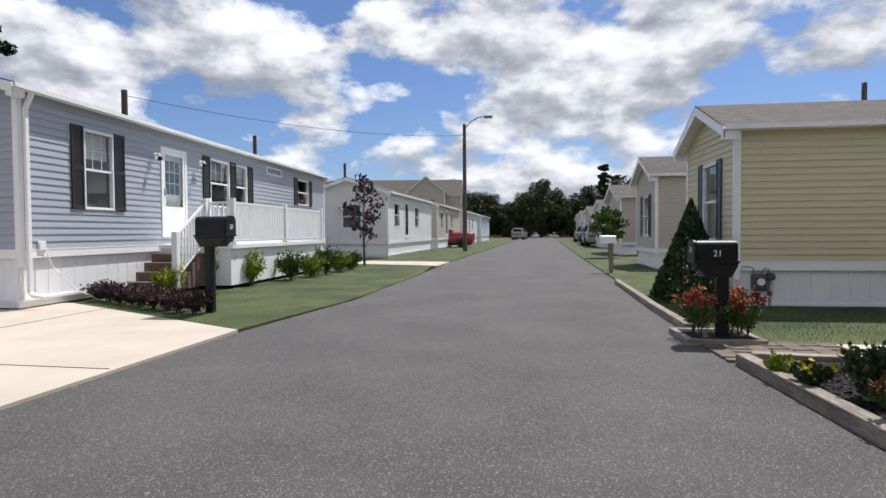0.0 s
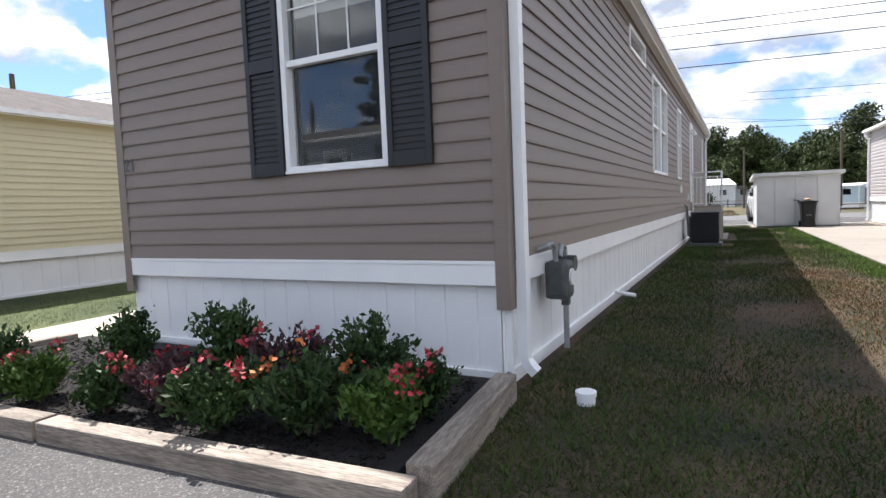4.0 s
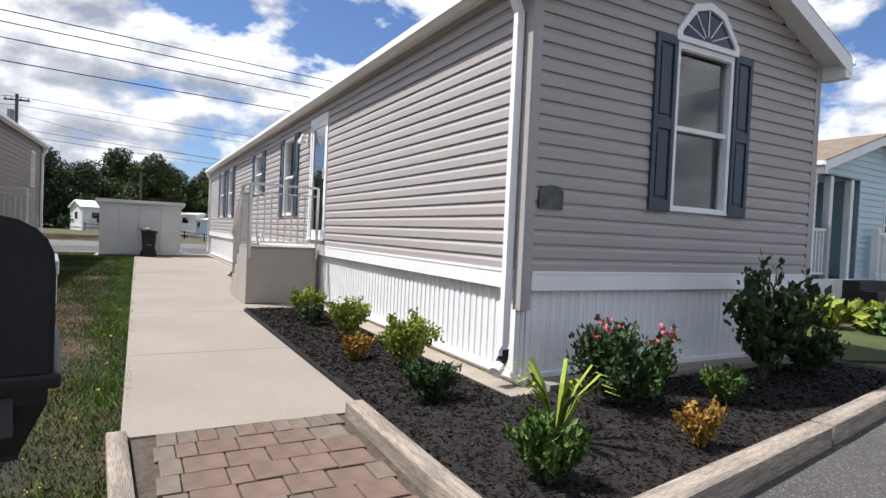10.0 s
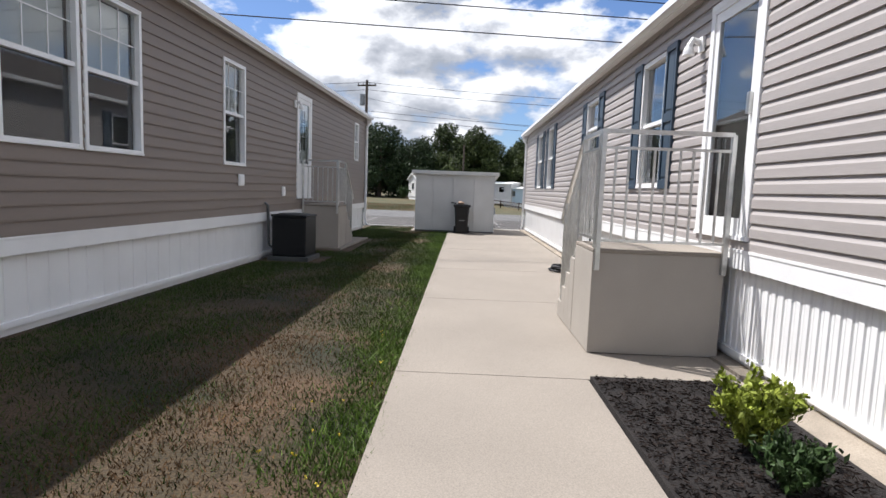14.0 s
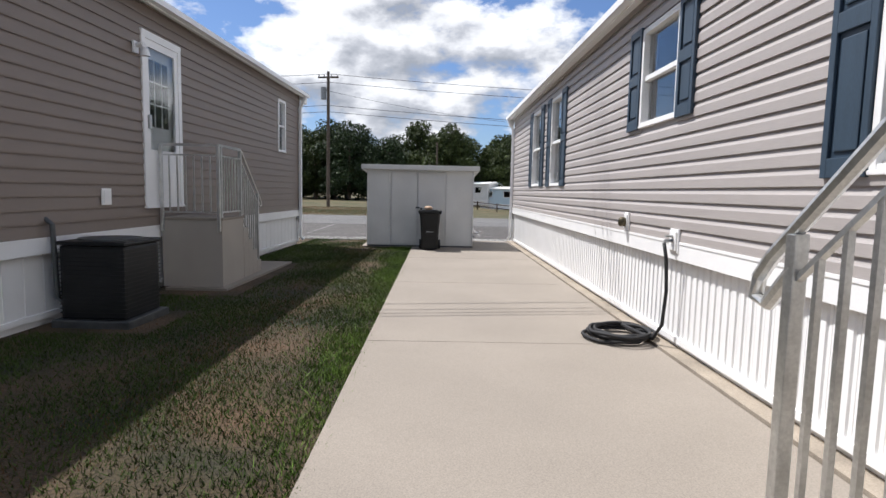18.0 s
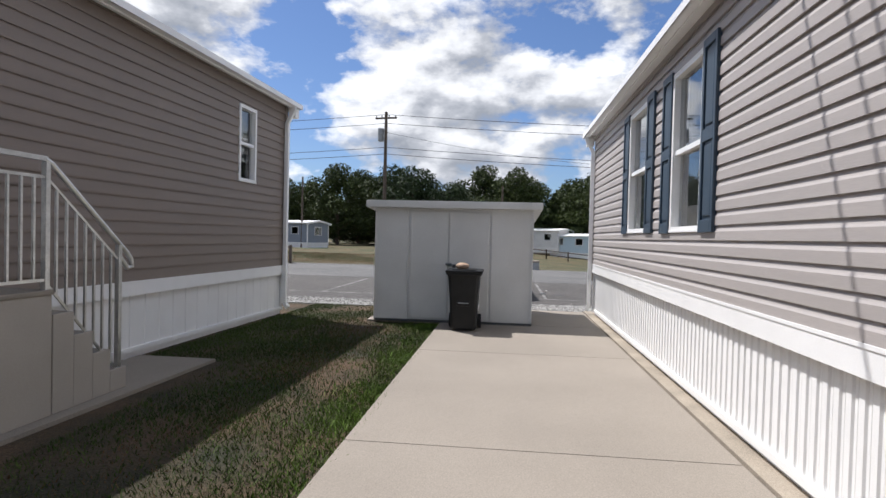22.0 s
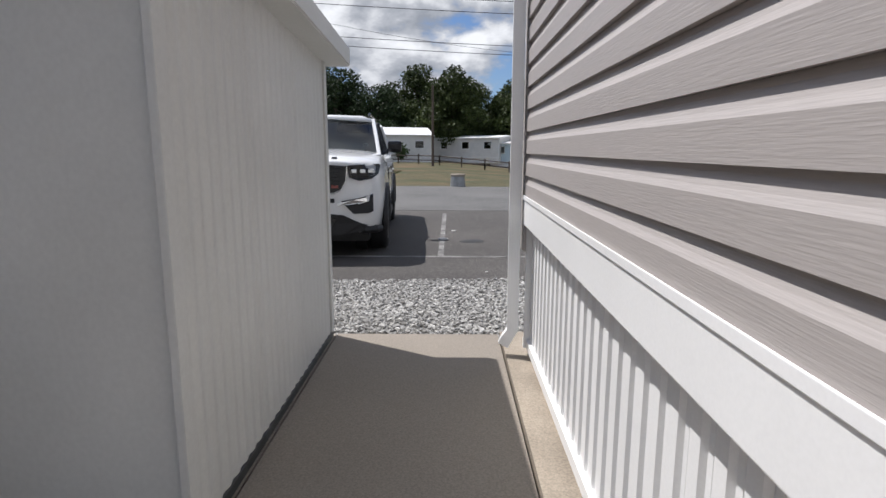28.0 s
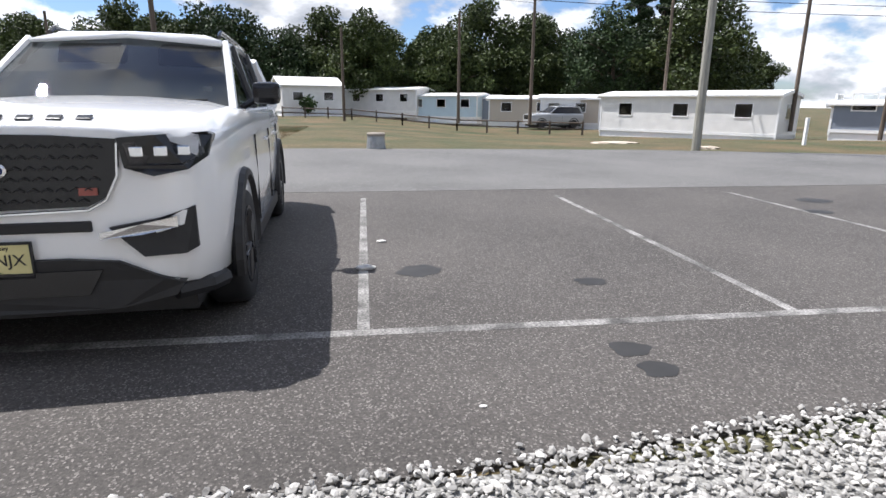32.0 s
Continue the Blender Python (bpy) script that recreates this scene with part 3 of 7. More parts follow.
        for a, b, c, e, d in ((s0 - 0.016, s0 + f, z0, z1, 0.03), (s1 - f, s1 + 0.016, z0, z1, 0.03), (s0 - 0.016, s1 + 0.016, z1, z1 + 0.02, 0.031), (s0 + f, s1 - f, z1 - f, z1, 0.028), (s0 + f, s1 - f, z0, z0 + f, 0.028)):
            part("casing", self.sbox(side, a, b, c, e, -0.07, d, bevel=0.004 if self.detail > 1 else 0), WHITE, win)
        zm = (z0 + z1) / 2
        if split:
            part("sash_rail", self.sbox(side, s0 + f, s1 - f, zm - 0.022, zm + 0.022, -0.05, 0.006), WHITE, win)
            part("pane", self.sbox(side, s0 + f, s1 - f, zm + 0.022, z1 - f, -0.036, -0.03), GLASS, win)
            part("pane", self.sbox(side, s0 + f, s1 - f, z0 + f, zm - 0.022, -0.052, -0.046), GLASS, win)
            if screen:
                part("insect_screen", self.sbox(side, s0 + f, s1 - f, z0 + f, zm - 0.022, -0.085, -0.078), SCREEN, win, "dark insect screen")
        else:
            part("pane", self.sbox(side, s0 + f, s1 - f, z0 + f, z1 - f, -0.04, -0.034), GLASS, win)
        if bars:
            for q in (1, 2):
                s = s0 + f + (s1 - s0 - 2 * f) * q / 3
                part("glazing_bar", self.sbox(side, s - 0.006, s + 0.006, zm + 0.022, z1 - f, -0.029, -0.022), WHITE, win)
            z = (zm + z1) / 2
            part("glazing_bar", self.sbox(side, s0 + f, s1 - f, z - 0.006, z + 0.006, -0.021, -0.016), WHITE, win)
        if blind:
            part("blind", self.sbox(side, s0 + f, s1 - f, z1 - f - blind, z1 - f, -0.112, -0.105), BLIND, win, "white window blind")
        if shutter:
            for a in (s0 - 0.022 - sh_w, s1 + 0.022):
                self.shutter(side, a, a + sh_w, z0 - sh_ext, z1 + 0.05, shutter, louver)
        return win

    def shutter(self, side, s0, s1, z0, z1, mat, louver):
        sh = part("shutter", self.sbox(side, s0, s1, z0, z1, 0.012, 0.026), mat, self.th, "dark vinyl window shutter")
        zm = (z0 + z1) / 2
        q = 0
        for a, b, c, e in ((s0, s0 + 0.045, z0, z1), (s1 - 0.045, s1, z0, z1), (s0 + 0.045, s1 - 0.045, z0, z0 + 0.1), (s0 + 0.045, s1 - 0.045, z1 - 0.07, z1), (s0 + 0.045, s1 - 0.045, zm - 0.05, zm + 0.05)):
            part("stile" if q < 2 else "rail", self.sbox(side, a, b, c, e, 0.026, 0.045, bevel=0.004), mat, sh)
            q += 1
        for c, e in ((z0 + 0.1, zm - 0.05), (zm + 0.05, z1 - 0.07)):
            if louver and self.detail > 1:
                n = int((e - c) / 0.042)
                bm = bmesh.new()
                for i in range(n):
                    z = c + (e - c) * (i + 0.5) / n
                    self.add(bm, side, s0 + 0.045, s1 - 0.045, z - 0.012, z + 0.012, 0.026, 0.036)
                part("louvre", bm, mat, sh)
            else:
                part("raised_panel", self.sbox(side, s0 + 0.07, s1 - 0.07, c + 0.03, e - 0.03, 0.026, 0.037, bevel=0.008), mat, sh)

    def door(self, side, s0, s1, z0, z1, full=True):
        self.hole(side, s0, s1, z0, z1)
        bm = bmesh.new()
        for a, b in ((s0 - 0.05, s0 + 0.03), (s1 - 0.03, s1 + 0.05)):
            self.add(bm, side, a, b, z0, z1, -0.1, 0.034, bevel=0.004)
        self.add(bm, side, s0 - 0.05, s1 + 0.05, z1, z1 + 0.06, -0.1, 0.036)
        self.add(bm, side, s0 + 0.03, s1 - 0.03, z1 - 0.03, z1, -0.1, 0.033)
        self.add(bm, side, s0 - 0.05, s1 + 0.05, z0 - 0.03, z0, -0.1, 0.045)
        dr = part("storm_door", bm, WHITE, self.th, "white storm door with full glass")
        bm = bmesh.new()
        a, b = s0 + 0.03, s1 - 0.03
        for q in ((a, a + 0.08, z0, z1 - 0.03), (b - 0.08, b, z0, z1 - 0.03), (a + 0.08, b - 0.08, z0, z0 + (0.14 if full else 0.7)), (a + 0.08, b - 0.08, z1 - 0.12, z1 - 0.03)):
            self.add(bm, side, *q, -0.01, 0.02)
        part("door_frame", bm, WHITE, dr)
        part("door_glass", self.sbox(side, a + 0.08, b - 0.08, z0 + (0.14 if full else 0.7), z1 - 0.12, 0.0, 0.006), GLASS, dr)
        # behind full glass the leaf takes the lining's darkened colour for indoor shade
        part("door_leaf", self.sbox(side, a, b, z0, z1 - 0.03, -0.1, -0.055), WHITE if not full else DARKENED_INSIDE, dr)
        if not full:
            inner = part("inner_door_window", self.sbox(side, a + 0.14, b - 0.14, z0 + 1.0, z1 - 0.24, -0.055, -0.05), SCREEN, dr, "dark window of the inner door")
            for q in (1, 2):
                g = a + 0.14 + (b - a - 0.28) * q / 3
                part("glazing_bar", self.sbox(side, g - 0.01, g + 0.01, z0 + 1.0, z1 - 0.24, -0.05, -0.04), WHITE, inner)
                g = z0 + 1.0 + (z1 - z0 - 1.24) * q / 3
                part("glazing_bar", self.sbox(side, a + 0.14, b - 0.14, g - 0.01, g + 0.01, -0.039, -0.034), WHITE, inner)
        part("door_handle", self.sbox(side, a + 0.02, a + 0.06, z0 + 0.95, z0 + 1.12, 0.02, 0.06, bevel=0.008), STEEL, dr, "silver door handle")
        return dr

    def finish(self, lap="ABFK", skirt="ABFK", step=0.4, ribs=4, band=0.15, post=None):
        for side in "ABFK":
            w = self.wall_body(side)
            if side in lap:
                self.boards(side, w)
        self.corner_posts(post)
        for side in skirt:
            self.skirt(side, band, step, ribs)
        self.roof()
        self.inside()
        return self

    def downspout(self, side, s, d=0.03, end=0.12, kick=0.3, w=0.07):
        """A white downspout from the gutter to the ground."""
        bm = bmesh.new()
        ze, o = self.ze, self.over
        pts = [self.P(side, s, ze - 0.04, o + 0.04), self.P(side, s, ze - 0.1, o + 0.04), self.P(side, s, ze - 0.32, d + w / 2), self.P(side, s, self.z0 + end + 0.05, d + w / 2), self.P(side, s, self.z0 + end, d + w / 2 + 0.03), self.P(side, s, self.z0 + end - 0.04, d + w / 2 + kick)]
        add_tube(bm, pts, w / 2 * 1.25, 4)
        part("downspout", bm, WHITE, self.th, "white square downspout")


HOME_A = pose(4.59, 0.74, 0, 0, 0, -2.376)
gray = Home("gray vinyl-sided mobile home with navy shutters", pose(5.83, -9.36, 0), 20.35, 3.89, 0.08, 0.95, 3.28, 0.86, SID_GRAY, course=0.1125, dutch=True)
gray.window("B", 7.22, 8.0, 1.47, 2.93, SHUT_BLUE)
gray.window("B", 10.25, 11.1, 2.02, 2.93, SHUT_BLUE)
gray.window("B", 14.68, 15.5, 1.49, 2.95, SHUT_BLUE)
gray.window("B", 16.5, 17.38, 1.5, 2.95, SHUT_BLUE)
gray.door("B", 5.2, 6.06, 1.06, 3.0)
gw = gray.window("F", 1.51, 2.29, 1.54, 3.02, SHUT_BLUE, sh_w=0.27)
gray.finish(lap="BFK", skirt="BFK")
gray.downspout("B", 0.11, end=0.24, kick=0.03)
part("drain_elbow", tube([(0.11, 3.955, 0.33), (0.11, 3.96, 0.25), (0.09, 4.0, 0.2)], 0.045, 10), RUBBER, gray.th, "black rubber downspout elbow")
part("drain_outlet", tube([(0.09, 4.0, 0.2), (0.06, 4.06, 0.16)], 0.05, 10), WHITE, gray.th)
gray.downspout("B", 20.3, end=0.07, kick=0.05)
brown = Home("taupe vinyl-sided mobile home with black shutters", HOME_A, 20.5, 3.76, 0.05, 0.82, 3.55, 0.8, SID_BROWN, course=0.128)
brown.window("A", 4.42, 5.72, 3.12, 3.40, split=False)
brown.window("A", 6.46, 7.38, 1.62, 3.15, bars=True, blind=0.7)
brown.window("A", 7.46, 8.36, 1.62, 3.15, bars=True, blind=0.7)
brown.window("A", 10.4, 11.14, 1.62, 3.14, bars=True, blind=0.7)
brown.door("A", 13.74, 14.6, 1.08, 3.15, full=False)
brown.window("A", 18.9, 19.38, 2.13, 3.2, blind=0.4)
brown.window("F", 0.84, 1.72, 1.49, 3.06, SHUT_BLACK, louver=True, sh_w=0.34, bars=True, blind=0.4)
brown.finish(lap="AFK", skirt="AFK", step=0.5, ribs=2)
brown.downspout("A", 0.09, end=0.1, kick=0.07)
brown.downspout("A", 20.4, end=0.1, kick=0.07)
blue = Home("light blue mobile home with white porch", pose(-7.3, 8.05, 0.08, 0, 0, 90.9), 15.6, 4.2, 0.07, 0.95, 3.62, 0.6, SID_BLUE, detail=2, course=0.125)
blue.window("A", 1.45, 2.25, 1.7, 3.2, SHUT_BLACK, louver=True, bars=True, blind=0.5)
blue.window("A", 6.05, 7.1, 1.95, 3.22, SHUT_BLACK, sh_w=0.36, bars=True, blind=0.5)
blue.window("A", 7.16, 8.2, 1.95, 3.22, bars=True, blind=0.5)
blue.shutter("A", 8.24, 8.6, 1.92, 3.27, SHUT_BLACK, False)
blue.window("A", 12.45, 13.6, 2.3, 3.25, SHUT_BLACK, sh_w=0.36)
blue.window("A", 9.7, 10.9, 3.2, 3.42, split=False)
blue.door("A", 3.9, 4.85, 1.15, 3.18, full=False)
blue.finish(lap="AF", skirt="AF", post=WHITE, ribs=2, step=0.6)
blue.downspout("A", 0.1)
yellow = Home("cream vinyl-sided mobile home with brown roof", pose(4.47, 9.65, 0), 18.0, 2.7, 0.0, 0.75, 2.96, 0.58, SID_YELLOW, detail=2, course=0.11)
yellow.window("F", 0.85, 1.6, 1.1, 2.5, SHUT_BLUE, sh_w=0.24)
yellow.finish(lap="AF", skirt="AF", post=WHITE, ribs=2, step=0.6)
beige = Home("beige vinyl-sided mobile home with brown roof", pose(5.5, 19.6, 0), 18.0, 3.1, 0.0, 0.66, 3.15, 0.72, SID_BEIGE, detail=1, course=0.12)
beige.window("F", 1.0, 1.9, 1.1, 2.5, SHUT_BLACK)
beige.finish(lap="AF", skirt="AF", post=WHITE)
tan = Home("tan mobile home down the street", pose(6.3, 31.0, 0), 18.0, 4.2, 0.0, 0.66, 3.1, 0.72, SID_BEIGE, detail=1, course=0.14)
tan.window("F", 1.4, 2.5, 1.1, 2.5, SHUT_BLACK)
tan.finish(lap="AF", skirt="AF", post=WHITE)
pale = Home("pale blue mobile home with recessed porch", pose(8.2, -18.0, 0, 0, 0, 3), 16.0, 4.7, 0.0, 0.72, 2.75, 0.75, SID_PALE, detail=1, course=0.12, roof=SHINGLE_TAN)
pale.window("F", 1.0, 1.85, 1.35, 2.3, bars=True)
pale.hole("F", 2.95, 4.58, 0.72, 2.62)
pale.finish(lap="BF", skirt="BF", post=WHITE)
part("recess_back", box(1.25, 1.3, 2.95, 4.58, 0.72, 2.62), SID_TEAL, pale.th, "teal back wall of the porch recess")
part("recess_side", box(0.0, 1.25, 2.9, 2.95, 0.72, 2.62), SID_TEAL, pale.th)
part("recess_floor", box(0.0, 1.3, 2.95, 4.58, 0.66, 0.72), WHITE, pale.th)
part("recess_ceiling", box(0.0, 1.3, 2.95, 4.58, 2.62, 2.66), WHITE, pale.th)


# ---- walks, beds, lawn edges ----
sheet("side_lawn", [(3.2, 0.9), (3.75, -2.75), (5.85, -2.8), (27, -3.1), (27, 0.9)], -0.012, GRASS_GROUND, "patchy lawn with dry brown grass between the homes", "lawn", 0.03)
for a, b in ((5.76, 7.9), (7.91, 10.55), (10.56, 13.38), (13.39, 16.05), (16.06, 19.3), (19.31, 22.36), (22.37, 24.6)):
    ya, yb = -2.78 - 0.006 * (a - 5.87), -2.78 - 0.006 * (b - 5.87)
    inner = -4.2 if b < 10.6 else -5.36
    sheet("concrete_slab", [(a, ya), (a, inner), (b, inner), (b, yb)], 0.025, CONCRETE, "pale broom-finished concrete walkway slab", "walkway", 0.1)
sheet("concrete_slab", [(24.615, -4.33), (24.615, -5.36), (26.55, -5.36), (26.55, -4.33)], 0.025, CONCRETE, "pale concrete slab beside the shed", "walkway", 0.1)
sheet("concrete_slab", [(24.615, -1.7), (24.615, -4.32), (26.55, -4.32), (26.55, -1.7)], 0.02, CONCRETE, "concrete slab under the shed", "walkway", 0.1)
sheet("foundation_strip", [(5.62, -5.24), (5.62, -5.62), (26.55, -5.62), (26.55, -5.372), (10.56, -5.372), (10.56, -5.24)], 0.045, CONCRETE_TAN, "concrete strip at the foot of the skirting", "walkway", 0.15)
sheet("foundation_strip", [(5.62, -5.63), (5.62, -9.4), (5.9, -9.4), (5.9, -5.63)], 0.1, CONCRETE, "concrete footing at the gable end", "walkway", 0.15)
sheet("mulch_bed", [(3.86, -4.13), (5.74, -4.14), (5.78, -4.21), (10.54, -4.21), (10.54, -5.25), (5.61, -5.25), (5.61, -9.5), (4.85, -9.6)], 0.055, MULCH, "planting bed of dark shredded mulch", "mulch bed", 0.15)
sheet("driveway", [(-2.9, 2.0), (-2.72, 6.55), (-7.2, 9.0), (-9.6, 9.0), (-9.6, 2.0)], 0.03, CONCRETE_PALE, "bright concrete driveway", "driveway", 0.1)
for a, b in (((-2.86, 4.4), (-9.6, 4.7)), ((-6.0, 2.0), (-6.0, 8.3))):
    tagged(obj("joint", tube([(*a, 0.029), (*b, 0.029)], 0.008, 4), SAND), "dark joint in the concrete driveway", "joint", kind="structure")
sheet("front_lawn", [(-2.75, 6.62), (-2.22, 10), (-2.05, 17), (-2.3, 20.5), (-7.3, 23.5), (-7.3, 9.1)], 0.02, LAWN, "mown green front lawn", "lawn", 0.06)
sheet("front_lawn", [(3.05, 6.7), (3.4, 14), (4.6, 14), (4.6, 10.2), (18, 10.2), (18, 6.4), (4.0, 6.2)], 0.01, LAWN, "mown green lawn before the cream home", "lawn", 0.06)
sheet("front_drive", [(3.0, 5.5), (3.0, 6.35), (18, 6.35), (18, 4.9), (4.8, 4.9)], 0.014, CONCRETE_PALE, "pale concrete drive", "driveway", 0.06)


# ---- planting ----
def leaf_mesh(name, pts, size, mat, rng, up=0.3, long=1.7, along=None, flat=1.0):
    """One mesh of many small pointed leaves, standing at points."""
    n = len(pts)
    d = rng.normal(size=(n, 3))
    if along is not None:
        d = d * 0.55 + along
    d[:, 2] = d[:, 2] * flat + up
    d /= np.linalg.norm(d, axis=1, keepdims=True)
    r = rng.normal(size=(n, 3))
    s = np.cross(d, r)
    s /= np.linalg.norm(s, axis=1, keepdims=True) + 1e-9
    k = (size * rng.uniform(0.65, 1.35, n))[:, None]
    nrm = np.cross(d, s)
    v = np.stack([pts - d * k * long * 0.5, pts + s * k * 0.5 + nrm * k * 0.12, pts + d * k * long * 0.5, pts - s * k * 0.5 + nrm * k * 0.12], 1).reshape(-1, 3)
    me = bpy.data.meshes.new(name)
    me.from_pydata(v.tolist(), [], (np.arange(n)[:, None] * 4 + np.arange(4)).tolist())
    me.materials.append(mat)
    return me


def lumpy(rng, n, rx, ry, rz, lumps=9, inner=0.45):
    """Points through a crown of overlapping uneven clumps."""
    c = rng.normal(size=(lumps, 3))
    c /= np.linalg.norm(c, axis=1, keepdims=True)
    c *= rng.uniform(0.3, 0.75, (lumps, 1))
    rad = rng.uniform(0.32, 0.55, lumps)
    which = rng.integers(0, lumps, n)
    p = rng.normal(size=(n, 3))
    p /= np.linalg.norm(p, axis=1, keepdims=True)
    p *= (rng.uniform(inner, 1, n) ** 0.5)[:, None]
    p = c[which] + p * rad[which][:, None]
    return p * np.array([rx, ry, rz])


def shrub(x, y, z, r, h, mat, seed, label, leaf=0.03, n=900, category="shrub", bloom=None, blooms=0, twigs=7, group="", name="shrub"):
    rng = np.random.default_rng(seed)
    th = thing(name, label, category, pose(x, y, z, 0, 0, 57 * seed % 360), group)
    n, leaf = (n, leaf) if leaf > 0.1 else (int(n * 2.8), leaf * 0.56)
    # stems fan out from the crown and carry the leaves on their upper halves
    ns = max(16, int(34 * r / 0.3))
    az = rng.uniform(0, 2 * math.pi, ns)
    out = np.sqrt(rng.uniform(0.0, 1.0, ns))
    ends = np.stack([r * out * np.cos(az), r * out * np.sin(az), h * (0.42 + 0.58 * np.sqrt(np.maximum(0, 1 - 0.85 * out ** 2)))], 1) * rng.uniform(0.72, 1.12, (ns, 1))
    which, f = rng.integers(0, ns, n), rng.uniform(0.12, 1.0, n) ** 0.62
    e = ends[which]
    pts = np.stack([e[:, 0] * f ** 1.25, e[:, 1] * f ** 1.25, e[:, 2] * f ** 0.9], 1)
    pts += rng.normal(size=(n, 3)) * (0.085 * r + 0.25 * leaf * (1.3 - f))[:, None]
    pts[:, 2] = np.maximum(pts[:, 2], 0.012)
    way = e / np.linalg.norm(e, axis=1, keepdims=True)
    leaves = new("foliage", leaf_mesh("foliage", pts, leaf, mat, rng, 0.12, 2.1 if leaf < 0.1 else 1.5, way * 0.8))
    leaves.parent = th
    tagged(leaves, kind="stuff")
    for i in range(twigs):
        q = ends[i % ns]
        part("stem", tube([(0.02 * q[0], 0.02 * q[1], -0.02), (q[0] * 0.42, q[1] * 0.42, q[2] * 0.52), (q[0] * 0.96, q[1] * 0.96, q[2] * 0.97)], [0.008, 0.006, 0.002], 5), BARK, th)
    if bloom:
        bp = pts[np.argsort(-(pts[:, 2] + 0.5 * np.hypot(pts[:, 0], pts[:, 1])))][: blooms * 5][::5]
        fl = []
        for p in bp:
            fl.append(p + rng.normal(size=(7, 3)) * 0.016)
        b = new("blossom", leaf_mesh("blossom", np.concatenate(fl), 0.03, bloom, rng, long=1.1))
        b.parent = th
        tagged(b, "bright blossoms", kind="stuff")
    return th


def grass(name, count, region, hgt, mat, seed, label, keep=None, low=-0.012):
    """Blades of grass over a polygon's box, kept where keep() is true."""
    rng = np.random.default_rng(seed)
    x0, x1, y0, y1 = region
    p = np.stack([rng.uniform(x0, x1, count), rng.uniform(y0, y1, count)], 1)
    if keep is not None:
        p = p[keep(p[:, 0], p[:, 1], rng)]
    n = len(p)
    a = rng.uniform(0, 2 * math.pi, n)
    h = hgt * rng.uniform(0.4, 1.25, n)
    w = 0.0022 + 0.0028 * rng.uniform(0, 1, n)
    lean = rng.normal(size=(n, 2)) * (h * 0.55)[:, None]
    base = np.concatenate([p, np.full((n, 1), low)], 1)
    side = np.stack([np.cos(a) * w, np.sin(a) * w, 0 * a], 1)
    tip = base + np.concatenate([lean, h[:, None]], 1)
    v = np.stack([base - side, base + side, tip], 1).reshape(-1, 3)
    me = bpy.data.meshes.new(name)
    me.from_pydata(v.tolist(), [], (np.arange(n)[:, None] * 3 + np.arange(3)).tolist())
    me.materials.append(mat)
    return tagged(new(name, me), label, "grass", kind="stuff")


def tree(name, label, x, y, h, r, seed, mat, leaf=0.22, n=2600, trunk=0.22, bare=0.28, cone=0.0, z=0.0, category="tree", group=""):
    """A tapered trunk with limbs, and a crown of leaf clumps round the limbs' ends."""
    rng = np.random.default_rng(seed)
    th = thing(name, label, category, pose(x, y, z, 0, 0, 47 * seed % 360), group)
    bm = tube([(0, 0, -0.1), (0.02 * h * rng.normal() * 0.3, 0, h * 0.3), (0.03 * h * rng.normal() * 0.4, 0.02 * h * rng.normal() * 0.4, h * 0.62), (0, 0, h * 0.9)], [trunk, trunk * 0.8, trunk * 0.5, trunk * 0.1], 8)
    pts = []
    limbs = 16 if not cone else 26
    for i in range(limbs):
        f = (i + 0.5) / limbs
        zz = h * (bare + (0.98 - bare) * f)
        if cone:
            out = r * (1 - f) ** cone * rng.uniform(0.75, 1.1) + 0.05 * r
        else:
            out = r * math.sin(math.pi * min(1, 0.18 + 0.8 * f)) ** 0.75 * rng.uniform(0.55, 1.05)
        a = 2.4 * i + rng.uniform(-0.4, 0.4)
        end = Vector((out * math.cos(a), out * math.sin(a), zz + (0.05 * h if not cone else -0.02 * h)))
        add_tube(bm, [(0, 0, max(0.2, zz - 0.12 * h)), end * 0.6 + Vector((0, 0, zz * 0.38)), end], [trunk * 0.3 * (1 - 0.6 * f), trunk * 0.16, trunk * 0.05], 5)
        k = n // limbs
        rad = (0.30 if not cone else 0.2) * r
        for q in range(3):
            c = np.array(end) * (1 - 0.28 * q * np.array([1, 1, 0.03])) + rng.normal(size=3) * 0.12 * r
            d = rng.normal(size=(k // 3, 3))
            d /= np.linalg.norm(d, axis=1, keepdims=True)
            pts.append(c + d * (rad * rng.uniform(0.35, 1.0, (k // 3, 1)) ** 0.6) * np.array([1, 1, 0.75 if not cone else 0.55]))
    part("trunk", bm, BARK, th)
    cr = new("crown", leaf_mesh("crown", np.concatenate(pts), leaf, mat, rng))
    cr.parent = th
    tagged(cr, kind="stuff")
    return th


# ---- porches and rails ----
def rail_bar(parent, a, b, r=0.014, name="rail"):
    return part(name, tube([a, b], r, 4), STEEL, parent)


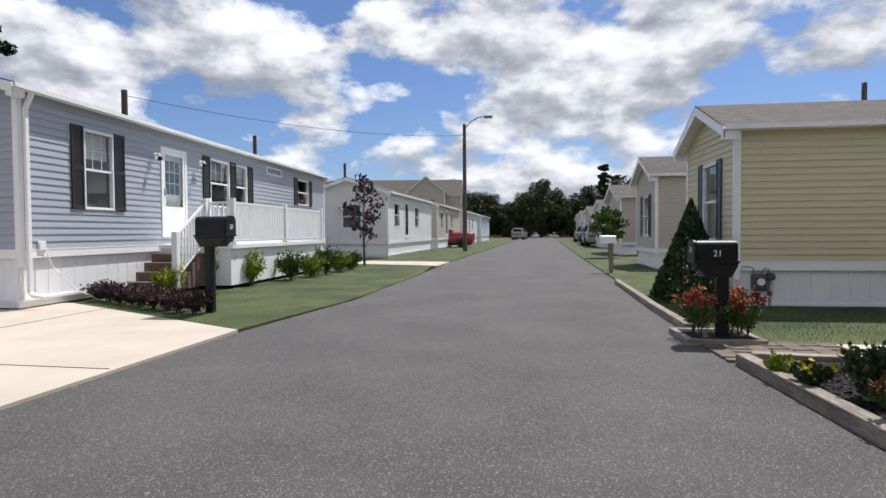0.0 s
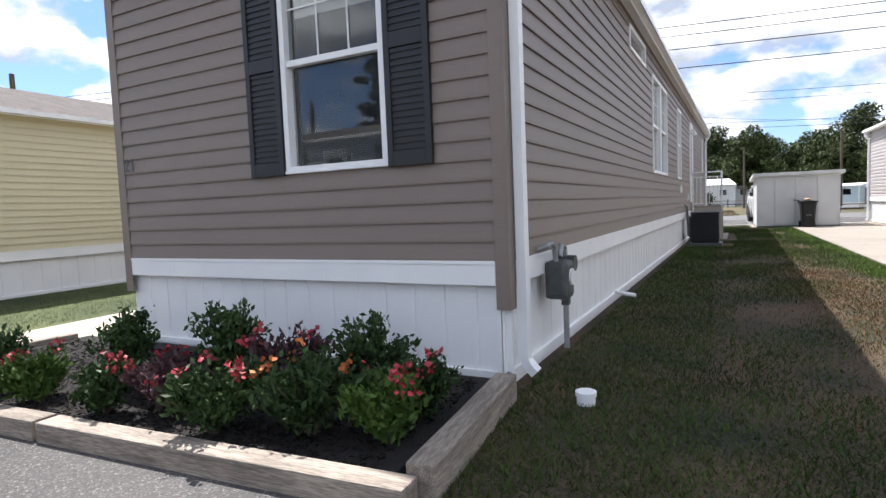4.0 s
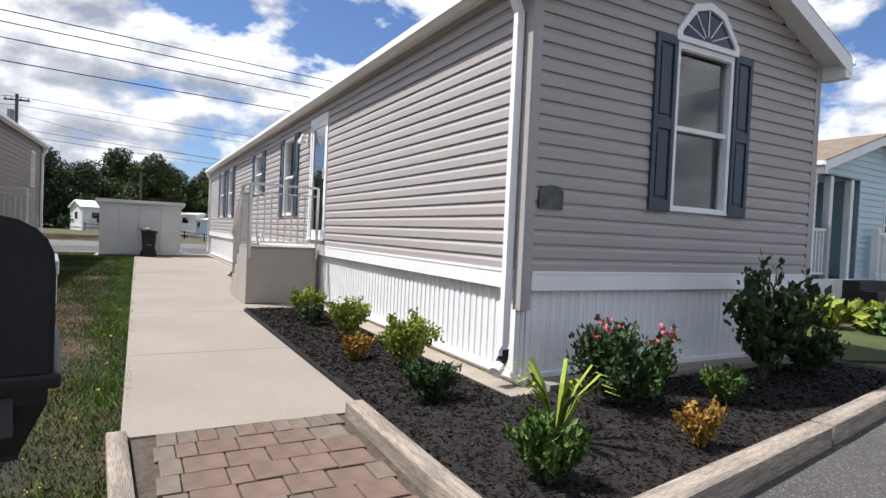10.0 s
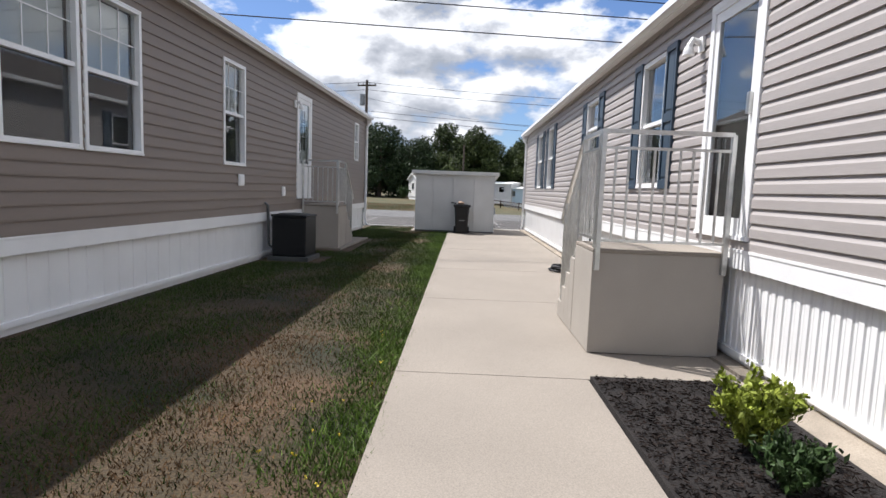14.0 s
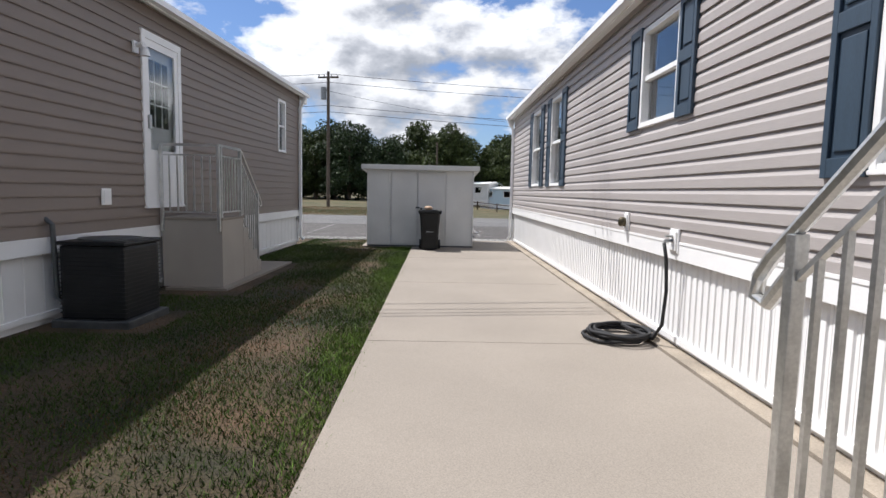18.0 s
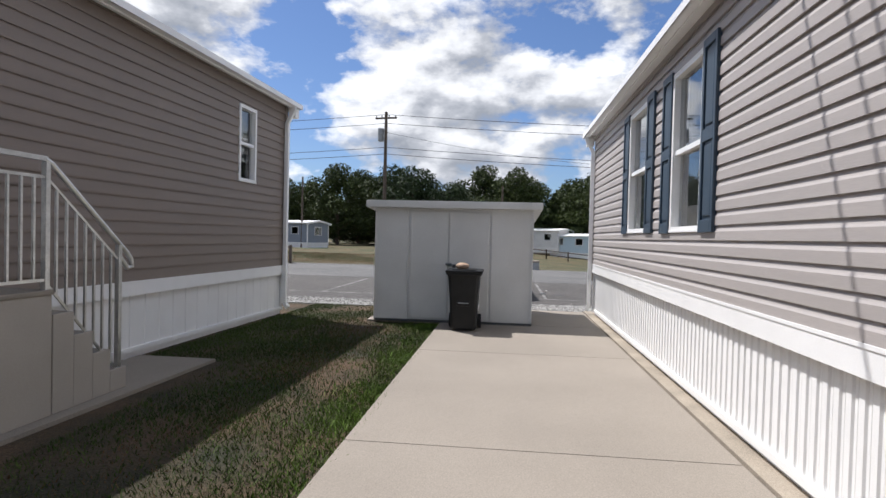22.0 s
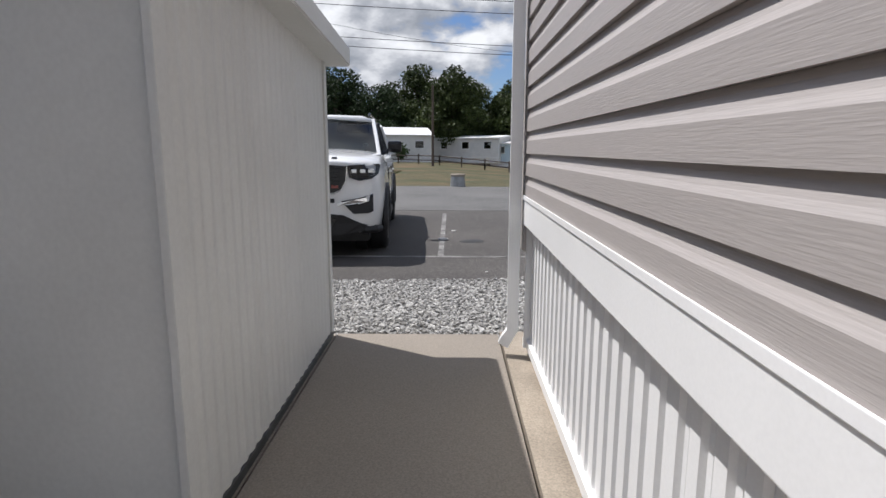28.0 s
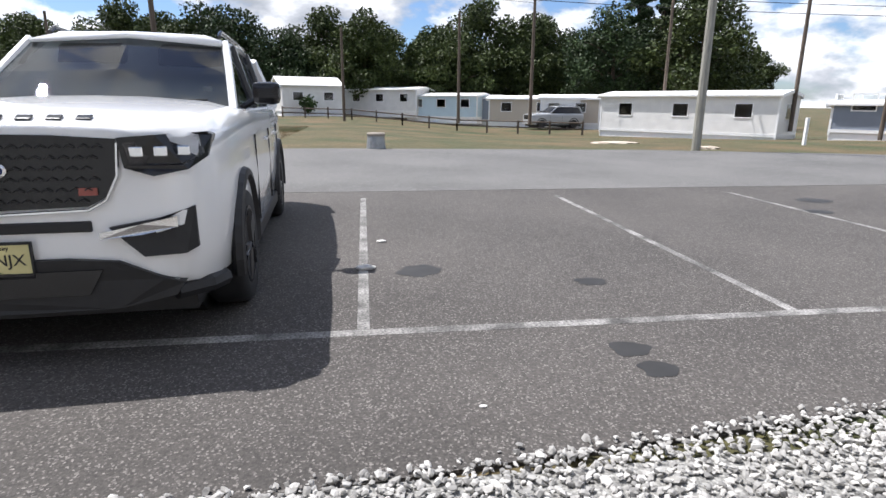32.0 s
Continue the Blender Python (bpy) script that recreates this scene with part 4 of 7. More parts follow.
def stair_rail(label, x0, x1, x2, y, ztop, zfoot, hi, inner_y, sgn):
    """A galvanised balustrade: along the landing, across its near end and down the steps."""
    th = thing("handrail", label, "handrail")
    def post(x, yy, z0, z1, w=0.02):
        part("post", box(x - w, x + w, yy - w, yy + w, z0, z1, 0.004), STEEL, th)
    post(x0, y, ztop - 0.18, hi + 0.0), post(x0 + 0.075, y, ztop - 0.18, hi + 0.0), post(x1, y, ztop - 0.2, hi - 0.02), post(x2, y, zfoot, hi - 0.62)
    post(x0, inner_y, ztop - 0.18, hi)
    for z in (hi, hi - 0.13, ztop + 0.07):
        rail_bar(th, (x0, y, z), (x1, y, z), 0.024 if z == hi else 0.015)
        rail_bar(th, (x0, y, z), (x0, inner_y, z), 0.024 if z == hi else 0.015)
    n = max(2, round((x1 - x0 - 0.075) / 0.105))
    for i in range(1, n):
        x = x0 + 0.075 + (x1 - x0 - 0.075) * i / n
        rail_bar(th, (x, y, ztop + 0.07), (x, y, hi - 0.13), 0.012, "baluster")
    n = max(2, round(abs(inner_y - y) / 0.105))
    for i in range(1, n):
        yy = y + (inner_y - y) * i / n
        rail_bar(th, (x0, yy, ztop + 0.07), (x0, yy, hi - 0.13), 0.012, "baluster")
    drop = 0.62
    ext = 0.16
    k = drop / (x2 - x1)
    part("hand_grip", tube([(x1 - 0.02, y, hi), (x1 + 0.05, y, hi - 0.03), (x2 + ext - 0.06, y, hi - drop - (ext - 0.08) * k), (x2 + ext, y, hi - drop - ext * k - 0.0), (x2 + ext + 0.01, y, hi - drop - ext * k - 0.06), (x2 + ext - 0.05, y, hi - drop - ext * k - 0.07), (x2, y, hi - drop - 0.09)], 0.021, 8), STEEL, th, "bent end of the sloping handrail")
    rail_bar(th, (x1, y, hi - 0.13), (x2, y, hi - drop - 0.13), 0.012)
    rail_bar(th, (x1, y, ztop + 0.05), (x2, y, zfoot + 0.14), 0.012)
    n = max(2, round((x2 - x1) / 0.095))
    for i in range(1, n):
        f = i / n
        x = x1 + (x2 - x1) * f
        rail_bar(th, (x, y, ztop + 0.05 + (zfoot + 0.09 - ztop) * f), (x, y, hi - 0.13 - drop * f), 0.012, "baluster")
    return th


def stoop(label, x0, x1, x2, ya, yb, top, steps, z0=0.03):
    th = thing("stoop", label, "porch steps")
    part("landing", box(x0, x1, ya, yb, z0, top - 0.035, 0.008), STUCCO, th, "tan stucco-coated concrete box")
    part("landing_slab", box(x0 - 0.012, x1 + 0.012, ya - 0.012, yb, top - 0.035, top, 0.01), CONCRETE, th)
    for i in range(steps):
        a = x1 + (x2 - x1) * i / steps + 0.0125
        b = x1 + (x2 - x1) * (i + 1) / steps + 0.0125
        z = top - (top - z0) * (i + 1) / (steps + 1)
        part("step", box(a, b, ya, yb, z0, z, 0.008), STUCCO, th)
    return th


def stoop_b(label, x0, x1, x2, ya, yb, top, steps, z0=0.03):
    return stoop(label, x0, x1, x2, min(ya, yb), max(ya, yb), top, steps, z0)


PX0, PX1, PX2 = 11.25, 11.95, 12.72
stoop_b("tan stucco porch with concrete steps at the gray home", PX0, PX1, PX2, -5.42, -4.34, 0.91, 4)
stair_rail("galvanised steel handrail on the tan porch", PX0 - 0.02, PX1 - 0.02, PX2 - 0.06, -4.37, 0.91, 0.04, 1.86, -5.4, 1)
stoop_b("tan stucco porch with steps at the taupe home", 18.6, 19.42, 20.22, -0.66, 0.12, 0.93, 4, 0.02)
stair_rail("galvanised steel handrail on the shaded porch", 18.575, 19.39, 20.16, -0.63, 0.93, 0.03, 1.86, 0.1, 1)
sheet("landing_pad", [(18.5, -0.74), (21.4, -0.85), (21.4, 0.02), (18.5, 0.05)], 0.02, CONCRETE, "pale concrete pad at the porch steps", "walkway", 0.06)

# ---- air conditioner ----
ac = thing("air_conditioner", "black outdoor air conditioner unit on a pad", "air conditioner", pose(16.8, -0.24, 0, 0, 0, -2.4))
part("pad", box(-0.37, 0.37, -0.37, 0.37, -0.03, 0.06, 0.01), DARK_METAL, ac)
part("cabinet", box(-0.31, 0.31, -0.31, 0.31, 0.06, 0.76, 0.03), BLACK, ac)
part("top_cover", box(-0.325, 0.325, -0.325, 0.325, 0.76, 0.80, 0.015), BLACK, ac)
for i in range(16):
    z = 0.12 + i * 0.04
    part("louvre", box(-0.316, 0.316, -0.316, 0.316, z, z + 0.008), BLACK, ac)
part("fan_guard", add_lathe(bmesh.new(), [(0.28, 0.80), (0.28, 0.815), (0.04, 0.83)], 20), DARK_METAL, ac)
part("refrigerant_pipe", tube([(-0.25, 0.3, 0.2), (-0.25, 0.38, 0.25), (-0.25, 0.4, 0.95), (-0.25, 0.47, 1.0)], 0.025, 8), DARK_METAL, ac)

# ---- shed ----
shed = thing("garden_shed", "white metal garden shed with double doors", "shed")
SX0, SX1, SY0, SY1, SH = 24.55, 26.5, -4.30, -1.84, 1.82
part("wall_core", box(SX0 + 0.02, SX1 - 0.02, SY0 + 0.02, SY1 - 0.02, 0.05, SH), WHITE_METAL, shed)
part("base_rail", box(SX0 - 0.012, SX1 + 0.012, SY0 - 0.012, SY1 + 0.012, 0.025, 0.06), DARK_METAL, shed)
for a, b in ((SY0, -3.66), (-2.36, SY1)):
    part("front_panel", box(SX0 - 0.004, SX0 + 0.02, a + 0.008, b - 0.008, 0.06, SH, 0.006), WHITE_METAL, shed)
for a, b in ((-3.63, -3.01), (-2.995, -2.39)):
    d = part("door", box(SX0 - 0.004, SX0 + 0.018, a, b, 0.09, SH - 0.05, 0.006), WHITE_METAL, shed, "white metal shed door")
    part("door_rib", box(SX0 - 0.012, SX0 - 0.004, a + 0.01, b - 0.01, 0.935, 0.955), WHITE_METAL, d)
    part("door_stile", box(SX0 - 0.012, SX0 - 0.004, a + 0.005, a + 0.03, 0.1, SH - 0.06), WHITE_METAL, d)
    part("door_stile", box(SX0 - 0.012, SX0 - 0.004, b - 0.03, b - 0.005, 0.1, SH - 0.06), WHITE_METAL, d)
part("door_handle", box(SX0 - 0.04, SX0 - 0.012, -3.06, -2.96, 0.93, 0.965, 0.005), DARK_METAL, shed)
part("padlock", box(SX0 - 0.045, SX0 - 0.015, -3.12, -3.07, 0.88, 0.95, 0.006), DARK_METAL, shed)
for y, s in ((SY0, -1), (SY1, 1)):
    n = 3
    for i in range(n):
        a, b = SX0 + (SX1 - SX0) * i / n, SX0 + (SX1 - SX0) * (i + 1) / n
        bm = bmesh.new()
        prof = [(0.003, -0.004)] + [(0.004 + 0.992 * k / 48, 0.003 + 0.0035 * math.sin(k * 1.05)) for k in range(49)] + [(0.997, -0.004)]
        rows = [[bm.verts.new((a + (b - a) * f, y + s * (d + 0.0), z)) for f, d in prof] for z in (0.06, SH)]
        for j in range(len(prof) - 1):
            bm.faces.new((rows[0][j], rows[0][j + 1], rows[1][j + 1], rows[1][j]))
        back = [bm.verts.new((x, y - s * 0.018, z)) for x in (a, b) for z in (0.06, SH)]
        bm.faces.new((back[0], back[1], back[3], back[2]))
        bmesh.ops.recalc_face_normals(bm, faces=bm.faces)
        part("side_panel", bm, WHITE_METAL, shed)
for x in (SX0, SX1):
    for y in (SY0, SY1):
        part("corner_post", box(x - 0.03, x + 0.03, y - 0.014, y + 0.014, 0.06, SH, 0.004), WHITE_METAL, shed)
bm = bmesh.new()
q = [(SX0 - 0.14, SH + 0.0), (SX1 + 0.14, SH - 0.13), (SX1 + 0.14, SH - 0.02), (SX0 - 0.14, SH + 0.11)]
e = [[bm.verts.new((x, y, z)) for x, z in q] for y in (SY0 - 0.14, SY1 + 0.14)]
for i in range(4):
    bm.faces.new((e[0][i], e[0][(i + 1) % 4], e[1][(i + 1) % 4], e[1][i]))
bm.faces.new(e[0]), bm.faces.new(e[1])
bmesh.ops.recalc_face_normals(bm, faces=bm.faces)
bmesh.ops.bevel(bm, geom=list(bm.edges), offset=0.008, segments=2, affect="EDGES")
part("roof", bm, WHITE_METAL, shed, "white flat metal roof with deep fascia")

# ---- wheeled bin ----
cart = thing("wheeled_bin", "black wheeled trash cart with closed lid", "trash bin", pose(23.98, -3.31, 0.025, 0, 0, 90) @ Matrix.Diagonal((0.85, 0.87, 0.88, 1)))
bm = bmesh.new()
rings = []
for z, w, d in ((0.03, 0.20, 0.24), (0.06, 0.215, 0.255), (0.5, 0.235, 0.285), (0.86, 0.262, 0.315), (0.93, 0.275, 0.33), (0.95, 0.275, 0.33)):
    c = 0.05
    rings.append([bm.verts.new((x, y, z)) for x, y in ((-w + c, -d), (w - c, -d), (w, -d + c), (w, d - c), (w - c, d), (-w + c, d), (-w, d - c), (-w, -d + c))])
for a, b in zip(rings, rings[1:]):
    for k in range(8):
        bm.faces.new((a[k], a[(k + 1) % 8], b[(k + 1) % 8], b[k]))
bm.faces.new(rings[0][::-1]), bm.faces.new(rings[-1])
part("body", bm, BLACK, cart)
part("rim", box(-0.3, 0.3, -0.35, 0.34, 0.925, 0.955, 0.01), BLACK, cart)
part("grip_recess", box(-0.11, 0.11, 0.268, 0.292, 0.42, 0.52, 0.008), BLACK, cart)
part("lift_bar", tube([(-0.09, 0.285, 0.47), (0.09, 0.285, 0.47)], 0.014, 8), GREY_METAL, cart, "silver lift bar")
part("lid", box(-0.31, 0.31, -0.36, 0.36, 0.957, 1.0, 0.018), BLACK, cart, "black hinged lid")
part("lid_rib", box(-0.2, 0.2, -0.2, 0.28, 1.0, 1.015, 0.006), BLACK, cart)
part("push_handle", tube([(-0.24, -0.34, 0.93), (-0.24, -0.42, 0.97), (0.24, -0.42, 0.97), (0.24, -0.34, 0.93)], 0.016, 8), BLACK, cart)
for x in (-0.25, 0.25):
    w = part("wheel", tube([(x - 0.03, -0.24, 0.12), (x + 0.03, -0.24, 0.12)], 0.12, 18), RUBBER, cart)
    part("hub", tube([(x - 0.034, -0.24, 0.12), (x + 0.034, -0.24, 0.12)], 0.05, 12), BLACK, w)
part("axle", tube([(-0.25, -0.24, 0.12), (0.25, -0.24, 0.12)], 0.012, 8), DARK_METAL, cart)
lettering("33", 0.2, WHITE, cart, pose(-0.2535, 0.02, 0.62, 90, 0, -90) @ pose(0, 0, 0.003, 3, 0, 0), "painted_number", "hand-painted white number")
lettering("BROWN", 0.13, WHITE, cart, pose(-0.240, 0.0, 0.38, 90, 0, -90) @ pose(0, 0, 0.006, 3, 0, 0), "painted_word", "hand-painted white word")
rock = bmesh.new()
bmesh.ops.create_icosphere(rock, subdivisions=3, radius=1)
for v in rock.verts:
    v.co = Vector((v.co.x * 0.105, v.co.y * 0.07, v.co.z * 0.05)) * (1 + 0.14 * noise.noise(v.co * 1.7))
ro = obj("rock", rock, material("tan_rock", (0.42, 0.29, 0.2), 0.85, var=0.25, scale=20, bump=0.006, bump_scale=60), True)
ro.matrix_basis = pose(23.91, -3.27, 0.025 + 1.015 * 0.88 + 0.04, 0, 0, 70)
tagged(ro, "smooth tan rock lying on the bin lid", "rock")

# ---- hose, outlets, lights ----
hose = thing("garden_hose", "coiled black rubber hose on the concrete", "hose", pose(16.27, -5.12, 0.03))
bm = bmesh.new()
pts = []
for i in range(230):
    a = i * 0.19
    r = 0.255 + 0.035 * math.sin(i * 0.21) + 0.03 * math.sin(i * 0.13)
    pts.append((r * math.cos(a) * 1.05 + 0.02 * math.sin(i * 0.05), r * math.sin(a), 0.02 + 0.0105 * (a / (2 * math.pi)) + 0.006 * math.sin(i * 0.9)))
add_tube(bm, pts, 0.016, 6)
part("coil", bm, RUBBER, hose, smooth=True)
part("riser", tube([pts[-1], (-0.25, -0.22, 0.06), (-0.31, -0.27, 0.2), (-0.335, -0.28, 0.5), (-0.34, -0.26, 0.78), (-0.34, -0.235, 0.91)], 0.016, 8), RUBBER, hose, smooth=True)


def outlet(x, y, z, label, m=None, w=0.11, h=0.16, spigot=False, mat=None):
    th = thing("wall_fixture", label, "wall fixture", m or pose(x, y, z))
    part("cover_plate", box(-w / 2, w / 2, 0, 0.018, -h / 2, h / 2, 0.004), mat or WHITE, th)
    part("inner_plate", box(-w / 2 + 0.02, w / 2 - 0.02, 0.018, 0.03, -h / 2 + 0.02, h / 2 - 0.02, 0.004), mat or WHITE, th)
    if spigot:
        part("spigot", tube([(0, 0.02, 0), (0, 0.09, 0), (0, 0.1, -0.05)], 0.014, 8), GREY_METAL, th)
        part("tap_wheel", tube([(0, 0.06, 0.03), (0, 0.06, 0.045)], 0.03, 12), GREY_METAL, th)
    return th


outlet(15.93, -5.452, 0.96, "white spigot plate with a brass tap on gray siding", w=0.17, h=0.2, spigot=True)
ob = outlet(17.14, -5.452, 1.06, "white outlet box with a bronze dome cover on gray siding", w=0.13, h=0.19)
dome = add_lathe(bmesh.new(), [(0.03, -0.05), (0.042, -0.03), (0.044, 0.0), (0.038, 0.03), (0.024, 0.042), (0.004, 0.046)], 18, (0, 0.06))
part("dome_cover", dome, material("bronze_dome", (0.10, 0.085, 0.05), 0.35, metal=0.5, var=0.2), ob, "bronze dome cover", True)
for u, z, lab in ((10.98, 1.38, "small white dryer vent on taupe siding"), (12.9, 1.2, "white outlet cover on taupe siding")):
    outlet(0, 0, 0, lab, HOME_A @ pose(u, -0.018, z, 0, 0, 180), w=0.2 if u < 12 else 0.16, h=0.18)


def porch_light(m, label, grey=False):
    th = thing("wall_lamp", label, "wall lamp", m)
    part("back_plate", box(-0.05, 0.05, 0, 0.03, -0.07, 0.07, 0.006), WHITE, th)
    part("lamp_body", tube([(0, 0.03, 0.02), (0, 0.1, 0.04), (0, 0.13, -0.02)], 0.03, 10), WHITE, th)
    part("shade", add_lathe(bmesh.new(), [(0.035, -0.02), (0.05, -0.06), (0.055, -0.1)], 14, (0, 0.13)), BLACK if grey else WHITE, th)
    return th


porch_light(pose(12.12, -5.45, 2.78), "small white wall lamp beside the storm door")
porch_light(HOME_A @ pose(13.55, -0.018, 2.95, 0, 0, 180), "small white wall lamp on taupe siding")
porch_light(pose(-7.28, 11.6, 3.05, 0, 0, -90), "small dark wall lamp on blue siding", True)
porch_light(pose(-7.28, 13.45, 3.1, 0, 0, -90), "small dark wall lamp on blue siding", True)

# ---- gable window head, plaque and roof vents of the gray home ----
gx, gy, gz = 5.83, -7.46, 3.05
bm = bmesh.new()
outer = [(-0.44, 0.0), (-0.44, 0.08), (-0.22, 0.36), (0.0, 0.42), (0.22, 0.36), (0.44, 0.08), (0.44, 0.0)]
inner = [(-0.37, 0.05), (-0.37, 0.09), (-0.18, 0.305), (0.0, 0.355), (0.18, 0.305), (0.37, 0.09), (0.37, 0.05)]
fr = [[bm.verts.new((-d, y, z)) for y, z in k] for d in (0.0, 0.035) for k in (outer, inner)]
for i in range(7):
    j = (i + 1) % 7
    bm.faces.new((fr[2][i], fr[2][j], fr[3][j], fr[3][i]))
    bm.faces.new((fr[0][i], fr[2][i], fr[2][j], fr[0][j]))
    bm.faces.new((fr[1][i], fr[3][i], fr[3][j], fr[1][j]))
    bm.faces.new((fr[0][i], fr[1][i], fr[1][j], fr[0][j]))
bmesh.ops.recalc_face_normals(bm, faces=bm.faces)
head = obj("fan_window", bm, WHITE)
head.matrix_basis = pose(gx - 0.014, gy, gz)
tagged(head, "white fan-shaped decorative window head on gray siding", "window")
bm = bmesh.new()
bm.faces.new([bm.verts.new((-0.012, y, z)) for y, z in inner])
part("pane", bm, material("navy_pane", (0.03, 0.035, 0.07), 0.15, var=0.1), head, "dark blue fan pane")
for a in (25, 57, 90, 123, 155):
    c, s = math.cos(radians(a)), math.sin(radians(a))
    part("glazing_bar", tube([(-0.016, 0.06 * c, 0.06 + 0.05 * s), (-0.016, 0.36 * c, 0.06 + 0.29 * s)], 0.007, 5), WHITE, head)
pl = thing("plaque", "dark slate plaque with an arched top on gray siding", "plaque", pose(5.81, -5.69, 1.54))
bm = bmesh.new()
arch = [(-0.12, -0.09), (0.12, -0.09), (0.12, 0.05), (0.09, 0.085), (0, 0.1), (-0.09, 0.085), (-0.12, 0.05)]
f0 = [bm.verts.new((0, y, z)) for y, z in arch]
f1 = [bm.verts.new((-0.02, y, z)) for y, z in arch]
bm.faces.new(f0), bm.faces.new(f1)
for i in range(7):
    bm.faces.new((f0[i], f0[(i + 1) % 7], f1[(i + 1) % 7], f1[i]))
bmesh.ops.recalc_face_normals(bm, faces=bm.faces)
part("slab", bm, DARK_METAL, pl)


def roof_pipe(x, y, z, r, h, mat, label, cap=True):
    th = thing("roof_vent", label, "roof vent", pose(x, y, z))
    part("pipe", tube([(0, 0, -0.15), (0, 0, h)], r, 14), mat, th)
    part("flashing", add_lathe(bmesh.new(), [(r * 2.0, -0.12), (r * 1.3, 0.02), (r * 1.02, 0.06)], 14), mat, th)
    if cap:
        part("cap", add_lathe(bmesh.new(), [(r * 1.0, h), (r * 1.0, h + 0.05), (r * 1.6, h + 0.06), (r * 1.6, h + 0.1), (r * 1.1, h + 0.11), (r * 1.1, h + 0.15), (r * 1.7, h + 0.16), (r * 0.4, h + 0.22)], 14), mat, th)


roof_pipe(8.9, -6.6, 3.78, 0.1, 0.62, GREY_METAL, "grey metal flue with a rain cap on the roof")
roof_pipe(6.15, -5.85, 3.46, 0.055, 1.0, WHITE, "white vent pipe on the roof", False)
roof_pipe(7.1, -6.4, 3.7, 0.09, 0.12, DARK_METAL, "low dark roof vent")
roof_pipe(10.0, -6.3, 3.65, 0.05, 0.25, DARK_METAL, "small dark plumbing vent on the roof", False)
roof_pipe(15.0, -6.3, 3.65, 0.05, 0.2, DARK_METAL, "small dark plumbing vent on the roof", False)
roof_pipe(10.3, 12.0, 3.55, 0.12, 0.45, GREY_METAL, "grey metal flue with a rain cap on brown shingles")
roof_pipe(9.0, 11.4, 3.3, 0.06, 0.2, DARK_METAL, "small dark plumbing vent on brown shingles")


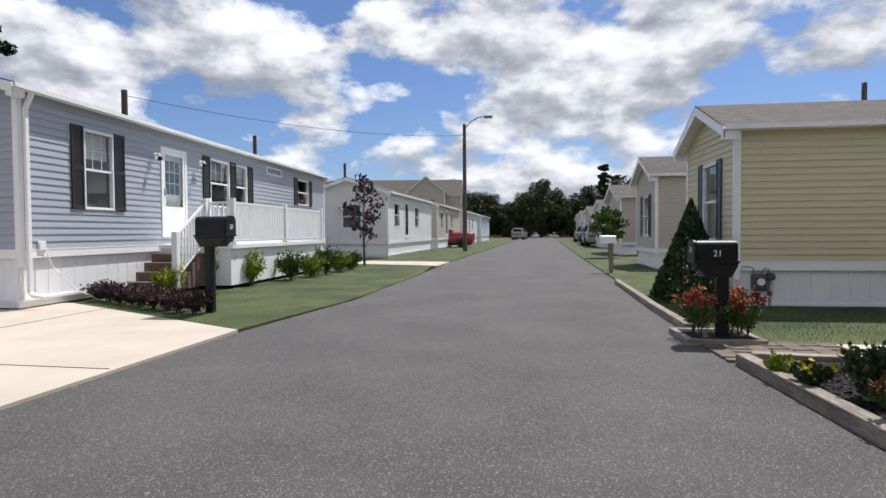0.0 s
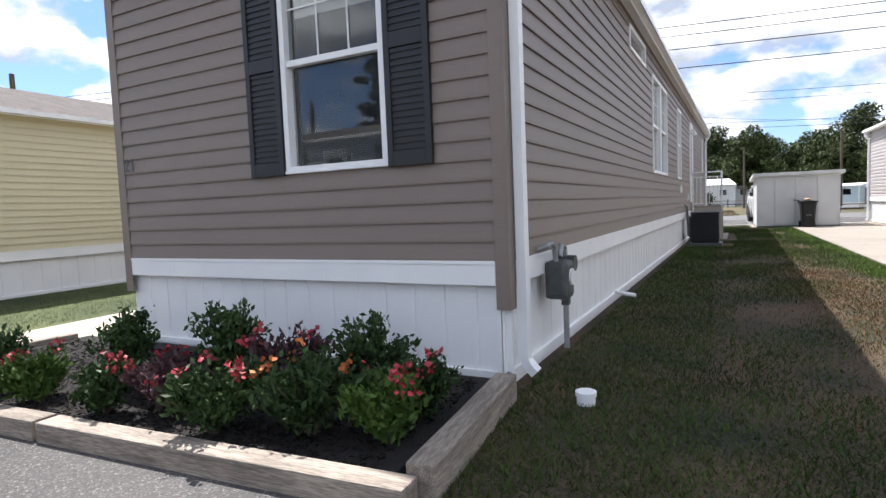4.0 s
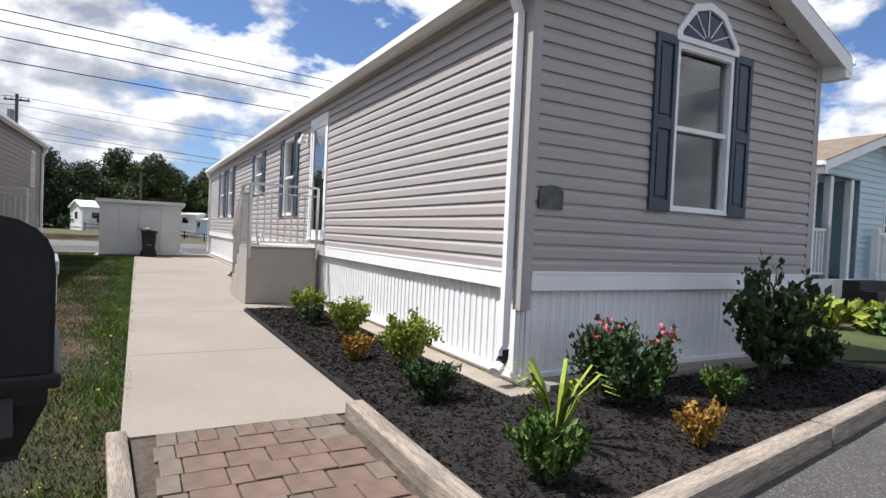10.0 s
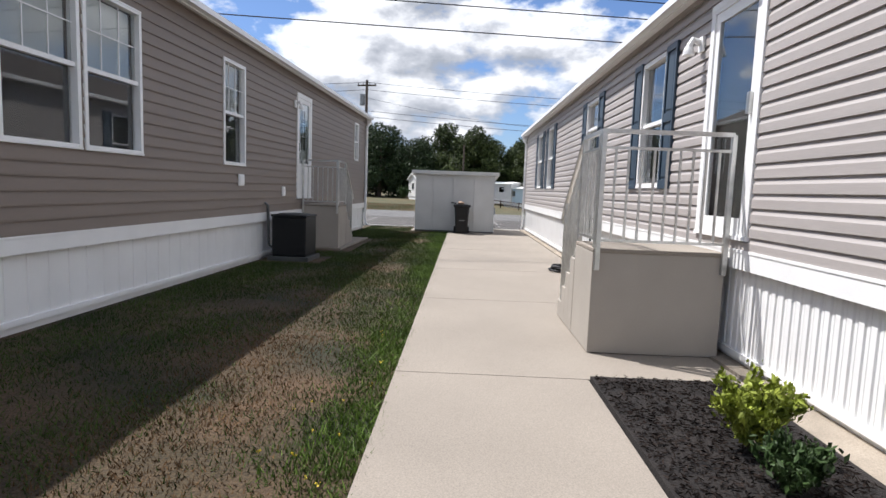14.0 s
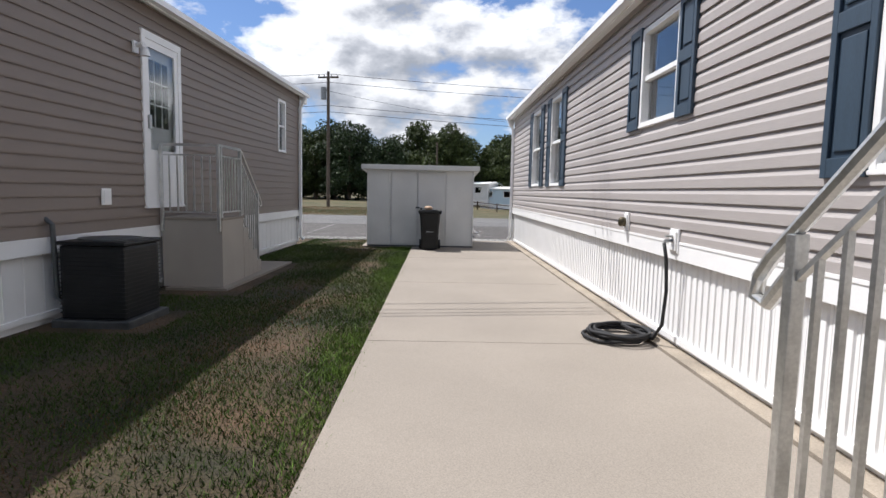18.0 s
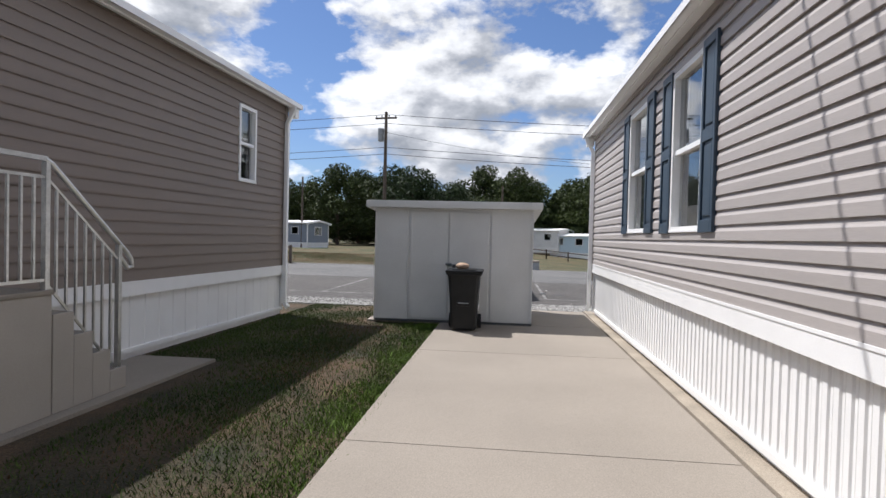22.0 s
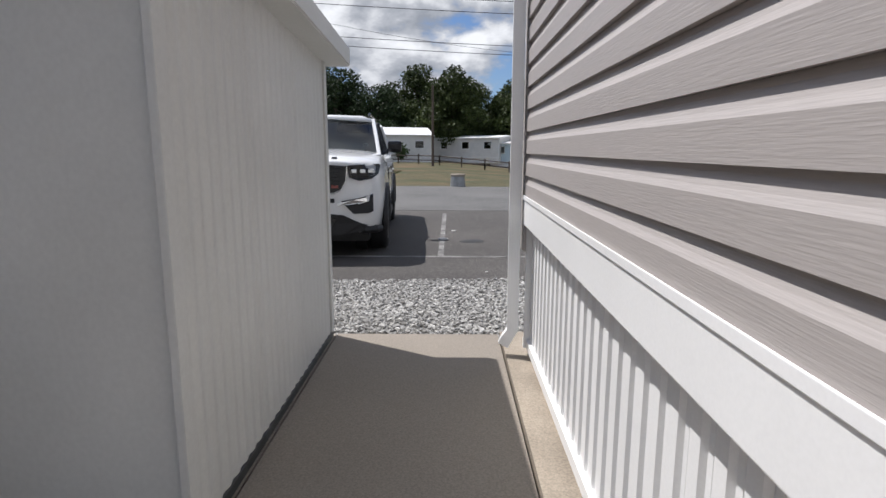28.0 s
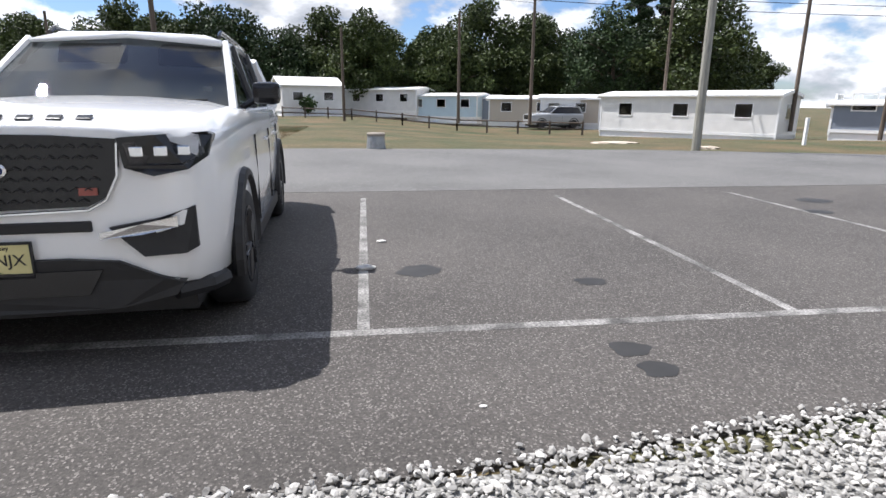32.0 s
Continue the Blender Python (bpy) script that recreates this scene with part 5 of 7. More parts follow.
# ---- mailboxes ----
def mailbox(x, y, z, yaw, text, label, post_h=0.8, post=None, flag=False, w=0.24, l=0.52, h=0.3, body=None):
    """A box with a flattened arch, a ribbed rim and a tapered paper slot below; its door looks along -y."""
    th = thing("mailbox", label, "mailbox", pose(x, y, z, 0, 0, yaw))
    b = body or BLACK
    oy = -0.09
    y0, y1 = oy - l / 2, oy + l / 2
    foot = post_h - (0.15 if post is None else 0.0)
    part("post", box(-0.06, 0.06, -0.06, 0.06, -0.05, foot, 0.008), post or b, th)
    if post is None:
        for a in range(4):
            q = pose(0, 0, 0, 0, 0, 90 * a)
            bm = box(-0.035, 0.035, 0.06, 0.067, 0.05, foot - 0.03, 0.003)
            bm.transform(q)
            part("post_panel", bm, b, th)
        bm = bmesh.new()
        lo = [(-w * 0.36, y0 + 0.1), (w * 0.36, y0 + 0.1), (w * 0.36, y1 - 0.05), (-w * 0.36, y1 - 0.05)]
        hi = [(-w * 0.5, y0 + 0.0), (w * 0.5, y0 + 0.0), (w * 0.5, y1), (-w * 0.5, y1)]
        rings = [[bm.verts.new((px, py, zz)) for px, py in k] for k, zz in ((lo, post_h - 0.16), (lo, post_h - 0.15), (hi, post_h - 0.03), (hi, post_h + 0.02))]
        for p, q in zip(rings, rings[1:]):
            for i in range(4):
                bm.faces.new((p[i], p[(i + 1) % 4], q[(i + 1) % 4], q[i]))
        bm.faces.new(rings[0]), bm.faces.new(rings[-1])
        bmesh.ops.recalc_face_normals(bm, faces=bm.faces)
        holder = part("paper_holder", bm, b, th, "tapered paper slot under the box")
        bm = box(-w * 0.34, w * 0.34, y0 - 0.004, y0 + 0.05, post_h - 0.085, post_h - 0.015, 0.004)
        part("slot", bm, SCREEN, holder, "dark open slot")
    prof = [(-w / 2, 0.0), (w / 2, 0.0), (w / 2, h * 0.62)]
    for k in range(1, 12):
        a = math.pi * k / 12
        c, q = math.cos(a), math.sin(a)
        prof.append((w / 2 * math.copysign(abs(c) ** 0.62, c), h * 0.62 + h * 0.38 * abs(q) ** 0.72))
    prof.append((-w / 2, h * 0.62))
    n = len(prof)

    def shell(ya, yb, k):
        bm = bmesh.new()
        e = [[bm.verts.new((px * k, yy, post_h + 0.02 + pz * (1 + (k - 1) * 0.7))) for px, pz in prof] for yy in (ya, yb)]
        for i in range(n):
            bm.faces.new((e[0][i], e[0][(i + 1) % n], e[1][(i + 1) % n], e[1][i]))
        bm.faces.new(e[0]), bm.faces.new(e[1])
        bmesh.ops.recalc_face_normals(bm, faces=bm.faces)
        bmesh.ops.bevel(bm, geom=[q for q in bm.edges if abs(q.verts[0].co.y - q.verts[1].co.y) < 1e-5], offset=0.008, segments=2, affect="EDGES")
        return bm

    part("box_body", shell(y0, y1, 1.0), b, th)
    door = part("door", shell(y0 - 0.03, y0 - 0.002, 1.05), b, th)
    part("rim", box(-w / 2 - 0.02, w / 2 + 0.02, y0 - 0.034, y1 + 0.014, post_h + 0.0, post_h + 0.028, 0.008), b, th)
    part("door_pull", box(-0.05, 0.05, y0 - 0.046, y0 - 0.03, post_h + h * 0.78, post_h + h * 0.88, 0.006), b, door)
    if flag:
        f = part("flag_arm", box(w / 2 + 0.002, w / 2 + 0.012, oy - 0.2, oy + 0.06, post_h + h * 0.7, post_h + h * 0.8, 0.003), STEEL, th, "silver signal flag")
        part("flag_tip", box(w / 2 + 0.002, w / 2 + 0.012, oy + 0.03, oy + 0.06, post_h + h * 0.4, post_h + h * 0.7, 0.003), STEEL, f)
    if text:
        if flag:
            part("number_plate", box(w / 2 + 0.001, w / 2 + 0.004, oy - 0.16, oy - 0.02, post_h + 0.06, post_h + 0.16), material("label_white", (0.7, 0.7, 0.68), 0.6), th)
        lettering(text, 0.1, BLACK if flag else WHITE, th, pose(w / 2 + (0.0055 if flag else 0.0015), oy - 0.09 if flag else oy, post_h + 0.11, 90, 0, 90), "number", "house number")
        if not flag:
            lettering(text, 0.1, WHITE, th, pose(0, y0 - 0.0315, post_h + 0.15, 90, 0, 0), "number", "house number")
    return th


mailbox(3.79, -2.5, 0.0, -84, "23", "black plastic mailbox on a black post", 0.91, flag=True, w=0.3, l=0.5, h=0.27)
mailbox(-3.98, 8.1, 0.03, 90, "20", "black plastic mailbox on a black post by the drive", 1.2, w=0.3, l=0.5, h=0.3)
mailbox(3.2, 6.5, 0.0, -90, "21", "black mailbox with a pale top beside the flowers", 0.9, w=0.26, l=0.44, h=0.24)
mailbox(5.35, -12.6, 0.0, -80, "", "dark mailbox on a reddish wooden post", 0.85, post=TIMBER, w=0.22, l=0.5, h=0.25)
mailbox(3.7, 17.5, 0.0, -90, "", "white mailbox down the street", 0.9, post=TIMBER, w=0.22, l=0.45, h=0.22, body=WHITE)


# ---- timbers, pavers, kerbs ----
def timber(a, b, label, w=0.13, h=0.15, z=0.0, mat=None):
    a, b = Vector((*a, 0)), Vector((*b, 0))
    l = (b - a).length
    bm = box(0, l, -w / 2, w / 2, z - 0.05, h, 0.014)
    for v in bm.verts:
        v.co.z += 0.006 * noise.noise(v.co * 3)
    ob = obj("landscape_timber", bm, mat or TIMBER)
    ob.matrix_basis = Matrix.Translation(a) @ Matrix.Rotation(math.atan2((b - a).y, (b - a).x), 4, "Z")
    return tagged(ob, label, "timber", "landscape timbers edging the beds")


for a, b in (((3.77, -4.0), (4.22, -6.65)), ((4.225, -6.68), (4.66, -9.1)), ((4.665, -9.13), (5.1, -11.7))):
    timber(a, b, "weathered grey-brown timber edging the mulch bed by the street", 0.14, 0.13)
timber((3.86, -4.07), (5.74, -4.1), "weathered timber edging between pavers and mulch", 0.12, 0.11)
timber((3.62, -2.86), (5.8, -2.76), "split pale timber edging beside the grass", 0.1, 0.06)
for a, b in (((3.12, 0.66), (3.06, 2.9)), ((3.06, 2.93), (2.99, 5.3))):
    timber(a, b, "weathered timber edging the flower bed by the street", 0.14, 0.11)
timber((3.2, 0.66), (4.5, 0.74), "weathered timber at the end of the flower bed", 0.13, 0.15)
timber((3.07, 5.32), (4.6, 5.15), "weathered timber at the end of the flower bed", 0.13, 0.12)
for a, b in (((3.02, 7.1), (3.08, 9.6)), ((3.09, 9.63), (3.26, 13.8))):
    timber(a, b, "low grey kerb timber beside the lawn", 0.12, 0.1)
sheet("flower_bed", [(3.18, 0.8), (3.06, 5.25), (4.7, 5.1), (4.6, 0.8)], 0.07, MULCH, "flower bed of dark mulch before the taupe home", "mulch bed", 0.15)
sheet("paver_bed", [(3.66, -2.9), (3.8, -4.05), (5.755, -4.05), (5.755, -2.83)], 0.012, SAND, "sand bed under the pavers", "walkway", 0.04)
pv = thing("paver_walk", "walk of worn red-brown concrete pavers", "paving", kind="structure")
rng = np.random.default_rng(5)
bm_sq, bm_hf = box(-0.098, 0.098, -0.098, 0.098, -0.05, 0.0, 0.008), box(-0.098, 0.098, -0.05, 0.05, -0.05, 0.0, 0.008)
meshes = {}
for key, bm in (("sq", bm_sq), ("hf", bm_hf)):
    for tone, mat in (("red", PAVER), ("grey", PAVER_GREY)):
        me = bpy.data.meshes.new("paver")
        bm.to_mesh(me)
        me.materials.append(mat)
        meshes[key, tone] = me
    bm.free()
for i in range(10):
    x = 3.83 + 0.204 * i
    y = -2.93 - 0.02 * (i % 2)
    k = 0
    while y > -3.98:
        edge = i in (0, 9) or k in (0, 9)
        half = (i + 2 * k) % 5 == 0 or edge
        h = 0.104 if half else 0.204
        if y - h < -4.035:
            h, half = 0.104, True
            if y - h < -4.035:
                break
        ob = new("paver", meshes["hf" if half else "sq", "grey" if rng.uniform() < (0.75 if edge else 0.2) else "red"])
        ob.parent = pv
        ob.matrix_basis = pose(x + 0.004 * rng.normal(), y - h / 2, 0.028 + 0.0015 * rng.normal(), 0.25 * rng.normal(), 0.25 * rng.normal(), 0.6 * rng.normal())
        y -= h
        k += 1
pv2 = thing("paver_walk", "walk of grey concrete pavers by the street", "paving", kind="structure")
for i in range(7):
    for k in range(5):
        ob = new("paver", meshes["sq" if (i + k) % 3 else "hf", "grey"])
        ob.parent = pv2
        ob.matrix_basis = pose(2.98 + 0.204 * i, 5.42 + 0.204 * k, 0.03, 0, 0, 0.8 * rng.normal())

# ---- grass, chips, stones ----
def on_lawn(x, y, r):
    edge = -2.78 - 0.006 * (x - 5.87)
    wall = 0.70 - 0.0415 * (x - 4.59)
    ok = (y > edge + 0.0) & (y < wall) & (x > 3.25 + np.where(y > 0.5, 0, 0.1 - 0.15 * (y + 2.5)))
    ok &= ~((x > 18.15) & (x < 21.4) & (y > -1.0)) & ~((x > 16.25) & (x < 17.25) & (y > -0.85)) & ~((x > 24.5) & (y < -1.65))
    near = np.exp(-((y - edge) / 0.35) ** 2)
    patch = np.sin(1.7 * x + 2.1 * np.sin(1.3 * y)) * np.cos(2.3 * y + x * 0.7)
    bare = np.exp(-((x - 8.4) / 3.0) ** 4 - ((y + 1.78) / 0.42) ** 2) * (0.75 + 0.25 * np.sin(3.1 * x + 2.0 * np.sin(4.3 * y))) + 0.35 * np.exp(-((x - 20.6) / 1.2) ** 2 - ((y + 2.2) / 0.22) ** 2)
    return ok & (r.uniform(0, 1, len(x)) > 0.93 * bare) & (r.uniform(0, 1, len(x)) < np.clip(0.38 + 0.9 * near - 0.55 * patch * (y < -0.6) + 0.35 * (x < 5.2) + 0.3 * (x > 13) + 0.3 * (y > -0.4), 0.05, 1))


grass("lawn_grass", 340000, (3.2, 26.5, -3.2, 0.75), 0.036, BLADE, 1, "short patchy green grass of the side lawn", on_lawn)
grass("dry_grass", 240000, (3.6, 26.5, -3.0, 0.2), 0.026, BLADE_DRY, 2, "short dry brown grass of the side lawn", lambda x, y, r: (y > -2.72 - 0.006 * (x - 5.87)) & ~((x > 18.15) & (x < 21.4) & (y > -1.0)) & ~((x > 24.5) & (y < -1.65)) & (y < 0.1) & (r.uniform(0, 1, len(x)) < np.clip(0.02 * (x < 20) + (0.3 + 0.6 * (x < 12.5)) * np.exp(-((y + 1.8) / 0.42) ** 2) * (0.35 + 0.65 * (np.sin(0.9 * x + 0.6 * np.sin(2.1 * x)) > -0.45)), 0, 1)) & ((x > 4.4) | (y > -2.0)))
grass("edge_tufts", 90000, (5.9, 24.5, -3.0, -1.9), 0.05, BLADE_LUSH, 3, "rank green grass tufts along the walk's edge", lambda x, y, r: (y > -2.83 - 0.006 * (x - 5.87)) & (r.uniform(0, 1, len(x)) < np.exp(-((y + 2.68 + 0.006 * (x - 5.87)) / 0.26) ** 2) * (0.35 + 0.65 * (np.sin(x * 2.1) * np.sin(x * 0.83 + 1) > 0.15))))
grass("front_grass", 60000, (-7.2, -2.0, 6.8, 22), 0.045, BLADE, 4, "short green grass of the front lawn", lambda x, y, r: (x < -2.75 + 0.06 * (y - 6.6)) & (x > -7.2) & (x + 7.2 > (9.1 - y) * 1.8))
grass("lawn_blades", 40000, (3.1, 9.0, 6.5, 10.1), 0.045, BLADE, 5, "short green grass before the cream home", lambda x, y, r: (x > 3.1 + 0.02 * (y - 7)) & ~((x > 4.5) & (y > 10.1)))
grass("road_edge_weeds", 6000, (3.3, 5.3, -2.85, -1.3), 0.045, BLADE_LUSH, 6, "weeds round the mailbox post", None)
grass("field_grass", 60000, (42.3, 60, -2, 14), 0.07, BLADE_DRY, 7, "dry grass of the open field", None, -0.155)
grass("field_grass", 50000, (42.3, 60, -2, 14), 0.07, BLADE, 8, "green grass of the open field", lambda x, y, r: np.sin(x * 0.5 + np.sin(y * 0.4) * 2) + 0.4 * np.sin(y) > -0.2, -0.155)


def scatter(name, count, spots, size, mat, seed, label, category, z, flat=0.7, rough=0.28, kinds=6):
    """Many small uneven stones or chips, joined."""
    rng = np.random.default_rng(seed)
    shapes = []
    bm = bmesh.new()
    bmesh.ops.create_icosphere(bm, subdivisions=1, radius=1)
    base = np.array([v.co[:] for v in bm.verts])
    faces = np.array([[v.index for v in f.verts] for f in bm.faces])
    bm.free()
    p = spots(rng, count)
    n = len(p)
    nb, vs, fs = len(base), [], []
    s = size * rng.uniform(0.55, 1.4, n)
    for i in range(n):
        b = base * (1 + rough * rng.normal(size=(nb, 1)))
        b = b * np.array([1.0, rng.uniform(0.55, 0.9), flat * rng.uniform(0.6, 1.0)]) * s[i]
        a, t = rng.uniform(0, 6.28), rng.normal() * 0.4
        ca, sa, ct, st = math.cos(a), math.sin(a), math.cos(t), math.sin(t)
        b = b @ np.array([[ct, 0, st], [0, 1, 0], [-st, 0, ct]]) @ np.array([[ca, sa, 0], [-sa, ca, 0], [0, 0, 1]])
        vs.append(b + np.array([p[i, 0], p[i, 1], z + p[i, 2] + 0.4 * s[i] * flat]))
        fs.append(faces + i * nb)
    me = bpy.data.meshes.new(name)
    me.from_pydata(np.concatenate(vs).tolist(), [], np.concatenate(fs).tolist())
    me.materials.append(mat)
    return tagged(new(name, me), label, category, kind="stuff")


def gravel_spots(r, n):
    x = r.uniform(26.6, 28.85, n)
    y = np.where(r.uniform(0, 1, n) < 0.8, r.uniform(-8.6, -1.2, n), r.uniform(-14, 4, n))
    x = 26.6 + (x - 26.6) * (2.04 + 0.1 * np.clip(-4.5 - y, 0, 4) + 0.02 * r.normal(size=n)) / 2.25
    return np.stack([x, y, np.abs(r.normal(size=n)) * 0.006 - np.interp(x, [26.6, 26.9, 28.0, 28.64], [0.0, 0.009, 0.089, 0.124])], 1)


scatter("gravel_stones", 30000, gravel_spots, 0.0148, STONE, 11, "pale grey crushed stone gravel", "gravel", 0.004)


def shreds(name, spots, count, mat, seed, label, z):
    """Thin splinters of bark lying every way."""
    rng = np.random.default_rng(seed)
    p = spots(rng, count)
    p[:, 2] += z
    ob = new(name, leaf_mesh(name, p, 0.0085, mat, rng, up=0.05, long=4.2, flat=0.22))
    return tagged(ob, label, "mulch", kind="stuff")


def mulch_spots(r, n):
    a = np.stack([r.uniform(5.6, 10.52, n), r.uniform(-5.2, -4.22, n)], 1)
    t = r.uniform(0, 1, n)
    x = r.uniform(4.0, 5.6, n)
    y = r.uniform(-9.3, -4.2, n)
    b = np.stack([x, y], 1)
    p = np.where((t < 0.45)[:, None], a, b)
    p = p[(p[:, 0] > 3.93 + 0.17 * (-4.2 - p[:, 1]))]
    return np.concatenate([p, np.abs(r.normal(size=(len(p), 1))) * 0.006], 1)


shreds("mulch_chips", mulch_spots, 26000, CHIP, 12, "loose dark shredded bark on the bed", 0.062)
shreds("mulch_chips", lambda r, n: np.stack([r.uniform(3.15, 4.5, n), r.uniform(0.9, 5.0, n), 0.004 * r.uniform(0, 1, n)], 1), 9000, CHIP, 13, "loose dark shredded bark in the flower bed", 0.077)
scatter("gravel_drive", 4000, lambda r, n: np.stack([r.uniform(6.3, 8.1, n), r.uniform(-19.5, -16.5, n), 0 * r.uniform(0, 1, n)], 1), 0.05, STONE, 14, "white gravel drive by the pale blue home", "gravel", -0.02)

# ---- shrubs and flowers ----
for x, y, r, h, s in ((8.15, -4.9, 0.26, 0.42, 22), (6.72, -4.94, 0.27, 0.44, 23), (9.46, -4.8, 0.22, 0.4, 28)):
    shrub(x, y, 0.05, r, h, LEAF_LIME, s, "bright lime-green rounded shrub in mulch", 0.035, 1500, group="lime shrubs along the walk")
shrub(7.1, -4.6, 0.05, 0.18, 0.22, LEAF_GOLD, 24, "small orange-gold shrub in mulch", 0.03, 700)
shrub(4.37, -5.71, 0.05, 0.17, 0.24, LEAF_GOLD, 25, "small orange-gold shrub in mulch", 0.03, 700)
shrub(5.75, -4.66, 0.05, 0.24, 0.26, LEAF_DARK, 26, "low mid-green shrub in mulch", 0.035, 900)
shrub(9.02, -4.74, 0.05, 0.2, 0.26, LEAF_DARK, 29, "low dark green shrub in mulch", 0.035, 700)
shrub(4.35, -4.58, 0.05, 0.2, 0.3, LEAF, 27, "bushy green plant at the bed's corner", 0.04, 900)
shrub(5.15, -5.9, 0.05, 0.42, 0.52, LEAF_DARK, 30, "rose bush with pink blooms in mulch", 0.045, 1900, bloom=PETAL_PINK, blooms=16)
shrub(5.25, -7.7, 0.05, 0.42, 1.0, LEAF_DARK, 31, "tall dark-leaved shrub beside the gable wall", 0.075, 620)
shrub(5.3, -8.5, 0.05, 0.3, 0.42, LEAF_DARK, 32, "dark green shrub beside the gable wall", 0.05, 1300)
shrub(4.9, -6.65, 0.05, 0.19, 0.3, LEAF, 33, "small green shrub in mulch", 0.03, 800)
lily = thing("lily_plant", "clump of arching strap leaves in mulch", "plant", pose(4.8, -5.0, 0.05))
for i in range(26):
    a, l = 0.9 * i, 0.28 + 0.14 * ((i * 7) % 5) / 5
    bm = bmesh.new()
    rowsv = []
    for f, w in ((0, 0.010), (0.4, 0.014), (0.75, 0.011), (1, 0.001)):
        rr, zz = l * f, 0.42 * math.sin(1.9 * f) * (0.8 + 0.3 * ((i * 3) % 4) / 4)
        c, s = math.cos(a), math.sin(a)
        rowsv.append([bm.verts.new((rr * c - w * s * k, rr * s + w * c * k, zz + (0.004 if k else 0))) for k in (-1, 1)])
    for p, q in zip(rowsv, rowsv[1:]):
        bm.faces.new((p[0], p[1], q[1], q[0]))
    part("leaf", bm, LEAF_LIME if i % 3 else LEAF, lily)
for i in range(9):
    shrub(6.4 + 0.28 * i, -12.7 - 0.25 * (i % 3), 0.0, 0.4, 0.42, LEAF_LIME if i % 4 else LEAF, 40 + i, "broad-leaved yellow-green hosta beside the street", 0.13, 160, "plant", twigs=3, group="hostas by the pale blue home", name="hosta")
shrub(5.75, -12.5, 0.0, 0.4, 0.7, LEAF, 52, "scraggly green shrub at the mailbox", 0.04, 700)
for i, (x, y, r, h, m, b) in enumerate(((3.05, 4.66, 0.16, 0.2, LEAF_LIME, None), (3.1, 4.25, 0.18, 0.25, LEAF, PETAL_YELLOW), (3.35, 3.95, 0.3, 0.55, LEAF_DARK, None), (3.3, 3.4, 0.3, 0.4, LEAF, PETAL_RED), (3.75, 3.2, 0.3, 0.65, LEAF, None), (3.3, 2.75, 0.26, 0.4, LEAF, PETAL_RED), (3.45, 2.4, 0.3, 0.42, LEAF_PLUM, PETAL_RED), (3.95, 2.45, 0.32, 0.7, LEAF, None), (3.3, 1.9, 0.34, 0.5, LEAF_DARK, PETAL_RED), (3.8, 1.85, 0.32, 0.6, LEAF_PLUM, PETAL_RED), (3.45, 1.4, 0.36, 0.5, LEAF, PETAL_ORANGE), (4.1, 1.45, 0.36, 0.62, LEAF, None), (3.5, 0.98, 0.3, 0.42, LEAF, PETAL_RED), (3.85, 1.0, 0.3, 0.45, LEAF, PETAL_RED))):
    shrub(x, y, 0.07, r * 0.8, h * 0.72, LEAF_DARK if m is LEAF and i % 3 else m, 60 + i, "flowering bush in the mulch bed" if b else "leafy green bush in the mulch bed", 0.04, 850, bloom=b, blooms=7 if b else 0, group="bushes in the flower bed")
fb = thing("flower_planter", "low brown planter of red and orange flowers round a mailbox", "planter", pose(3.16, 6.5, 0.0))
for x0, x1, y0, y1 in ((-0.42, 0.42, -0.32, -0.24), (-0.42, 0.42, 0.4, 0.48), (-0.42, -0.34, -0.24, 0.4), (0.34, 0.42, -0.24, 0.4)):
    part("edge", box(x0, x1, y0, y1, -0.02, 0.07, 0.01), TIMBER, fb)
part("soil", box(-0.34, 0.34, -0.24, 0.4, -0.02, 0.07), MULCH, fb)
for i, (dx, dy, b) in enumerate(((-0.2, -0.08, PETAL_RED), (0.18, -0.1, PETAL_ORANGE), (-0.22, 0.2, PETAL_ORANGE), (0.22, 0.2, PETAL_RED), (0.3, -0.05, PETAL_RED))):
    shrub(3.16 + dx, 6.5 + dy, 0.07, 0.24, 0.5, LEAF, 80 + i, "red and orange flowers in a planter", 0.03, 420, "flowers", b, 38, twigs=3, group="flowers in the planter", name="flower_bush")
shrub(-6.2, 10.4, 0.02, 0.42, 0.55, LEAF_LIME, 90, "round bush with yellow flowers by the steps", 0.045, 900, bloom=PETAL_YELLOW, blooms=90)
for i in range(9):
    shrub(-7.0 + 0.36 * i, 9.45 - 0.2 * i, 0.02, 0.3, 0.36, LEAF_PLUM, 91 + i, "low dark plum-leaved ground cover", 0.045, 420, group="plum ground cover at the drive", name="ground_cover")
for i, (x, y, h) in enumerate(((-5.6, 12.6, 0.8), (-5.2, 14.2, 0.75), (-5.0, 15.2, 0.6), (-4.9, 16.2, 0.8), (-4.85, 17.3, 0.6), (-4.8, 18.4, 0.55), (-6.0, 12.0, 0.9))):
    shrub(x, y, 0.02, 0.5, h, LEAF if i % 2 else LEAF_LIME, 105 + i, "leafy bush before the white porch", 0.07, 600, group="bushes before the white porch")
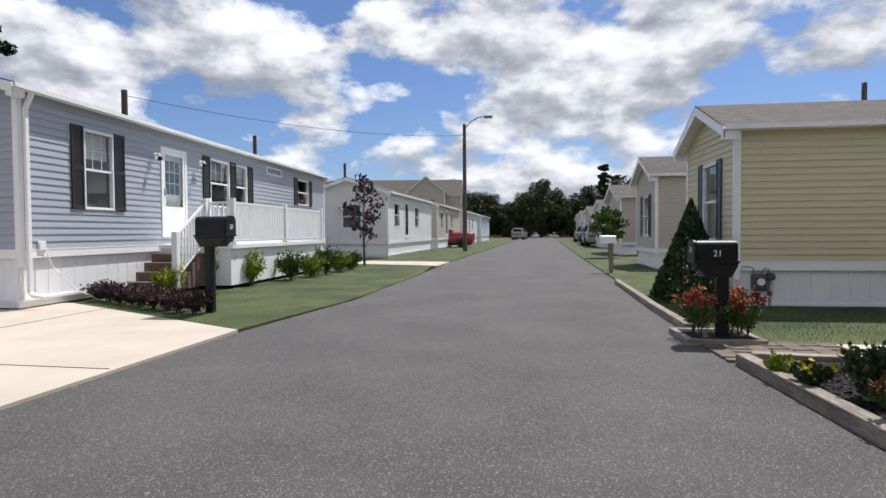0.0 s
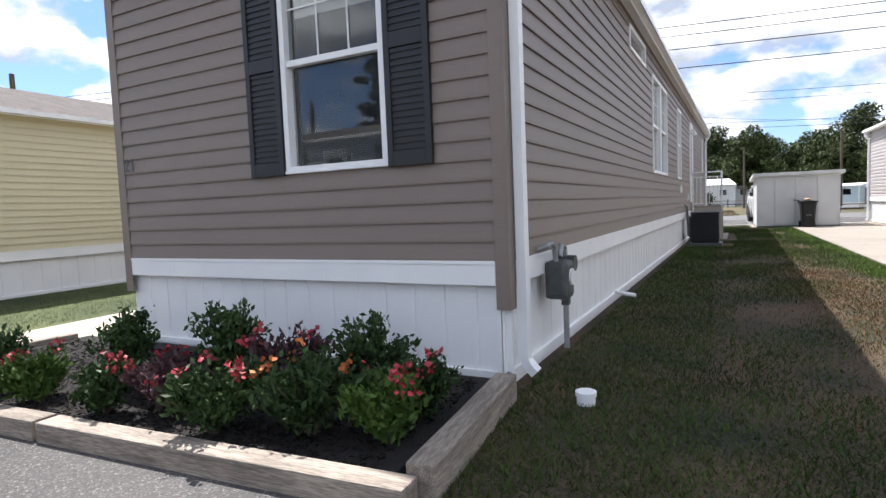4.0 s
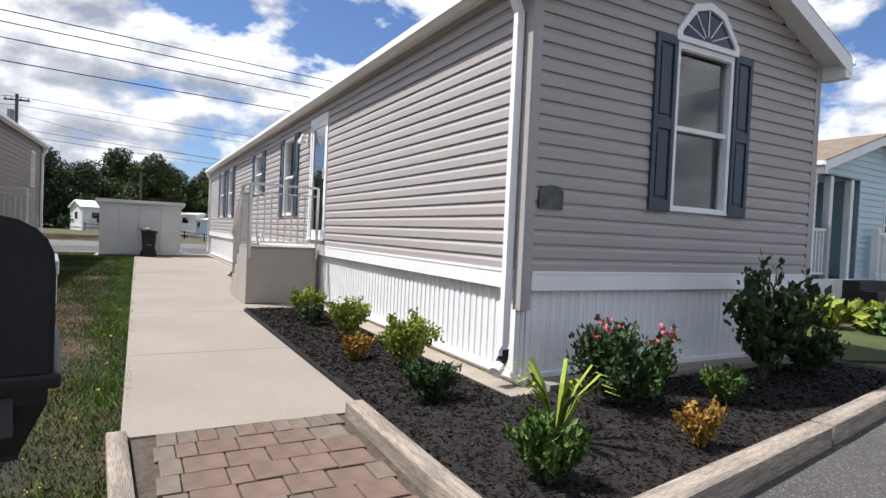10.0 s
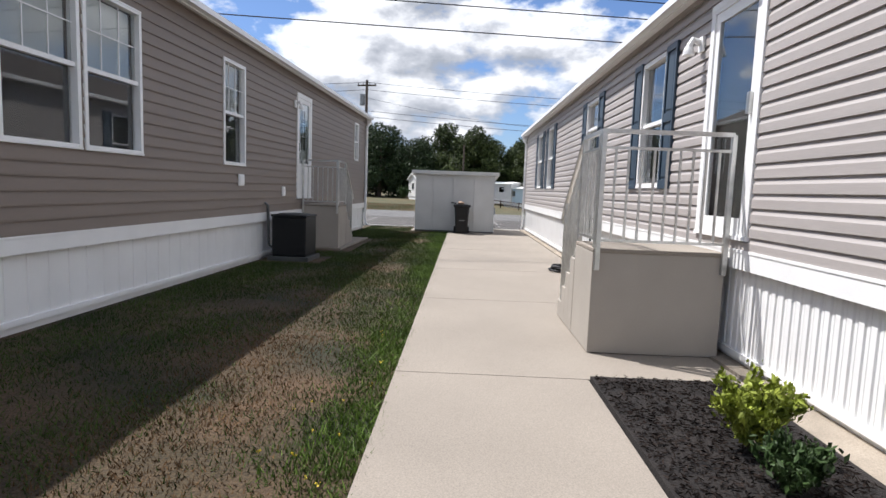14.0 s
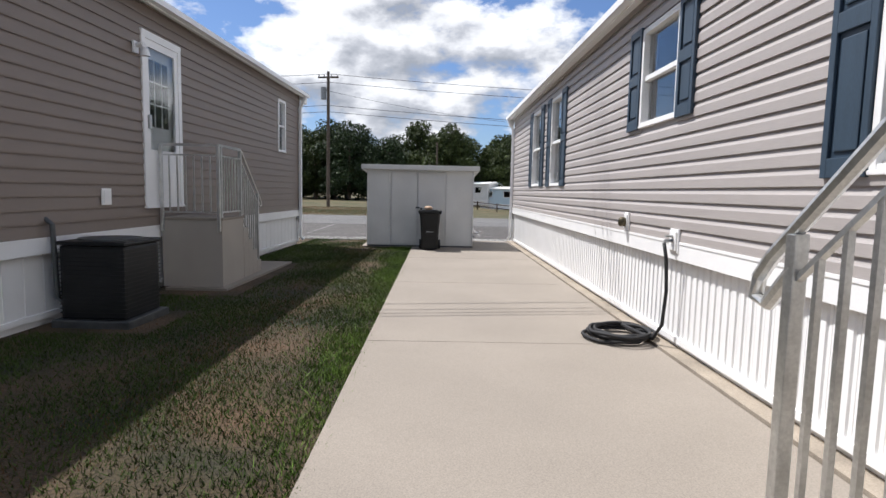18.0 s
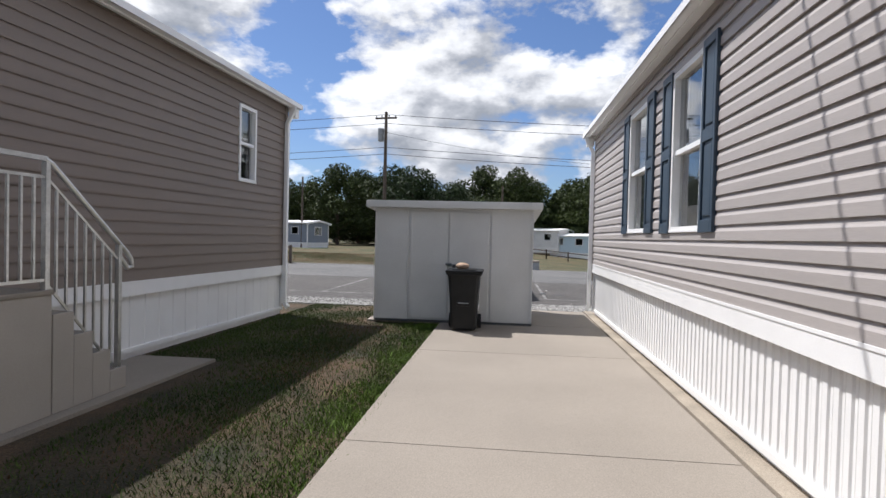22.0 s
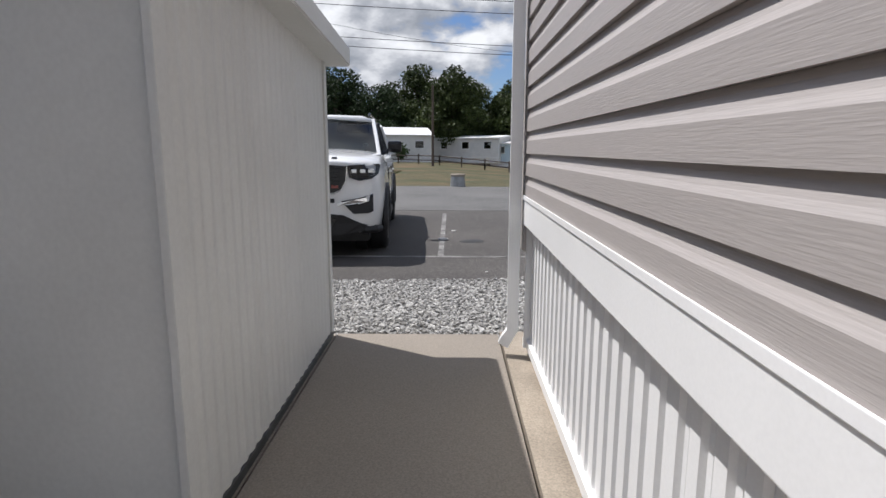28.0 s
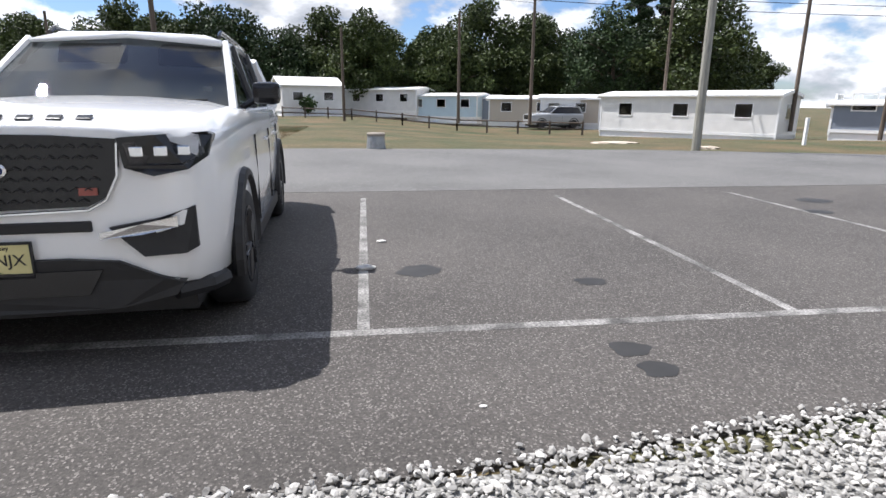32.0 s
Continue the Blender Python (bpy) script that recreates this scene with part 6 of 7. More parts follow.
# clipped cone and round tree at the cream home
rng = np.random.default_rng(77)
cone_t = thing("clipped_evergreen", "tall clipped cone-shaped evergreen on the lawn", "shrub", pose(3.98, 10.4, 0.0))
f = rng.uniform(0, 1, 5200) ** 0.6
a = rng.uniform(0, 2 * math.pi, 5200)
rad = 0.68 * f * rng.uniform(0.82, 1.06, 5200)
cl = new("foliage", leaf_mesh("foliage", np.stack([rad * np.cos(a), rad * np.sin(a), 0.05 + 1.8 * (1 - f)], 1), 0.05, LEAF_DARK, rng))
cl.parent = cone_t
tagged(cl, kind="stuff")
part("trunk", tube([(0, 0, -0.05), (0, 0, 1.6)], [0.05, 0.02], 7), BARK, cone_t)
tree("street_tree", "small round clipped tree beside the street", 5.2, 27.5, 2.2, 0.85, 121, LEAF, 0.11, 1500, 0.07, 0.42)
tree("young_tree", "slender young tree in the lawn", -4.9, 20.6, 3.3, 0.8, 122, LEAF_PLUM, 0.12, 420, 0.05, 0.3)
pear = thing("pear_tree", "large dense dark green egg-shaped street tree", "tree", pose(8.5, -27.3, 0))
rng = np.random.default_rng(123)
pp = lumpy(rng, 34000, 2.6, 2.6, 3.9, 34, 0.3)
pp[:, :2] *= np.clip(1.12 - 0.12 * (pp[:, 2:] + 2.5), 0.35, 1.1)
pc_ = new("crown", leaf_mesh("crown", pp + np.array([0, 0, 4.3]), 0.1, LEAF_DARK, rng))
pc_.parent = pear
tagged(pc_, kind="stuff")
bm = tube([(0, 0, -0.1), (0.03, 0, 1.2), (0, 0.05, 3.5), (0, 0, 6.5)], [0.17, 0.14, 0.1, 0.03], 8)
for i in range(12):
    a = 2.4 * i
    add_tube(bm, [(0, 0, 1.2 + 0.3 * i), (1.0 * math.cos(a), 1.0 * math.sin(a), 2.0 + 0.32 * i), (1.7 * math.cos(a), 1.7 * math.sin(a), 2.8 + 0.3 * i)], [0.06, 0.035, 0.012], 5)
part("trunk", bm, BARK, pear)

# ---- treelines ----
kinds = [tree("oak_tree", "tall broad-leaved tree of the distant wood", 0, 0, h, r, 130 + i, m, lf, 13000, 0.3, 0.12, group="trees of the distant wood") for i, (h, r, m, lf) in enumerate(((8.6, 4.6, LEAF_TREE, 0.2), (10.2, 5.0, LEAF_TREE, 0.2), (7.6, 4.4, LEAF_TREE, 0.2), (9.4, 5.2, LEAF_PINE, 0.2)))]
pine = tree("pine_tree", "tall dark pine of the distant wood", 0, 0, 16.5, 3.4, 140, LEAF_PINE, 0.2, 15000, 0.28, 0.05, cone=0.95, group="trees of the distant wood")
rng = np.random.default_rng(9)
spots = []
for i in range(24):
    spots.append((100 + rng.uniform(-5, 9), -62 + 6.0 * i + rng.uniform(-2, 2)))
for i in range(22):
    spots.append((112 + rng.uniform(-4, 6), -60 + 6.6 * i + rng.uniform(-2, 2)))
for i in range(30):
    spots.append((-40 + 3.3 * i + rng.uniform(-1, 1), 128 + rng.uniform(-6, 6)))
for i in range(26):
    spots.append((96 + rng.uniform(-4, 4), -48 + 4.0 * i + rng.uniform(-1.5, 1.5)))
for i in range(16):
    spots.append((-30 + 6.2 * i + rng.uniform(-2, 2), 150 + rng.uniform(-8, 8)))
for i in range(9):
    spots.append((16 + 3.4 * i + rng.uniform(-1, 1), 60 + 9 * i + rng.uniform(-3, 3)))
for i in range(11):
    spots.append((-20 + 7 * i + rng.uniform(-2, 2), -115 + rng.uniform(-6, 6)))
for x, y in ((11, -80), (18, -76), (5, -88), (24, -72), (-2, -92), (14, -92), (46, -46), (40, -52), (34, -58), (52, -60), (22, -75), (26, -66), (-24, 12), (-27, 20), (30, -90), (-14, -60), (78, -36), (84, -30)):
    spots.append((x, y))
for i, (x, y) in enumerate(spots):
    s = rng.uniform(0.85, 1.15)
    k = kinds[int(rng.integers(0, 4))]
    m = pose(x, y, -0.2, 0, 0, rng.uniform(0, 360)) @ Matrix.Diagonal((s, s, s * rng.uniform(0.9, 1.08), 1))
    if i < 4:
        kinds[i].matrix_basis = m
    else:
        c = copy_thing(k, pose(x, y, -0.2, 0, 0, rng.uniform(0, 360)))
        c.scale = (s, s, s * rng.uniform(0.9, 1.08))
pine.matrix_basis = pose(90, -35.2, 0)
for x, y, s in ((92, -39.2, 1.02), (-22, 21, 0.75), (11.8, 75, 0.62), (13.8, 78, 0.55), (24, 74, 0.8), (27, 80, 0.85)):
    c = copy_thing(pine, pose(x, y, 0, 0, 0, 40 * s))
    c.scale = (s, s, s)


# ---- poles and wires ----
def utility_pole(x, y, h, label, r=0.13, cross=0.0, can=False, mat=None, turn=0.0):
    th = thing("utility_pole", label, "utility pole", pose(x, y, 0, 0, 0, turn))
    part("shaft", tube([(0, 0, -0.3), (0, 0, h)], [r, r * 0.75], 10), mat or POLE_WOOD, th)
    if cross:
        part("crossarm", box(-cross / 2, cross / 2, -0.06, 0.06, h - 0.55, h - 0.42, 0.01), POLE_WOOD, th)
        for k in (-0.45, -0.15, 0.2, 0.45):
            part("insulator", tube([(k * cross, 0, h - 0.42), (k * cross, 0, h - 0.27)], 0.05, 8), GREY_METAL, th)
    if can:
        part("transformer", tube([(0.42, 0, h - 2.3), (0.42, 0, h - 1.3)], 0.24, 14), GREY_METAL, th, "grey transformer can")
        part("bracket", box(0.1, 0.3, -0.03, 0.03, h - 1.6, h - 1.5), DARK_METAL, th)
    return th


utility_pole(60.3, 5.8, 11.2, "tall wooden utility pole with a transformer", 0.16, 1.8, True, turn=80)
utility_pole(67.8, -16.9, 8.3, "wooden utility pole in the field", 0.13)
utility_pole(42.6, -14.6, 9.6, "pale grey wooden pole at the road's edge", 0.13, mat=material("grey_pole", (0.27, 0.26, 0.22), 0.9, var=0.2, scale=4, stretch=(4, 4, 0.5)))
utility_pole(57.5, -29.5, 10.5, "dark wooden utility pole beside the white home", 0.12)
utility_pole(49.5, -27.5, 6.4, "thin wooden pole beside the sheds", 0.09)
utility_pole(72, -3.5, 6.5, "distant wooden utility pole", 0.12)
utility_pole(70, -12, 7.5, "distant wooden utility pole", 0.12)
utility_pole(75, 18, 7.5, "distant wooden utility pole", 0.12)
utility_pole(64, -25, 9, "leaning distant wooden utility pole", 0.12)
utility_pole(14.5, -38, 8.2, "wooden utility pole with a crossarm down the street", 0.15, 2.0, False, turn=20)
utility_pole(-13.5, 19, 6.6, "dark wooden pole behind the blue home", 0.14)
utility_pole(-12.8, 28, 6.4, "dark wooden pole behind the homes", 0.13)
utility_pole(-12.3, 42, 6.6, "dark wooden pole behind the homes", 0.13)


def wire(a, b, sag, label, r=0.012):
    a, b = Vector(a), Vector(b)
    pts = [a.lerp(b, f) - Vector((0, 0, 4 * sag * f * (1 - f))) for f in (k / 24 for k in range(25))]
    ob = obj("overhead_wire", tube(pts, r, 5), RUBBER)
    return tagged(ob, label, "wire", "overhead wires")


utility_pole(15.5, 26.1, 7.5, "wooden pole behind the homes", 0.13)
utility_pole(22.6, -28.1, 7.3, "wooden pole behind the gray home", 0.13)
for z, x, s in ((6.05, 19.25, 0.2), (5.85, 19.3, 0.25), (5.4, 19.35, 0.15), (4.95, 19.5, 0.2)):
    wire((x - 3.85, 26.1, z + 0.25), (x + 3.2, -28.1, z - 0.1), s, "black overhead cable crossing the lane", 0.013)
for dz, dx in ((11.0, 0), (10.4, 0.5), (8.4, 0), (7.9, 0.2)):
    wire((60.3 + dx, 5.8, dz), (58 + dx, -60, dz - 1.0), 1.0, "overhead wire along the far road", 0.02)
    wire((60.3 + dx, 5.8, dz), (62 + dx, 70, dz - 0.5), 1.0, "overhead wire along the far road", 0.02)
wire((67.8, -16.9, 8.0), (57.5, -29.5, 10.2), 0.6, "overhead service wire over the field")
wire((67.8, -16.9, 7.9), (60.3, 5.8, 9.6), 0.5, "overhead service wire over the field")
wire((-2.5, 35.9, 7.45), (-13.5, 19, 6.4), 0.5, "overhead service wire to the street lamp")

lamp = thing("street_lamp", "wooden street lamp pole with a curved arm", "street lamp", pose(-2.5, 35.9, 0.25))
part("pole", tube([(0, 0, -0.2), (0, 0, 7.9)], [0.15, 0.1], 10), POLE_WOOD, lamp)
part("arm", tube([(0, 0, 7.55), (0.4, 0, 8.05), (0.9, 0, 8.3), (1.4, 0, 8.35)], 0.035, 8), GREY_METAL, lamp)
part("lamp_head", box(1.25, 1.8, -0.13, 0.13, 8.24, 8.4, 0.05), GREY_METAL, lamp, "grey cobra-head lamp")


# ---- vehicles ----
def paint(name, base, rough=0.25):
    m = material(name, base, rough, var=0.02, scale=1.0)
    p = m.node_tree.nodes["Principled BSDF"]
    p.inputs["Coat Weight"].default_value, p.inputs["Coat Roughness"].default_value = 0.8, 0.05
    return m


CAR_GLASS = glass_material("tinted_glass", (0.06, 0.075, 0.085))
LENS = glass_material("lamp_lens", (0.9, 0.92, 0.95), 0.05)
CHROME = material("chrome", (0.75, 0.76, 0.77), 0.12, metal=1.0, var=0.04)
TRIM = material("black_trim", (0.013, 0.013, 0.014), 0.55, var=0.2, scale=20)
GLOSS_BLACK = material("gloss_black", (0.008, 0.008, 0.009), 0.18, var=0.1)
RIM_DARK = material("dark_alloy", (0.05, 0.05, 0.052), 0.35, metal=0.7, var=0.1)
RIM_SILVER = material("silver_alloy", (0.5, 0.5, 0.5), 0.3, metal=0.8, var=0.1)


def sections(bm, stations, close=True):
    """A symmetrical skin through cross-sections (x, [(y, z), ...] from the keel to the crown)."""
    rings = []
    for x, half in stations:
        left = [bm.verts.new((x, y, z)) for y, z in half]
        right = [bm.verts.new((x, -y, z)) if y > 1e-6 else left[i] for i, (y, z) in enumerate(half)]
        rings.append(left + [v for v in right[::-1] if v not in left])
    n = len(rings[0])
    for a, b in zip(rings, rings[1:]):
        for k in range(n):
            bm.faces.new((a[k], a[(k + 1) % n], b[(k + 1) % n], b[k]))
    bm.faces.new(rings[0]), bm.faces.new(rings[-1])
    bmesh.ops.recalc_face_normals(bm, faces=bm.faces)
    return bm


def carve_arches(body, centres, r, half):
    """Cuts the wheel housings out of a body."""
    made = []
    for x, z in centres:
        for s in (1, -1):
            c = obj("housing", tube([(x, s * (half - 0.28), z), (x, s * (half + 0.4), z)], r, 28), TRIM)
            mod = body.modifiers.new("housing", "BOOLEAN")
            mod.operation, mod.object, mod.solver = "DIFFERENCE", c, "EXACT"
            made.append(c)
    bpy.context.view_layer.update()
    me = bpy.data.meshes.new_from_object(body.evaluated_get(bpy.context.evaluated_depsgraph_get()))
    body.modifiers.clear()
    body.data = me
    for c in made:
        bpy.data.objects.remove(c)


def wheel(th, x, y, r, s, rim_mat, w=0.25):
    bm = bmesh.new()
    prof = [(r * 0.66, -w / 2 + 0.01), (r * 0.9, -w / 2), (r * 0.985, -w / 2 + 0.03), (r, -w / 2 + 0.07), (r, w / 2 - 0.07), (r * 0.985, w / 2 - 0.03), (r * 0.9, w / 2), (r * 0.66, w / 2 - 0.01)]
    add_lathe(bm, prof, 36)
    bm.transform(Matrix.Translation((x, y, r)) @ Matrix.Rotation(radians(-90 * s), 4, "X"))
    wh = part("wheel", bm, RUBBER, th, "black rubber tyre", True)
    bm = bmesh.new()
    add_lathe(bm, [(r * 0.67, w / 2 - 0.05), (r * 0.67, w / 2 - 0.004), (r * 0.62, w / 2 - 0.004), (r * 0.6, w / 2 - 0.06), (r * 0.1, w / 2 - 0.07)], 30)
    for k in range(5):
        for d in (-0.13, 0.13):
            a = 2 * math.pi * k / 5 + d
            c, q = math.cos(a), math.sin(a)
            add_tube(bm, [(0.08 * r * c, 0.08 * r * q, w / 2 - 0.025), (r * 0.63 * c, r * 0.63 * q, w / 2 - 0.02)], [0.035, 0.028], 5)
    add_lathe(bm, [(r * 0.17, w / 2 - 0.05), (r * 0.15, w / 2 - 0.008)], 14)
    bm.transform(Matrix.Translation((x, y, r)) @ Matrix.Rotation(radians(-90 * s), 4, "X"))
    part("rim", bm, rim_mat, wh, "spoked alloy rim")


def suv(label, m, colour, detail=True, category="car", rim=None):
    """A large SUV: x ahead from the front axle, y to its left."""
    th = thing("suv", label, category, m)
    wb = 3.02
    def half(w, zb, zs, zc, tuck=0.07):
        return [(0, zb), (w - 0.14, zb), (w - 0.035, zb + 0.09), (w - 0.005, 0.62), (w, 0.78), (w - 0.015, zs - 0.12), (w - tuck, zs), (w * 0.72, zs + (zc - zs) * 0.62), (w * 0.35, zs + (zc - zs) * 0.93), (0, zc)]
    st = [(0.93, half(0.70, 0.36, 1.13, 1.165, 0.03)), (0.90, half(0.82, 0.37, 1.15, 1.195, 0.03)), (0.82, half(0.905, 0.33, 1.17, 1.225, 0.04)), (0.66, half(0.965, 0.30, 1.185, 1.25, 0.05)), (0.35, half(0.99, 0.28, 1.205, 1.28)), (-0.1, half(1.0, 0.27, 1.225, 1.31)), (-0.55, half(1.0, 0.27, 1.235, 1.325)), (-0.95, half(1.0, 0.27, 1.235, 1.29)), (-1.9, half(1.0, 0.27, 1.235, 1.26)), (-wb, half(1.0, 0.28, 1.24, 1.26)), (-wb - 0.6, half(0.985, 0.3, 1.245, 1.26)), (-wb - 0.95, half(0.93, 0.34, 1.235, 1.25)), (-wb - 1.06, half(0.84, 0.42, 1.2, 1.22))]
    body = part("body", sections(bmesh.new(), st), colour, th, smooth=True)
    carve_arches(body, ((0, 0.40), (-wb, 0.40)), 0.445, 1.0)
    body.data.materials.clear()
    body.data.materials.append(colour)
    mod = body.modifiers.new("edge", "WEIGHTED_NORMAL")
    mod.keep_sharp = True
    # greenhouse: glass all round under a painted roof
    gst = [(-0.72, [(0, 1.210), (0.86, 1.190), (0.855, 1.220), (0, 1.250)]), (-1.08, [(0, 1.190), (0.89, 1.190), (0.80, 1.490), (0, 1.520)]), (-1.5, [(0, 1.190), (0.90, 1.190), (0.725, 1.760), (0, 1.805)]), (-2.4, [(0, 1.190), (0.90, 1.190), (0.71, 1.790), (0, 1.825)]), (-3.4, [(0, 1.190), (0.89, 1.210), (0.70, 1.760), (0, 1.790)]), (-3.72, [(0, 1.190), (0.87, 1.210), (0.69, 1.710), (0, 1.750)]), (-3.98, [(0, 1.190), (0.83, 1.210), (0.80, 1.250), (0, 1.260)])]
    part("glasshouse", sections(bmesh.new(), gst), CAR_GLASS if detail else GLOSS_BLACK, th, "dark tinted windows")
    rst = [(-1.42, [(0, 1.780), (0.70, 1.730), (0.715, 1.755), (0.5, 1.805), (0, 1.820)]), (-1.65, [(0, 1.790), (0.715, 1.750), (0.73, 1.785), (0.55, 1.840), (0, 1.855)]), (-2.4, [(0, 1.800), (0.72, 1.760), (0.735, 1.800), (0.55, 1.855), (0, 1.870)]), (-3.4, [(0, 1.780), (0.71, 1.740), (0.725, 1.775), (0.55, 1.825), (0, 1.840)]), (-3.9, [(0, 1.750), (0.68, 1.710), (0.69, 1.730), (0.5, 1.775), (0, 1.790)])]
    part("roof", sections(bmesh.new(), rst), colour, th, smooth=True)
    for s in (1, -1):
        part("a_pillar", tube([(-0.70, s * 0.87, 1.19), (-1.1, s * 0.805, 1.5), (-1.5, s * 0.735, 1.765)], [0.035, 0.03, 0.03], 6), colour, th)
        part("rear_pillar", tube([(-3.9, s * 0.86, 1.21), (-3.75, s * 0.78, 1.49), (-3.6, s * 0.71, 1.75)], [0.1, 0.08, 0.06], 6), colour, th)
        for x in (-1.95, -2.95):
            part("door_pillar", tube([(x + 0.08, s * 0.905, 1.19), (x, s * 0.725, 1.78)], 0.03, 5), GLOSS_BLACK, th)
        part("roof_rail", tube([(-1.7, s * 0.66, 1.835), (-1.8, s * 0.66, 1.88), (-3.3, s * 0.66, 1.86), (-3.42, s * 0.66, 1.82)], 0.018, 6), GLOSS_BLACK, th)
        mi = part("mirror", box(-1.05, -0.9, *sorted((s * 0.98, s * 1.19)), 1.27, 1.44, 0.05), GLOSS_BLACK, th, "black door mirror")
        part("mirror_arm", tube([(-0.98, s * 0.88, 1.24), (-0.98, s * 1.02, 1.32)], 0.025, 6), GLOSS_BLACK, mi)
        for x in (0.0, -wb):
            bm = bmesh.new()
            arc = [(x + 0.452 * math.cos(a), s * 0.992, 0.40 + 0.452 * math.sin(a)) for a in (radians(d) for d in range(-12, 193, 12))]
            add_tube(bm, arc, 0.04, 6)
            part("arch_trim", bm, TRIM, th)
            part("wheel_well", tube([(x, s * 0.60, 0.40), (x, s * 0.74, 0.40)], 0.44, 24), TRIM, th)
            wheel(th, x, s * 0.885, 0.38, s, rim or RIM_DARK)
        part("sill", box(-wb + 0.46, -0.46, *sorted((s * 0.90, s * 0.992)), 0.24, 0.36, 0.02), TRIM, th)
        for x in (-1.62, -2.62):
            part("door_handle", box(x - 0.1, x + 0.1, *sorted((s * 0.99, s * 1.02)), 0.96, 0.99, 0.01), colour, th)
        for x in (-0.78, -1.9, -2.85):
            part("door_gap", box(x - 0.004, x + 0.004, *sorted((s * 0.985, s * 1.0012)), 0.4, 1.05), TRIM, th)
    part("underbody", box(-wb - 0.8, 0.7, -0.8, 0.8, 0.2, 0.36), TRIM, th)
    part("dash", box(-1.15, -0.85, -0.8, 0.8, 1.0, 1.22, 0.03), TRIM, th)
    for y in (0.38, -0.38):
        part("seat", box(-2.05, -1.9, y - 0.25, y + 0.25, 0.9, 1.5, 0.05), TRIM, th)
    part("tail", box(-wb - 1.07, -wb - 1.0, -0.8, 0.8, 0.8, 0.95, 0.02), material("red_lens", (0.3, 0.01, 0.01), 0.2), th)
    if not detail:
        part("grille", box(0.86, 0.94, -0.55, 0.55, 0.75, 1.1, 0.02), GLOSS_BLACK, th)
        for s in (1, -1):
            part("headlight", box(0.74, 0.86, *sorted((s * 0.58, s * 0.9)), 0.98, 1.12, 0.02), LENS, th)
        return th
    # nose details, low to high
    def z_of(z):
        return float(np.interp(z, [0.22, 0.475, 0.635, 0.935], [0.31, 0.565, 0.80, 1.145]))

    def face(pts, x_of, thick=0.02):
        bm = bmesh.new()
        a = [bm.verts.new((x_of(y) + thick, y, z_of(z))) for y, z in pts]
        b = [bm.verts.new((x_of(y) - 0.06, y, z_of(z))) for y, z in pts]
        bm.faces.new(a), bm.faces.new(b)
        n = len(pts)
        for i in range(n):
            bm.faces.new((a[i], a[(i + 1) % n], b[(i + 1) % n], b[i]))
        bmesh.ops.recalc_face_normals(bm, faces=bm.faces)
        return bm
    def nose(y):
        return float(np.interp(abs(y), [0, 0.66, 0.69, 0.81, 0.895, 0.95, 0.975, 0.985], [0.932, 0.932, 0.928, 0.902, 0.822, 0.665, 0.42, 0.36]))

    grille = part("grille", face([(-0.57, 0.915), (-0.3, 0.93), (0, 0.935), (0.3, 0.93), (0.57, 0.915), (0.57, 0.80), (0.5, 0.68), (0.42, 0.645), (0, 0.635), (-0.42, 0.645), (-0.5, 0.68), (-0.57, 0.80)], nose, 0.012), GLOSS_BLACK, th, "glossy black mesh grille")
    for r_ in range(6):
        for c in range(-9, 10):
            z, y = 0.672 + 0.043 * r_, 0.058 * c + 0.029 * (r_ % 2)
            if abs(y) < 0.43 + 0.11 * (z - 0.66) / 0.25:
                part("mesh_cell", tube([(nose(y) + 0.014, y - 0.022, z_of(z) - 0.006), (nose(y) + 0.024, y, z_of(z) + 0.008), (nose(y) + 0.014, y + 0.022, z_of(z) - 0.006)], 0.005, 4), TRIM, grille)
    part("grille_surround", tube([(nose(y) + 0.014, y, z_of(z)) for y, z in ((-0.575, 0.9), (-0.56, 0.77), (-0.5, 0.67), (-0.42, 0.632), (0, 0.622), (0.42, 0.632), (0.5, 0.67), (0.56, 0.77), (0.575, 0.9))], 0.008, 6), CHROME, grille, "thin chrome grille edge")
    bm = bmesh.new()
    add_lathe(bm, [(1.0, 0.0), (1.0, 0.6), (0.9, 1.0)], 28)
    bm.transform(Matrix.Translation((0.945, 0, 0.985)) @ Matrix.Rotation(radians(90), 4, "Y") @ Matrix.Diagonal((0.052, 0.115, 0.012, 1)))
    bd = part("badge", bm, CHROME, th, "oval chrome and blue badge")
    bm = bmesh.new()
    add_lathe(bm, [(1.0, 0.0), (0.97, 1.0)], 28)
    bm.transform(Matrix.Translation((0.9575, 0, 0.985)) @ Matrix.Rotation(radians(90), 4, "Y") @ Matrix.Diagonal((0.042, 0.102, 0.002, 1)))
    part("badge_field", bm, material("badge_blue", (0.01, 0.025, 0.10), 0.25), bd)
    part("trim_badge", box(nose(0.42) + 0.014, nose(0.42) + 0.02, 0.39, 0.47, 0.865, 0.9), material("red_badge", (0.3, 0.08, 0.06), 0.4), th)
    for i in range(8):
        y = -0.42 + 0.12 * i
        bm = box(-0.022, 0.022, -0.032, 0.032, 0, 0.012, 0.003)
        bm.transform(pose(0.865 - 0.03 * (y / 0.42) ** 2, y, 1.206 + 0.004 * (1 - abs(y)), 0, 22, 0))
        part("hood_letter", bm, GLOSS_BLACK, th)
